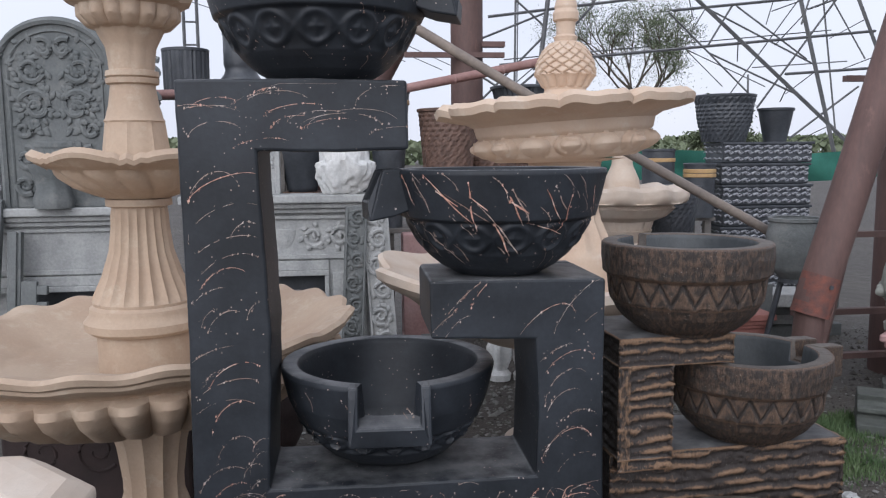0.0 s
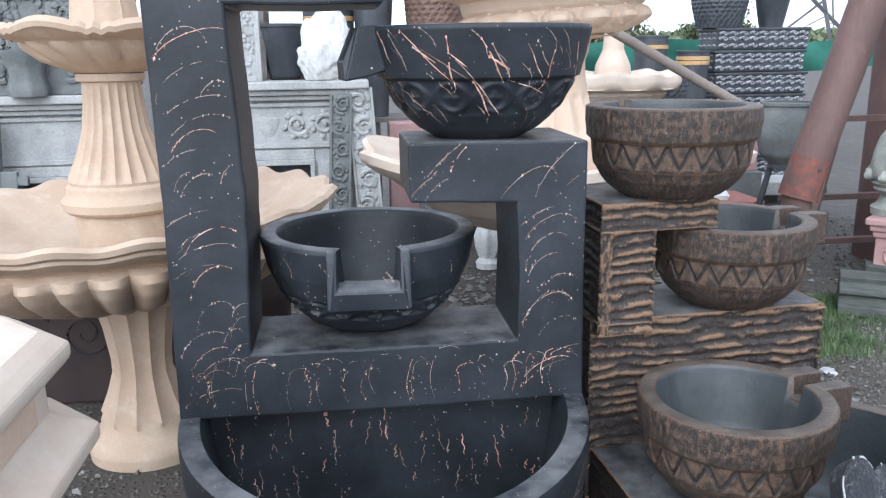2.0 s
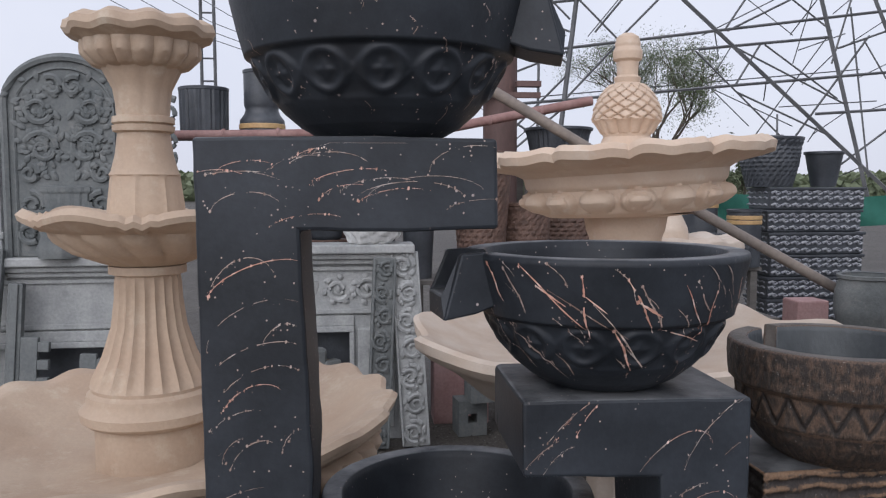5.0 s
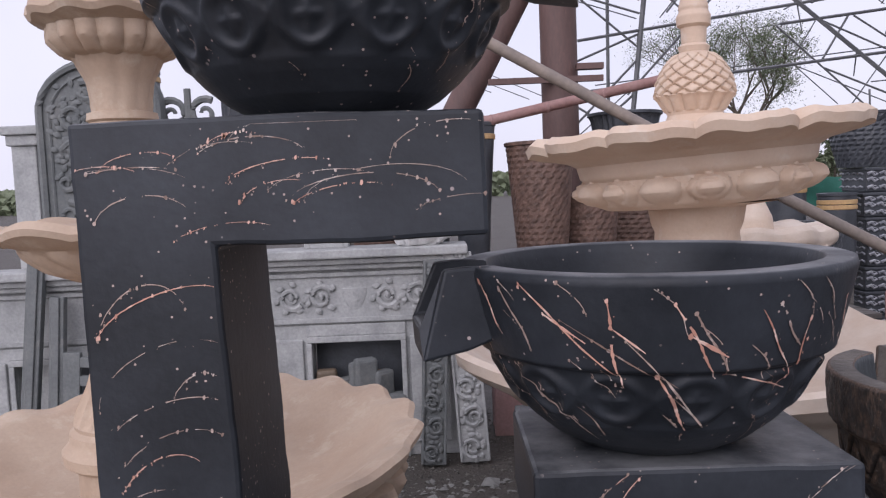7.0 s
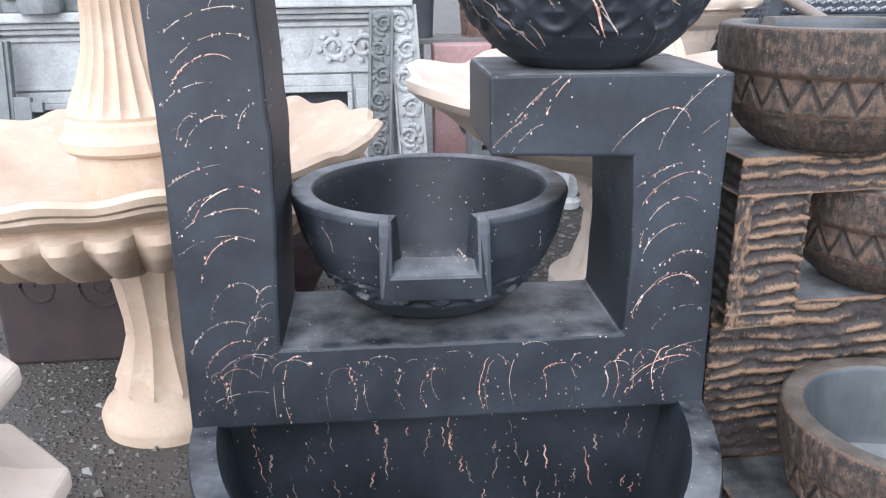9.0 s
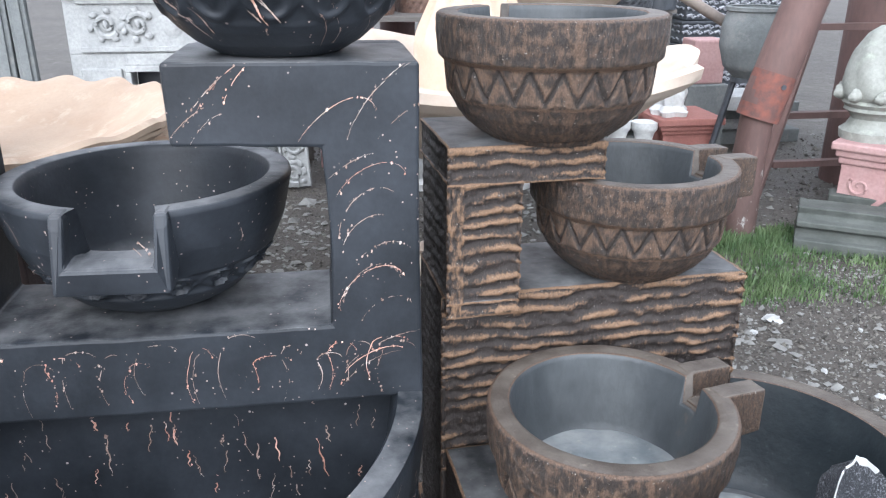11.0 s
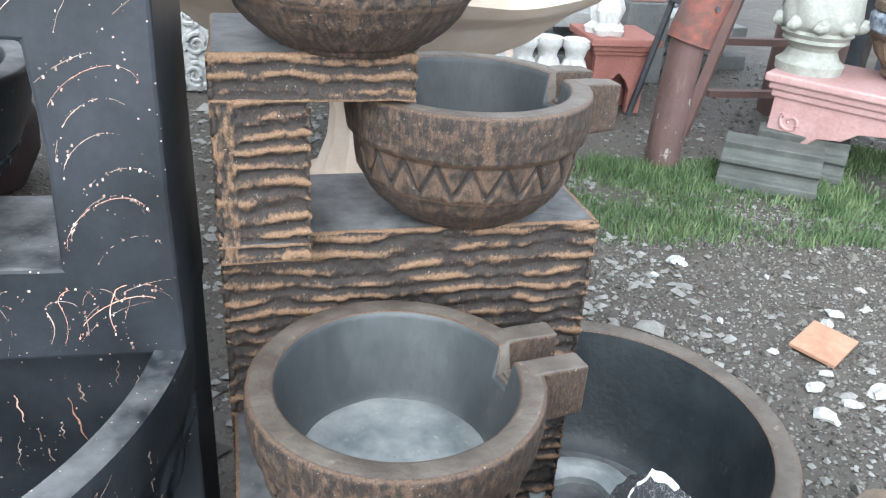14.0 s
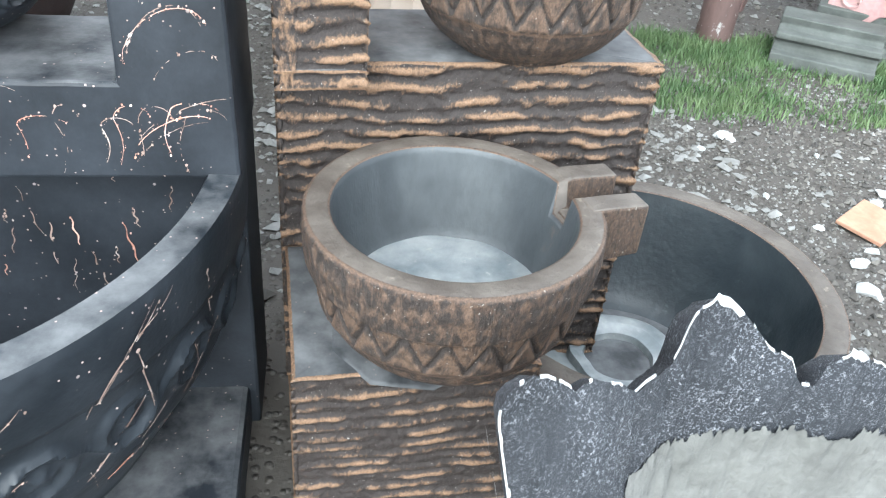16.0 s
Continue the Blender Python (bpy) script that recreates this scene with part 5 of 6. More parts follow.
carved_panel("carved_pilaster", -0.03, 5.00, 4, 3.2, 0.135, 1.12, "grey stone pilaster panel carved with leaf scrolls", M["dark_stone"], 3)
carved_panel("carved_pilaster", 0.20, 5.03, -3, -3.4, 0.165, 1.15, "pale grey stone pilaster panel carved with large scrolls", M["grey_stone"], 8)
for i, (x, w, h, lean) in enumerate(((-2.26, 0.09, 1.2, 5), (-2.1, 0.08, 1.0, 3), (-1.42, 0.10, 1.06, 0), (-1.29, 0.10, 1.10, -1), (-1.17, 0.09, 1.08, -2))):
    s = thing("stone_moulding", (x, 5.02, 0), "dark grey cast-stone moulding strip leaning upright", "moulding", "leaning moulding strips")
    tl = pose(0, 0, 0.005, -4, lean, 0)
    part("strip", boxes((-w / 2, w / 2, 0, 0.05, 0, h), (-w / 4, w / 4, -0.015, 0.0, 0, h)), M["dark_stone"], s, bevel=0.005, at=tl)
for x, n in ((-1.98, 7), (-1.66, 6)):
    s = thing("dentil_strip", (x, 4.98, 0), "toothed dark grey stone moulding leaning upright", "moulding", "leaning moulding strips", 3)
    tl = pose(0, 0, 0.005, -4, 3, 0)
    part("strip", boxes((-0.06, 0.03, 0, 0.04, 0, n * 0.1)), M["dark_stone"], s, bevel=0.004, at=tl)
    for i in range(n):
        part("tooth", boxes((0.03, 0.09, 0.0, 0.04, i * 0.1 + 0.02, i * 0.1 + 0.075)), M["dark_stone"], s, at=tl, bevel=0.004)

# arched overmantel on the shelf
arch = thing("arched_panel", (-1.79, 5.2, 1.14), "dark grey arched stone panel carved with vine and urn", "carved panel")


def arch_outline(w, h, k=24):
    pts = [(-w, 0)] + [(-w * math.cos(math.pi * i / k), h - w * 0.8 + w * 0.8 * math.sin(math.pi * i / k)) for i in range(k + 1)] + [(w, 0)]
    return pts[::-1]


part("panel", extruded(arch_outline(0.345, 1.16), 0.0, 0.08), M["dark_stone"], arch, bevel=0.008)
rim_pts = arch_outline(0.325, 1.13)
bm = bmesh.new()
tube(bm, [(x, -0.004, z) for x, z in rim_pts], 0.022, sides=6)
tube(bm, [(x * 0.84, -0.002, z * 0.95) for x, z in rim_pts], 0.009, sides=5)
part("border", bm, M["dark_stone"], arch, smooth=True)
bm = bmesh.new()
for s in (-1, 1):
    for cx, cz, r, t, st in ((0.12, 0.62, 0.10, 1.3, 0.5), (0.14, 0.84, 0.08, 1.3, 3.6), (0.06, 0.97, 0.06, 1.2, 1.0), (0.19, 0.30, 0.075, 1.6, 1.5), (0.21, 0.14, 0.06, 1.4, 4.0), (0.2, 0.48, 0.055, 1.3, 2.0)):
        tube(bm, [(s * x, y, z) for x, y, z in spiral(cx, cz, r, t, st, -0.006)], 0.02, 0.01)
carve = random.Random(12)
for _ in range(110):
    x, z = carve.uniform(0.03, 0.25), carve.uniform(0.44, 1.02)
    if math.hypot(x / 0.27, max(0, z - 0.86) / 0.2) > 1:
        continue
    a, ln = carve.uniform(0, TAU), carve.uniform(0.03, 0.07)
    for s in (-1, 1):
        lens(bm, (s * x, -0.004, z), (s * (x + ln * math.cos(a + 0.3)), -0.004, z + ln * math.sin(a + 0.3)), 0.017)
part("vine_carving", bm, M["dark_stone"], arch, "raised vine scrolls", smooth=True, kind="stuff")
part("urn_relief", revolve([(0.05, 0.02), (0.07, 0.05), (0.05, 0.08), (0.10, 0.14), (0.14, 0.26), (0.15, 0.36), (0.17, 0.375), (0.17, 0.40), (0.1, 0.41)], 36, lambda a, i, r, z: (r * (1 + 0.05 * math.cos(18 * a)), z)), M["dark_stone"], arch, "fluted urn in relief", smooth=True, at=pose(0, 0.01, 0) @ Matrix.Diagonal((1, 0.3, 1, 1)))
brk = thing("leaf_corbel", (-1.82, 5.14, 1.14), "small carved grey stone leaf corbel on the shelf", "corbel")
part("corbel", revolve([(0.10, 0.0), (0.11, 0.05), (0.085, 0.12), (0.10, 0.2), (0.12, 0.24), (0.12, 0.27)], 24, lambda a, i, r, z: (r * (1 + 0.12 * abs(math.sin(4 * a))), z)), M["dark_stone"], brk, smooth=True)
orn = thing("scroll_ornament", (-1.33, 5.3, 1.0), "dark cast scrollwork ornament standing upright", "ornament")
bm = bmesh.new()
for cz, s in ((0.25, 1), (0.42, -1), (0.62, 1), (0.8, -1), (0.98, 1)):
    for q in (-1, 1):
        tube(bm, [(q * x, y, z) for x, y, z in spiral(0.09, cz, 0.085, 1.3, s * 1.0, 0.0, s)], 0.022, 0.012)
tube(bm, [(0, 0, -0.0), (0, 0, 1.12)], 0.03, 0.02, 8)
part("scrollwork", bm, M["dark_stone"], orn, smooth=True)

# a framed panel stood on the mantel
slate = thing("relief_panel", (-0.585, 5.24, 1.2), "pale grey stone relief panel in a plain border", "carved panel")
part("panel", boxes((-0.125, 0.125, 0.0, 0.05, 0.0, 0.52)), M["grey_stone"], slate, bevel=0.006)
part("border", boxes((-0.125, -0.095, -0.015, 0.0, 0.0, 0.52), (0.095, 0.125, -0.015, 0.0, 0.0, 0.52), (-0.095, 0.095, -0.015, 0.0, 0.0, 0.03), (-0.095, 0.095, -0.015, 0.0, 0.49, 0.52)), M["grey_stone"], slate, bevel=0.004)
bm = bmesh.new()
lumps = random.Random(77)
for _ in range(70):
    x, z, a = lumps.uniform(-0.08, 0.08), lumps.uniform(0.05, 0.47), lumps.uniform(0, TAU)
    lens(bm, (x, -0.001, z), (x + 0.035 * math.cos(a), -0.001, z + 0.035 * math.sin(a)), 0.012)
part("carving", bm, M["grey_stone"], slate, "worn leaf carving", smooth=True, kind="stuff")

pil = thing("stone_pilaster", (-2.27, 5.3, 0), "pale grey square stone pilaster with a moulded cap", "pilaster")
part("shaft", boxes((-0.07, 0.07, 0.0, 0.12, 0.0, 1.84)), M["grey_stone"], pil, bevel=0.006)
part("cap", boxes((-0.11, 0.11, -0.04, 0.16, 1.90, 1.95), (-0.09, 0.09, -0.02, 0.14, 1.84, 1.90)), M["grey_stone"], pil, bevel=0.008)
part("neck_moulding", boxes((-0.085, 0.085, -0.015, 0.135, 1.24, 1.28)), M["grey_stone"], pil, bevel=0.006)

# plain plaster bust on the mantel
bust = thing("plaster_bust", (-0.05, 5.2, 1.20), "plain white plaster bust standing on a mantel", "statue")
bm = bmesh.new()
bmesh.ops.create_icosphere(bm, subdivisions=5, radius=1.0)
for v in bm.verts:
    q = v.co.copy()
    d = 1 + 0.18 * noise.noise(q * 1.7 + Vector((3, 1, 0))) + 0.10 * noise.noise(Vector((q.x * 6, q.y * 6, q.z * 2.5))) + 0.05 * noise.noise(q * 9)
    v.co = Vector((q.x * 0.185 * d * (1.1 if q.z < 0 else 0.85), q.y * 0.13 * d, max(0.0, 0.2 + q.z * 0.235 * d)))
part("bust", bm, M["plaster"], bust, smooth=True)

# ---- posts, poles and the pylon ----


def rod(name, pts, r, material, label, category, r1=None, sides=16, group=""):
    o = thing(name, (0, 0, 0), label, category, group)
    part("shaft", tube(bmesh.new(), pts, r, r1, sides), material, o, smooth=True)
    return o


post = rod("steel_post", [(0.925, 6.4, -0.05), (0.925, 6.4, 3), (0.925, 6.4, 6.2)], 0.128, M["rust"], "brown-painted round steel post", "post", sides=24)
part("bracket", boxes((0.42, 1.2, 6.24, 6.28, 2.19, 2.23), (1.02, 1.2, 6.22, 6.3, 2.27, 2.31)), M["rust"], post)
rod("steel_brace", [(-0.95, 6.55, -0.05), (0.3, 6.5, 2.2), (0.85, 6.45, 3.2)], 0.105, M["rust"], "brown round steel brace leaning to a post", "post", sides=20)
lean = rod("leaning_steel_pipe", [(2.40, 3.95, -0.02), (2.405, 3.95, 0.40), (2.425, 3.95, 0.68)], 0.078, M["rust"], "brown steel pipe, bent and rusted at the joint", "post", sides=24)
part("upper_pipe", tube(bmesh.new(), [(2.43, 3.95, 0.64), (2.60, 3.95, 1.2), (3.085, 3.98, 2.8), (3.63, 4.0, 4.6)], 0.098, None, 24), M["rust"], lean, smooth=True)
part("rust_collar", tube(bmesh.new(), [(2.418, 3.95, 0.58), (2.445, 3.95, 0.68), (2.478, 3.95, 0.79)], 0.1005, None, 24), M["rust_bare"], lean, "raw orange rust patch", smooth=True)
# solid black disc on the pipe, painting in the shade of a bolt hole
part("bolt_hole", revolve([(0.012, 0), (0.012, 0.004)], 12), M["black_pot"], lean, at=pose(2.468, 3.846, 0.74, 90, 0, 0))
part("foot_splash", tube(bmesh.new(), [(2.40, 3.95, 0.0), (2.402, 3.95, 0.34)], 0.081, 0.0795, 24), M["splashed"], lean, "cement splashed foot", smooth=True)
col = rod("steel_column", [(3.6, 4.8, -0.05), (3.6, 4.8, 2.5), (3.6, 4.8, 6.0)], 0.2, M["rust"], "thick brown steel column with welded arms", "post", sides=32)
for z, x0 in ((0.44, 2.68), (0.92, 2.95), (0.16, 2.9), (1.86, 2.95)):
    part("arm", boxes((x0, 3.6, 4.54, 4.59, z, z + 0.035)), M["rust"], col, at=pose(0, 0, 0, 0, 0, 0))
rod("steel_angle", [(2.72, 4.4, 0.0), (2.95, 4.45, 0.95), (3.1, 4.5, 1.7)], 0.035, M["rust"], "dark steel angle leaning on the column", "steel bar", sides=4)
rod("bamboo_pole", [(0.3, 4.8, 2.24), (1.2, 4.8, 1.72), (1.95, 4.8, 1.31), (2.75, 4.8, 0.88)], 0.03, M["bamboo"], "long grey bamboo pole lashed aslant", "pole", sides=10)
rp = rod("red_pole", [(-2.0, 5.775, 1.865), (-0.6, 5.775, 1.885), (0.39, 5.775, 1.915), (1.45, 5.775, 2.12)], 0.032, M["red_bamboo"], "dull red bamboo pole lashed level", "pole", sides=10)
for i in range(9):
    t = -1.7 + i * 0.35
    part("knot", revolve([(0.031, -0.012), (0.036, 0), (0.031, 0.012)], 12), M["red_bamboo"], rp, at=pose(t, 5.775, 1.865 + (0.05 * (t + 2) / 2.4 if t < 0.39 else 0.05 + 0.19 * (t - 0.39)), 0, 86, 0))

pyl = thing("lattice_pylon", (0, 0, 0), "tall grey lattice steel pylon with crossed bracing", "pylon")


def bar(a, b, w=0.07):
    part("bar", tube(bmesh.new(), [a, b], w * 0.45, None, 4), M["steel"], pyl)


PY = 14.0
# main legs and long rails of the near face
LEGS = [(5.0, 5.13, 9.9, 0.97), (7.62, 5.9, 9.05, 0.9), (8.5, 5.76, 10.0, 2.55), (3.62, 5.5, 3.0, 0.2)]
RAILS = [(2.4, 3.8, 9.4, 4.69), (5.71, 3.94, 8.07, 4.18), (2.6, 2.98, 9.6, 3.62), (7.88, 2.84, 10.0, 2.98), (1.6, 4.52, 3.5, 4.73), (4.2, 2.3, 7.3, 2.45)]
BRACES = [(6.22, 4.26, 8.2, 5.23), (6.16, 4.26, 6.8, 5.2), (5.65, 3.91, 7.24, 2.45), (6.39, 3.97, 8.46, 3.0), (6.4, 3.35, 6.82, 4.03), (6.91, 4.03, 8.28, 3.11),
          (7.36, 2.23, 8.84, 4.22), (8.0, 1.67, 9.32, 2.62), (6.8, 5.24, 8.13, 4.29), (8.47, 4.71, 8.92, 1.72), (8.15, 3.72, 8.7, 5.6), (8.73, 4.16, 9.42, 3.12),
          (6.41, 3.21, 8.18, 2.45), (7.18, 2.45, 7.17, 2.83), (8.26, 3.99, 9.26, 4.34)]
SIDE = [(4.7, 5.2, 3.86, 4.2), (3.2, 5.1, 4.3, 4.05), (5.4, 5.2, 4.25, 4.05), (2.2, 4.6, 3.42, 4.2), (2.3, 4.6, 3.37, 3.67), (2.2, 3.4, 3.42, 3.88),
        (2.9, 5.2, 2.85, 1.2), (2.3, 2.4, 3.37, 3.46), (2.7, 5.1, 3.42, 4.41), (3.3, 2.9, 2.1, 1.9), (3.2, 2.2, 2.1, 2.9), (4.3, 4.05, 3.2, 2.9)]
for group, w in ((LEGS, 0.095), (RAILS, 0.06), (BRACES, 0.042), (SIDE, 0.045)):
    for xa, za, xb, zb in group:
        bar((xa, PY, za), (xb, PY, zb), w)
# the far face of the same tower, and ties between the two
for xa, za, xb, zb in BRACES[::2] + RAILS[1:4] + SIDE[::3]:
    bar((xa + 0.5, PY + 2.2, za + 0.35), (xb + 0.5, PY + 2.2, zb + 0.35), 0.028)
for xa, za, xb, zb in LEGS:
    for f in (0.2, 0.4, 0.6, 0.8):
        bar((xa + (xb - xa) * f, PY, za + (zb - za) * f), (xa + (xb - xa) * (f + 0.12) + 0.5, PY + 2.2, za + (zb - za) * (f + 0.12) + 0.35), 0.026)

far = thing("far_pylon", (-5.6, 30, 0), "thin far steel mast carrying wires", "pylon")
for s in (-1, 1):
    part("leg", tube(bmesh.new(), [(s * 0.25, 0, 0), (s * 0.22, 0, 12)], 0.06, None, 4), M["steel"], far)
for i in range(14):
    part("rung", tube(bmesh.new(), [(-0.24, 0, 0.6 + i * 0.8), (0.24, 0, 0.6 + i * 0.8)], 0.035, None, 4), M["steel"], far)
for i in range(6):
    rod("power_line", [(-12 + i * 1.2, 30, 9.8), (-7 + i * 1.1, 26, 6.9 - 0.1 * i), (-1.5 + i * 1.0, 22, 4.6 - 0.22 * i)], 0.012, M["steel"], "thin dark overhead wire", "wire", sides=4, group="overhead wires")

# ---- pots, planters and stacks ----


def pot(name, at, rows, material, label, ribs=0, rib=0.02, group="", weave=0, extra=None):
    o = thing(name, at, label, "planter", group)
    top = rows[-1]

    def fn(a, i, r, z):
        if ribs:
            r *= 1 + rib * (abs(math.sin(ribs * a / 2)) - 0.5)
        if weave:
            r *= 1 + 0.016 * math.sin(weave * a + math.pi * (int(z / 0.035) % 2)) + 0.01 * math.sin(z / 0.035 * TAU)
        return r, z
    rr = smooth_rows(rows, 0.0175)
    full = rr + [(top[0] * 0.9, top[1]), (top[0] * 0.85, top[1] - 0.06), (0.02, top[1] - 0.08)]
    part("body", revolve(full, 72 if not weave else weave * 3, fn), material, o, smooth=not weave)
    rt, zt = top
    part("rim", revolve([(rt * 1.0, zt - 0.018), (rt * 1.035, zt - 0.014), (rt * 1.04, zt + 0.004), (rt * 0.99, zt + 0.008), (rt * 0.88, zt + 0.004)], 48, close=False), material, o, smooth=True)
    for z, r, mt in (extra or ()):
        part("band", revolve([(r, z), (r + 0.004, z + 0.004), (r + 0.004, z + 0.031), (r, z + 0.035)], 40, close=False), mt, o, "gold band", smooth=True)
    return o


def table(name, x0, x1, y0, y1, z, label):
    t = thing(name, ((x0 + x1) / 2, (y0 + y1) / 2, 0), label, "bench")
    hx, hy = (x1 - x0) / 2, (y1 - y0) / 2
    for i in range(4):
        part("board", boxes((-hx, hx, -hy + i * hy / 2 + 0.005, -hy + (i + 1) * hy / 2 - 0.005, z - 0.03, z)), M["timber"], t)
    for sx in (-1, 1):
        for sy in (-1, 1):
            part("leg", boxes((sx * (hx - 0.06) - 0.03, sx * (hx - 0.06) + 0.03, sy * (hy - 0.05) - 0.03, sy * (hy - 0.05) + 0.03, 0, z - 0.03)), M["timber"], t)
    return t


table("timber_rack", -2.4, -0.45, 5.8, 6.3, 1.90, "high rough timber rack behind the fireplaces")
pot("black_log_planter", (-1.165, 6.0, 1.90), [(0.155, 0), (0.16, 0.3)], M["black_pot"], "black cylinder planter with bark-like ribs", 30, 0.06)
pot("banded_planter", (-1.83, 6.0, 1.90), [(0.10, 0), (0.11, 0.43)], M["black_pot"], "black cylinder planter with a gold band", extra=((0.36, 0.11, M["gold"]),))
pot("banded_planter", (-0.78, 6.0, 1.90), [(0.15, 0), (0.15, 0.09), (0.12, 0.13), (0.11, 0.16), (0.12, 0.2), (0.12, 0.42)], M["black_pot"], "black stepped planter with a gold foot band", extra=((0.03, 0.151, M["gold"]),))
table("timber_shelf", -0.7, 0.15, 5.7, 6.1, 1.0, "rough timber shelf behind the fireplaces")
pot("black_bowl_planter", (-0.36, 5.9, 1.18), [(0.09, 0), (0.11, 0.02), (0.14, 0.2), (0.17, 0.38)], M["black_pot"], "tall black tapered planter")
pot("wicker_planter", (-0.36, 5.9, 1.0), [(0.13, 0), (0.15, 0.17), (0.15, 0.18)], M["wicker"], "low brown woven wicker planter", weave=20)
pot("banded_planter", (-0.04, 5.92, 1.0), [(0.13, 0), (0.17, 0.3), (0.18, 0.68)], M["black_pot"], "black round planter with a gold band", extra=((0.58, 0.178, M["gold"]),))
table("timber_bench", 0.2, 1.5, 5.65, 6.15, 0.92, "low rough timber bench among the pots")
pot("wicker_planter", (0.71, 5.9, 0.92), [(0.15, 0), (0.18, 0.4), (0.215, 0.83), (0.22, 0.85)], M["wicker"], "tall brown woven wicker planter", weave=22)
pot("banded_planter", (0.27, 5.85, 0.92), [(0.09, 0), (0.11, 0.4), (0.155, 0.98)], M["black_pot"], "black cylinder planter with a gold band", extra=((0.88, 0.152, M["gold"]),))
pot("slatted_basket", (1.42, 6.6, 1.75), [(0.2, 0), (0.24, 0.2), (0.26, 0.24)], M["black_pot"], "round black slatted basket on a stand", 40, 0.08)
table("timber_stand", 1.1, 1.9, 6.4, 6.9, 1.75, "tall rough timber stand")

stack_x, stack_y = 3.75, 7.1
for i in range(8):
    z = i * 0.192
    tr = thing("ornate_trough", (stack_x + rnd.uniform(-0.02, 0.02), stack_y, z), "black trough planter with silver-brushed carved rows, stacked", "planter", "stacked troughs", rnd.uniform(-1.5, 1.5))
    part("body", boxes((-0.42, 0.42, -0.2, 0.2, 0.0, 0.188)), M["black_pot"], tr, bevel=0.012)
    part("lip", boxes((-0.435, 0.435, -0.215, 0.215, 0.165, 0.189)), M["black_pot"], tr, bevel=0.006)
    bm = bmesh.new()
    for row in (0.035, 0.095, 0.14):
        for k in range(9):
            cx = -0.37 + k * 0.0925
            tube(bm, [(cx - 0.04, -0.203, row), (cx - 0.012, -0.207, row + 0.014), (cx + 0.012, -0.207, row - 0.012), (cx + 0.04, -0.203, row)], 0.013, 0.008, 5)
            tube(bm, [(cx - 0.01, -0.204, row + 0.02), (cx + 0.03, -0.206, row + 0.008)], 0.005, 0.003, 5)
        for k in range(4):
            cy = -0.16 + k * 0.1
            tube(bm, [(-0.423, cy, row), (-0.425, cy + 0.04, row + 0.012), (-0.423, cy + 0.08, row)], 0.008, 0.005, 5)
    part("carved_relief", bm, M["silver_relief"], tr, "silver-brushed carving", smooth=True)
pot("woven_planter", (3.42, 7.1, 1.536), [(0.19, 0), (0.24, 0.2), (0.258, 0.36), (0.27, 0.38), (0.268, 0.42)], M["black_pot"], "dark grey basket-weave planter on the trough stack", weave=26)
pot("ribbed_planter", (3.92, 7.1, 1.536), [(0.10, 0), (0.13, 0.15), (0.155, 0.29), (0.16, 0.3)], M["black_pot"], "small black rippled planter on the trough stack", 0)
table("timber_table", 2.35, 3.25, 6.85, 7.3, 0.86, "rough timber table among the pots")
pot("banded_planter", (2.76, 7.0, 0.86), [(0.14, 0), (0.145, 0.61)], M["black_pot"], "black cylinder planter with a gold band", extra=((0.5, 0.146, M["gold"]),))
pot("banded_planter", (3.13, 6.95, 0.86), [(0.135, 0), (0.14, 0.48)], M["black_pot"], "black cylinder planter with a gold band", extra=((0.36, 0.141, M["gold"]), (0.4, 0.141, M["gold"])))
table("timber_crate", 2.15, 2.85, 5.8, 6.3, 0.6, "low rough timber crate")
pot("woven_planter", (2.5, 6.05, 0.6), [(0.13, 0), (0.18, 0.3), (0.21, 0.55), (0.215, 0.58)], M["black_pot"], "black basket-weave planter on a crate", weave=24)
pot("wicker_planter", (1.55, 6.9, 0.0), [(0.2, 0), (0.24, 0.7), (0.27, 1.5), (0.28, 1.52)], M["wicker"], "large brown woven wicker planter", weave=24)
pot("wicker_planter", (1.05, 6.1, 0.92), [(0.16, 0), (0.19, 0.4), (0.2, 0.5)], M["wicker"], "brown woven wicker planter", weave=22)
st = thing("tripod_stand", (2.7, 4.6, 0), "black metal pot stand with splayed legs", "stand")
for k in range(3):
    a = k * TAU / 3 + 0.4
    part("leg", tube(bmesh.new(), [(0.2 * math.cos(a), 0.2 * math.sin(a), 0), (0.07 * math.cos(a), 0.07 * math.sin(a), 0.66)], 0.018, None, 6), M["black_pot"], st)
part("top_ring", revolve([(0.05, 0.64), (0.09, 0.645), (0.09, 0.67), (0.05, 0.672)], 24), M["black_pot"], st)
pot("round_black_pot", (2.7, 4.6, 0.668), [(0.08, 0), (0.14, 0.06), (0.172, 0.17), (0.17, 0.27), (0.15, 0.35), (0.155, 0.37)], M["dark_stone"], "round black clay pot on a stand")

# ---- pink table with a stone finial and urns ----
pt = thing("pink_bench", (2.84, 3.93, 0), "pink cast-stone bench with a stepped edge and carved legs", "bench", rz=-49)
part("top", boxes((-0.02, 1.5, -0.02, 0.5, 0.42, 0.46)), M["pink"], pt, bevel=0.01)
part("moulding", boxes((0.0, 1.48, 0.0, 0.48, 0.385, 0.42), (0.015, 1.465, 0.015, 0.465, 0.35, 0.385)), M["pink"], pt, bevel=0.01)
apron = [(0.03, 0.35), (0.03, 0.0), (0.16, 0.0), (0.18, 0.12), (0.26, 0.2), (0.36, 0.215), (0.42, 0.26), (0.55, 0.28), (0.9, 0.28), (1.05, 0.26), (1.12, 0.215), (1.2, 0.2), (1.28, 0.12), (1.3, 0.0), (1.44, 0.0), (1.44, 0.35)]
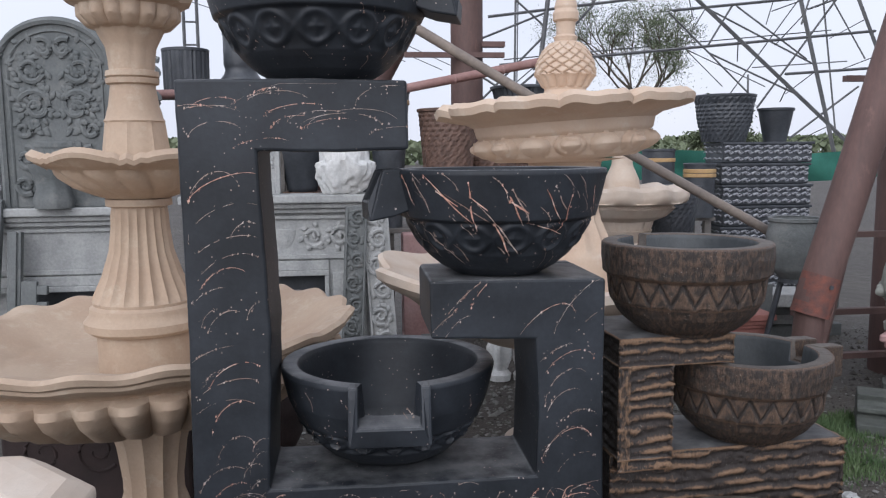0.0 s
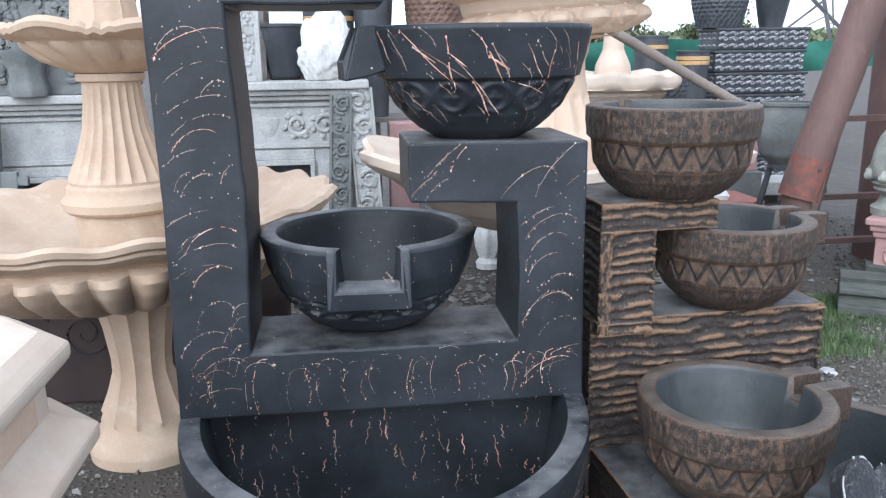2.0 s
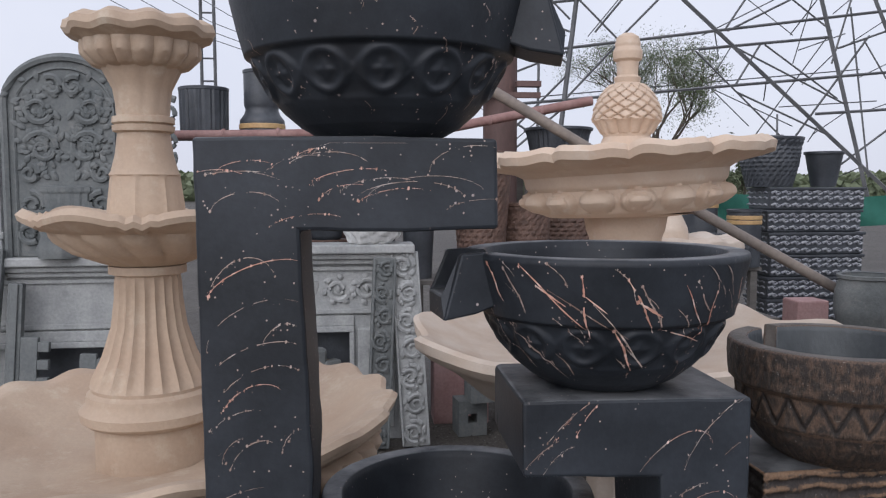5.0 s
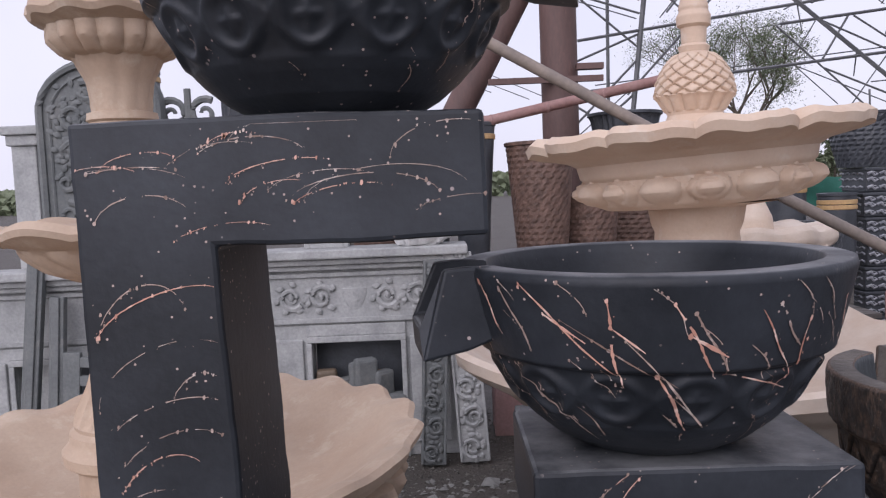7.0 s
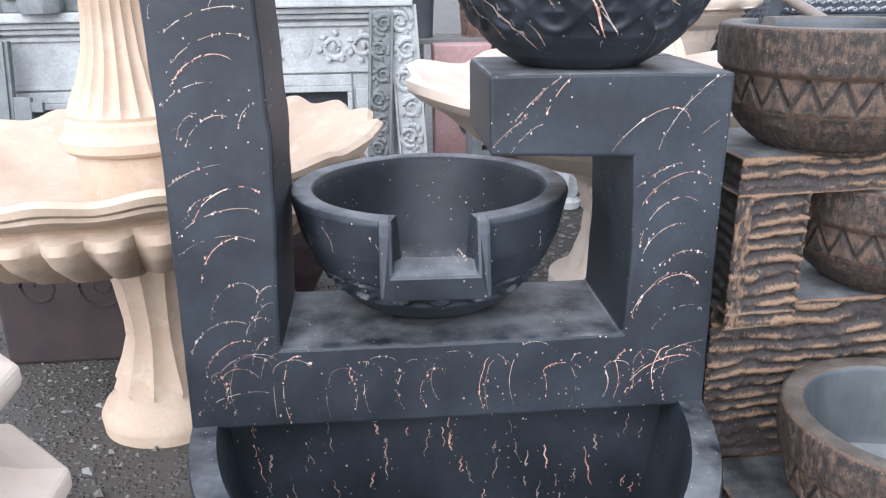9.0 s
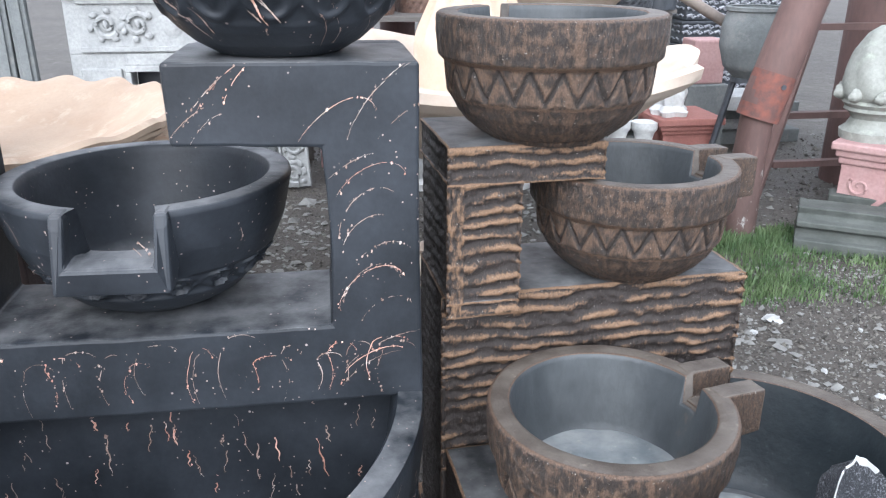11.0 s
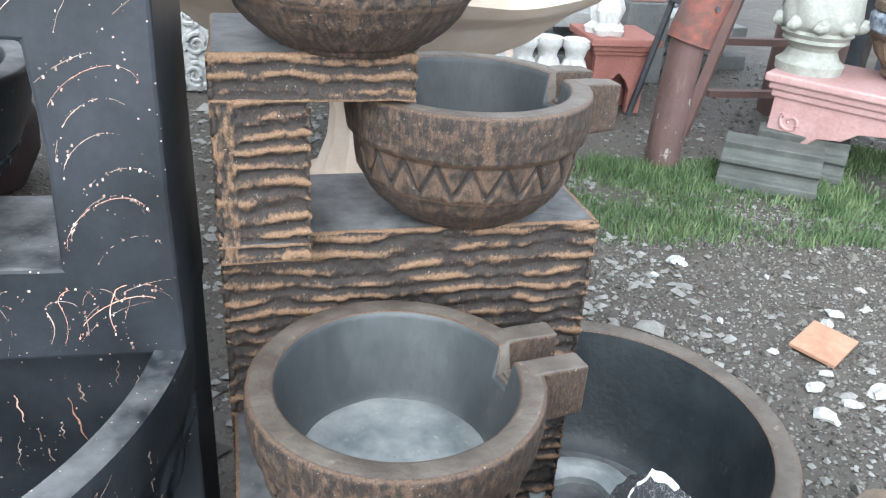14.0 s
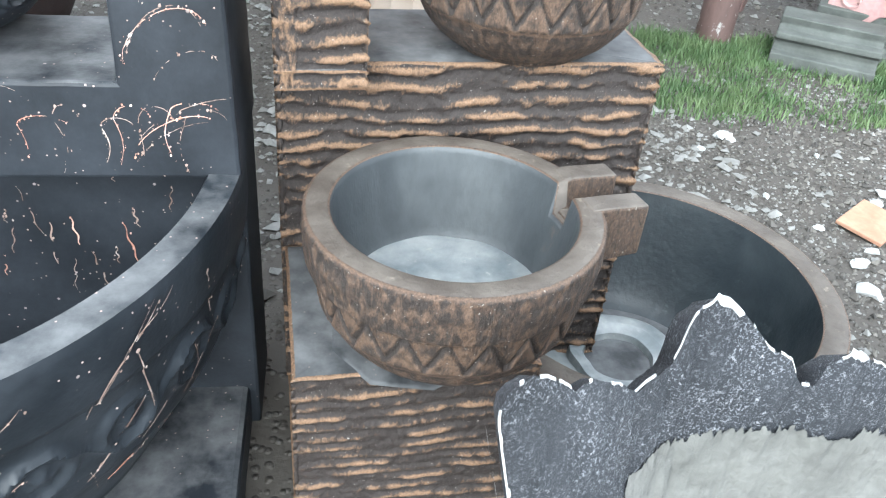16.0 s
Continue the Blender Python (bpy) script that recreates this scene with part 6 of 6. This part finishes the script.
part("apron", extruded(apron, 0.03, 0.07), M["pink"], pt, bevel=0.006)
part("rear_apron", extruded(apron, 0.41, 0.45), M["pink"], pt, bevel=0.006)
part("end_panel", boxes((0.03, 0.09, 0.07, 0.41, 0.0, 0.35)), M["pink"], pt, bevel=0.006)
bm = bmesh.new()
tube(bm, spiral(0.13, 0.25, 0.05, 1.2, 2.5, 0.027), 0.01, 0.005)
part("leaf_carving", bm, M["pink"], pt, smooth=True)
fin = thing("pineapple_finial", (3.05, 3.98, 0.46), "weathered white stone bud finial on a turned foot", "finial")


def bud(a, r, z):
    if z > 0.19:
        return r * (1 + 0.05 * abs(math.sin(4 * a + z * 8)) + 0.02 * math.sin(20 * z)), z
    return r, z


turned([(0.145, 0.0), (0.15, 0.04), (0.125, 0.06), (0.105, 0.1), (0.115, 0.12), (0.145, 0.14), (0.14, 0.155), (0.158, 0.175), (0.15, 0.19), (0.166, 0.22), (0.17, 0.26), (0.16, 0.33), (0.132, 0.42), (0.088, 0.5), (0.045, 0.535), (0.001, 0.545)], 96, bud, M["white_fin"], "bud", fin)
for k in range(9):
    a = TAU * k / 9
    bm = bmesh.new()
    lens(bm, (0.158 * math.cos(a), 0.158 * math.sin(a), 0.185), (0.182 * math.cos(a), 0.182 * math.sin(a), 0.255), 0.042)
    lens(bm, (0.172 * math.cos(a), 0.172 * math.sin(a), 0.225), (0.196 * math.cos(a), 0.196 * math.sin(a), 0.252), 0.02)
    part("leaf", bm, M["white_fin"], fin, smooth=True)
urn = thing("garden_urn", (3.56, 3.78, 0.46), "brown ribbed clay urn, lower bowl with blue-white band", "urn")
turned([(0.20, 0.0), (0.23, 0.02), (0.225, 0.04), (0.28, 0.10), (0.32, 0.19), (0.325, 0.205)], 96, fluted(30, 0.08, 0.05, 0.19), M["urn_brown"], "lower_bowl", urn)
turned([(0.325, 0.205), (0.335, 0.215), (0.335, 0.27), (0.32, 0.29)], 96, lambda a, r, z: (r * (1 + 0.02 * noise.noise(Vector((math.cos(a) * 12, math.sin(a) * 12, z * 40)))), z), M["urn_white"], "painted_band", urn, "blue and white painted relief")
turned([(0.31, 0.29), (0.33, 0.30), (0.33, 0.335), (0.31, 0.345), (0.30, 0.42), (0.305, 0.43), (0.285, 0.44), (0.25, 0.56), (0.22, 0.66), (0.18, 0.69)], 120, fluted(26, 0.07, 0.44, 0.66), M["urn_brown"], "upper_bell", urn)
bm = bmesh.new()
for k in range(7):
    a = TAU * k / 7 + 0.2
    c = [(0.306 * math.cos(a + d), 0.306 * math.sin(a + d), 0.385 + h) for d, h in ((-0.35, -0.02), (-0.2, 0.02), (-0.08, -0.01), (0.0, 0.025), (0.1, -0.012), (0.22, 0.02), (0.35, -0.02))]
    tube(bm, c, 0.012, 0.007, 6)
part("flower_relief", bm, M["urn_brown"], urn, smooth=True)
blue = pot("blue_planter", (3.56, 3.78, 1.15), [(0.19, 0), (0.24, 0.03), (0.235, 0.06), (0.29, 0.16), (0.31, 0.3), (0.33, 0.34)], M["urn_blue"], "blue-grey ribbed planter on an upturned urn", 28, 0.06)
pot("tall_black_pot", (4.3, 5.3, 0.0), [(0.25, 0), (0.32, 0.5), (0.34, 0.8), (0.3, 1.1), (0.24, 1.2)], M["black_pot"], "tall black round pot with a gold band", extra=((0.98, 0.325, M["gold"]),))
pot("stacked_black_pot", (4.2, 4.9, 0.9), [(0.2, 0), (0.25, 0.3), (0.27, 0.55)], M["black_pot"], "black ribbed planter on a stand", 30, 0.05)
table("timber_stand", 3.9, 4.6, 4.7, 5.2, 0.9, "rough timber stand behind the column")

# red pedestal with pointed niche
rs = thing("red_pedestal", (2.46, 4.9, 0), "dull red cast-stone pedestal with a pointed niche", "pedestal")
part("cap", boxes((-0.20, 0.20, -0.2, 0.2, 0.38, 0.42), (-0.18, 0.18, -0.18, 0.18, 0.35, 0.38), (-0.165, 0.165, -0.165, 0.165, 0.325, 0.35)), M["red_stone"], rs, bevel=0.006)
part("front", extruded([(-0.15, 0), (-0.15, 0.325), (0.15, 0.325), (0.15, 0), (0.07, 0), (0.07, 0.13), (0.045, 0.18), (0.0, 0.225), (-0.045, 0.18), (-0.07, 0.13), (-0.07, 0)], -0.15, -0.11), M["red_stone"], rs, bevel=0.004)
part("body", boxes((-0.15, 0.15, 0.0, 0.15, 0.0, 0.325), (-0.15, -0.11, -0.11, 0.0, 0, 0.325), (0.11, 0.15, -0.11, 0.0, 0, 0.325)), M["red_stone"], rs)
sc = thing("white_corbel", (2.38, 4.85, 0.42), "white plaster leaf bracket standing on a pedestal", "corbel")
part("bracket", revolve(smooth_rows([(0.09, 0), (0.10, 0.03), (0.07, 0.06), (0.085, 0.13), (0.06, 0.2), (0.03, 0.25), (0.001, 0.27)], 0.015), 32, lambda a, i, r, z: (r * (1 + 0.2 * math.sin(5 * a + 9 * z)), z)), M["plaster"], sc, smooth=True)
bal = thing("plaster_baluster", (0.92, 4.95, 0), "white plaster leaf-carved baluster on the ground", "baluster", "white balusters")
part("stem", revolve(smooth_rows([(0.07, 0), (0.075, 0.04), (0.05, 0.07), (0.075, 0.15), (0.08, 0.22), (0.05, 0.3), (0.06, 0.34), (0.075, 0.36), (0.075, 0.40)], 0.015), 36, lambda a, i, r, z: (r * (1 + 0.16 * math.sin(6 * a) * (0.07 < z < 0.3)), z)), M["plaster"], bal, smooth=True)
for i in range(9):
    copy_thing(bal, pose(1.08 + i * 0.14, 4.93 - 0.02 * i + 0.03 * (i % 2), 0, 0, 0, i * 37))
for i, (x, y, ln, rz, z) in enumerate(((3.0, 5.9, 1.6, 4, 0.0), (2.9, 6.0, 1.5, -3, 0.1), (3.1, 5.85, 1.3, 8, 0.2), (2.8, 5.7, 1.4, -6, 0.3), (1.9, 6.3, 1.2, 3, 0.0), (1.8, 6.3, 1.2, -4, 0.1))):
    s = thing("stone_slab", (x, y, z), "grey cast-stone slab lying in a stack", "slab", "stacked slabs", rz)
    part("slab", boxes((-ln / 2, ln / 2, -0.18, 0.18, 0.0, 0.098)), M["grey_stone"] if i % 2 else M["dark_stone"], s, bevel=0.008)
red = thing("pink_block", (2.86, 5.5, 0), "plain pink cast-stone block", "block")
part("block", boxes((-0.11, 0.11, -0.1, 0.1, 0.5, 0.78)), M["pink"], red, bevel=0.01)
part("plinth", boxes((-0.14, 0.14, -0.13, 0.13, 0.0, 0.5)), M["dark_stone"], red, bevel=0.01)
pk = thing("pink_block", (0.52, 5.6, 0), "plain pink cast-stone block, a dark disc painted for its niche's shade", "block")
part("block", boxes((-0.18, 0.18, -0.12, 0.12, 0.0, 0.9)), M["pink"], pk, bevel=0.01)
# no recess here: a flat black disc paints the shaded inside of the niche
part("niche", revolve([(0.09, 0), (0.09, 0.01)], 20), M["black_pot"], pk, at=pose(0.06, -0.125, 0.42, 90, 0, 0))
for x, y, z in ((0.55, 5.3, 0.0), (0.62, 5.25, 0.22)):
    g = thing("cement_block", (x, y, z), "grey cast block with a square hole", "block", "", 8)
    part("block", boxes((-0.09, -0.03, -0.08, 0.08, 0, 0.22), (0.03, 0.09, -0.08, 0.08, 0, 0.22), (-0.03, 0.03, -0.08, 0.08, 0, 0.08), (-0.03, 0.03, -0.08, 0.08, 0.14, 0.22)), M["dark_stone"], g)

# stone moulding lying on the grass
kb = thing("stone_moulding_block", (2.90, 3.47, 0.0), "dark grey stepped stone moulding lying on the grass", "moulding", rz=-20)
prof = [(0, 0), (0.0, 0.055), (0.035, 0.06), (0.06, 0.075), (0.06, 0.095), (0.03, 0.11), (0.03, 0.135), (0.075, 0.14), (0.10, 0.155), (0.09, 0.19), (0.25, 0.19), (0.24, 0.155), (0.27, 0.14), (0.31, 0.135), (0.31, 0.11), (0.28, 0.095), (0.28, 0.075), (0.31, 0.06), (0.34, 0.055), (0.34, 0.0)]
part("moulding", extruded(prof, 0.0, 0.42), M["mould_stone"], kb, bevel=0.006, at=pose(0, 0, 0, 0, 0, 78))
kc = thing("stone_moulding_block", (3.12, 3.62, 0.0), "dark grey stepped stone moulding lying behind another", "moulding", rz=-12)
part("moulding", extruded([(x * 0.8, z * 1.05) for x, z in prof], 0.0, 0.4), M["mould_stone"], kc, bevel=0.006, at=pose(0, 0, 0, 0, 0, 68))
# dark things behind the cream pedestal
mar = thing("maroon_planter", (-1.02, 3.32, 0), "dark maroon carved box planter in the shade", "planter")
part("box", boxes((-0.36, 0.36, -0.16, 0.16, 0.0, 0.54)), M["maroon"], mar, bevel=0.015)
part("rim", boxes((-0.38, 0.38, -0.18, 0.18, 0.54, 0.575)), M["maroon"], mar, bevel=0.008)
bm = bmesh.new()
for cx, s in ((-0.2, 1), (0.0, -1), (0.2, 1)):
    tube(bm, spiral(cx, 0.3, 0.09, 1.4, s * 0.7, -0.158, s), 0.01, 0.006)
part("scroll_relief", bm, M["maroon"], mar, "raised scrolls", smooth=True)
for x, y in ((-1.78, 3.5), (-1.58, 3.25)):
    rod("maroon_stump", [(x, y, -0.01), (x, y, 0.3), (x + 0.02, y, 0.56)], 0.055, M["maroon"], "short dark maroon post in the ground", "post", 0.06, 14, "maroon posts")
pot("brown_jar", (-0.45, 3.75, 0), [(0.12, 0), (0.19, 0.14), (0.2, 0.27), (0.15, 0.41), (0.16, 0.45)], M["maroon"], "dark brown clay jar behind a fountain")

# ---- loose bits on the ground ----
tile = thing("broken_tile", (2.27, 2.43, 0.012), "broken square terracotta tile lying on gravel", "tile", rz=35)
part("tile", boxes((-0.09, 0.09, -0.07, 0.07, 0, 0.012)), M["chip_tile"], tile, bevel=0.002, at=pose(0, 0, 0, 4, -3, 0))
for i, (x, y, s) in enumerate(((2.05, 2.98, 0.04), (2.33, 2.86, 0.015), (2.62, 2.75, 0.018), (2.2, 2.3, 0.022), (2.12, 2.24, 0.03), (2.5, 2.2, 0.016), (2.1, 2.42, 0.018), (-1.0, 1.55, 0.05), (-0.95, 1.62, 0.03), (2.7, 2.45, 0.03), (2.42, 2.6, 0.028), (2.55, 2.62, 0.022), (2.36, 2.55, 0.03), (2.08, 2.12, 0.035), (2.18, 2.16, 0.025), (2.3, 2.2, 0.04), (2.02, 2.6, 0.015), (1.92, 2.9, 0.02), (2.5, 2.36, 0.026))):
    c = thing("pale_chip", (x, y, ground_height(x, y)), "crumpled pale scrap lying on the ground", "litter", "pale scraps", i * 50)
    bm = bmesh.new()
    bmesh.ops.create_icosphere(bm, subdivisions=2, radius=s)
    for v in bm.verts:
        v.co *= 1 + 0.75 * noise.noise(v.co * (1.3 / s) + Vector((i * 3.1, 0, 0)))
        v.co.y *= 0.65
        v.co.z = v.co.z * 0.4 + s * 0.25
    part("scrap", bm, M["paper"], c)
stn = thing("brown_stone", (1.86, 1.62, 0.0), "brown rough stone block on the gravel", "stone", rz=30)
bm = bmesh.new()
bmesh.ops.create_icosphere(bm, subdivisions=3, radius=0.13)
for v in bm.verts:
    v.co = Vector((max(-0.1, min(0.1, v.co.x)), max(-0.08, min(0.08, v.co.y)), max(-0.08, min(0.09, v.co.z)))) * (1 + 0.12 * noise.noise(v.co * 12))
    v.co.z += 0.08
part("stone", bm, M["urn_brown"], stn)


def open_ground(x, y):
    return 0.0 if (y < 0.9 or (-0.36 < x < 1.65 and 1.1 < y < 2.1)) else 1.0


scatter("gravel", 22000, (-2.5, 4.5, 0.9, 6.0), 0.0058, M["pebble"], "loose grey gravel", 11, open_ground, 1.0)
scatter("fine_gravel", 13000, (1.45, 3.6, 1.3, 3.4), 0.0048, M["pebble"], "fine grey gravel beside the fountain", 16, open_ground, 1.1)
scatter("pale_chips", 6000, (1.45, 3.6, 1.35, 3.5), 0.0036, M["pebble_pale"], "small pale stone chips on the soil", 18, open_ground, 1.1)
scatter("pale_gravel", 4200, (-2.5, 4.5, 0.9, 6.0), 0.006, M["pebble_pale"], "pale stone chips among the gravel", 12, lambda x, y: open_ground(x, y) * (0.25 + 0.75 * (noise.noise(Vector((x * 1.5, y * 1.5, 8))) > 0)))
scatter("rubble", 1500, (1.6, 4.2, 1.6, 4.6), 0.0085, M["pebble_pale"], "pale rubble lumps beside the grass", 13, lambda x, y: 0.2 + (noise.noise(Vector((x * 1.2, y * 1.2, 3))) > 0.05))
scatter("rubble", 2200, (-0.2, 2.0, 2.2, 4.8), 0.013, M["pebble_pale"], "pale rubble behind the fountains", 14)


def meadow(count, seed):
    r = random.Random(seed)
    verts, faces = [], []
    k = 0
    while k < count:
        x, y = r.uniform(1.75, 6.5), r.uniform(2.85, 5.2)
        edge = 3.05 + 0.18 * noise.noise(Vector((x * 1.6, 0, 4))) - 0.12 * (x - 2.4)
        d = noise.noise(Vector((x * 2.2, y * 2.2, 9)))
        if y < edge or y > 3.95 + 0.3 * d + 0.25 * (x - 2.5) or d + r.gauss(0, 0.22) < -0.1 + 0.5 * max(0.0, 0.35 - (y - edge)) or (x < 2.4 and r.random() < (2.4 - x) * 1.2):
            continue
        h = r.uniform(0.012, 0.05) * (1 + 0.7 * d)
        a, w = r.uniform(0, TAU), r.uniform(0.0015, 0.0035)
        bx, by = math.cos(a), math.sin(a)
        z = ground_height(x, y)
        lx, ly = r.uniform(-0.5, 0.5) * h, r.uniform(-0.5, 0.5) * h
        b = len(verts)
        verts += [(x - bx * w, y - by * w, z), (x + bx * w, y + by * w, z), (x + lx * 0.4 + bx * w * 0.7, y + ly * 0.4 + by * w * 0.7, z + h * 0.6), (x + lx * 0.4 - bx * w * 0.7, y + ly * 0.4 - by * w * 0.7, z + h * 0.6), (x + lx, y + ly, z + h)]
        faces += [(b, b + 1, b + 2, b + 3), (b + 3, b + 2, b + 4)]
        k += 1
    g = raw("grass", verts, faces, M["grass"], None, "short green grass growing through gravel", "stuff")
    g["category"] = "grass"


meadow(95000, 21)

# ---- trees, fence and far land ----


def tree(at, height, spread, leaves, seed, label, leaf_size=0.06, twigs=4):
    r = random.Random(seed)
    t = thing("tree", at, label, "tree", "trees")
    bm = bmesh.new()
    tips = []

    def grow(p, d, ln, rad, depth):
        q = p + d * ln
        mid = p + d * ln * 0.5 + Vector((r.uniform(-1, 1), r.uniform(-1, 1), 0)) * ln * 0.08
        tube(bm, [p, mid, q], rad, rad * 0.65, 6 if depth < 2 else 4)
        if depth >= 2:
            tips.append((p + d * ln * 0.6, ln))
        if depth >= twigs:
            tips.append((q, ln))
            return
        for _ in range(3 if depth < 3 else 2):
            nd = (d + Vector((r.uniform(-1, 1) * spread, r.uniform(-1, 1) * spread, r.uniform(-0.25, 0.6)))).normalized()
            grow(q, nd, ln * r.uniform(0.55, 0.8), rad * 0.6, depth + 1)
    grow(Vector((0, 0, -0.05)), Vector((0.05, 0, 1)).normalized(), height * 0.28, height * 0.016, 0)
    part("trunk", bm, M["bark"], t, smooth=True)
    verts, faces = [], []
    for i in range(leaves):
        c, ln = tips[r.randrange(len(tips))]
        p = c + Vector((r.gauss(0, 1), r.gauss(0, 1), r.gauss(0, 0.8))) * ln * 0.5
        u = Vector((r.uniform(-1, 1), r.uniform(-1, 1), r.uniform(-1, 1))).normalized()
        w = u.cross(Vector((r.uniform(-1, 1), r.uniform(-1, 1), 1))).normalized()
        s = leaf_size * r.uniform(0.5, 1.3)
        b = len(verts)
        verts += [tuple(p - u * s), tuple(p + w * s * 0.35), tuple(p + u * s), tuple(p - w * s * 0.35)]
        faces.append((b, b + 1, b + 2, b + 3))
    raw("crown", verts, faces, M["leaf"], t, "thin feathery foliage", "stuff")
    return t


tree((6.0, 16.5, 0), 5.6, 0.8, 30000, 4, "thin thorny tree with sparse green foliage", 0.022, 5)
tree((4.2, 13.0, 0), 2.6, 0.9, 5000, 9, "low dense green bush behind the pots", 0.06)
tree((9.5, 20.0, 0), 3.4, 0.9, 4500, 15, "low green tree beyond the fence", 0.08)
tree((-9.0, 26.0, 0), 3.6, 0.9, 4500, 17, "far green tree behind the yard", 0.1)
net = thing("green_net_fence", (0, 9.2, 0), "low green netting fence with thin posts", "fence")
nv, nf = [], []
for i in range(121):
    x = 2.2 + i * 0.037
    for j in range(5):
        z = 1.1 + j * 0.085 + 0.03 * math.sin(x * 2.1)
        nv.append((x, 0.05 * math.sin(x * 5 + j) + 0.03 * noise.noise(Vector((x * 3, j, 0))), z))
for i in range(120):
    for j in range(4):
        nf.append((i * 5 + j, (i + 1) * 5 + j, (i + 1) * 5 + j + 1, i * 5 + j + 1))
raw("netting", nv, nf, M["green_net"], net, "sagging green net", "", True)
for i in range(5):
    part("fence_post", tube(bmesh.new(), [(2.2 + i * 1.1, 0.06, 0), (2.2 + i * 1.1, 0.06, 1.5)], 0.025, None, 6), M["steel"], net)


def far_woods():
    r = random.Random(40)
    verts, faces = [], []
    for i in range(9000):
        x = r.uniform(-120, 140)
        top = 3.2 + 1.6 * noise.noise(Vector((x * 0.06, 0, 1))) + 1.0 * noise.noise(Vector((x * 0.25, 0, 2)))
        z = top * (1 - r.random() ** 2.2)
        y = 110 + r.uniform(-6, 6)
        s = r.uniform(0.3, 0.8)
        b = len(verts)
        for k in range(4):
            a = TAU * k / 4 + r.uniform(-0.5, 0.5)
            verts.append((x + s * math.cos(a), y + r.uniform(-0.4, 0.4), z + s * math.sin(a)))
        faces.append((b, b + 1, b + 2, b + 3))
    w = raw("far_trees", verts, faces, M["leaf"], None, "far line of green trees", "stuff")
    w["category"] = "woods"


far_woods()
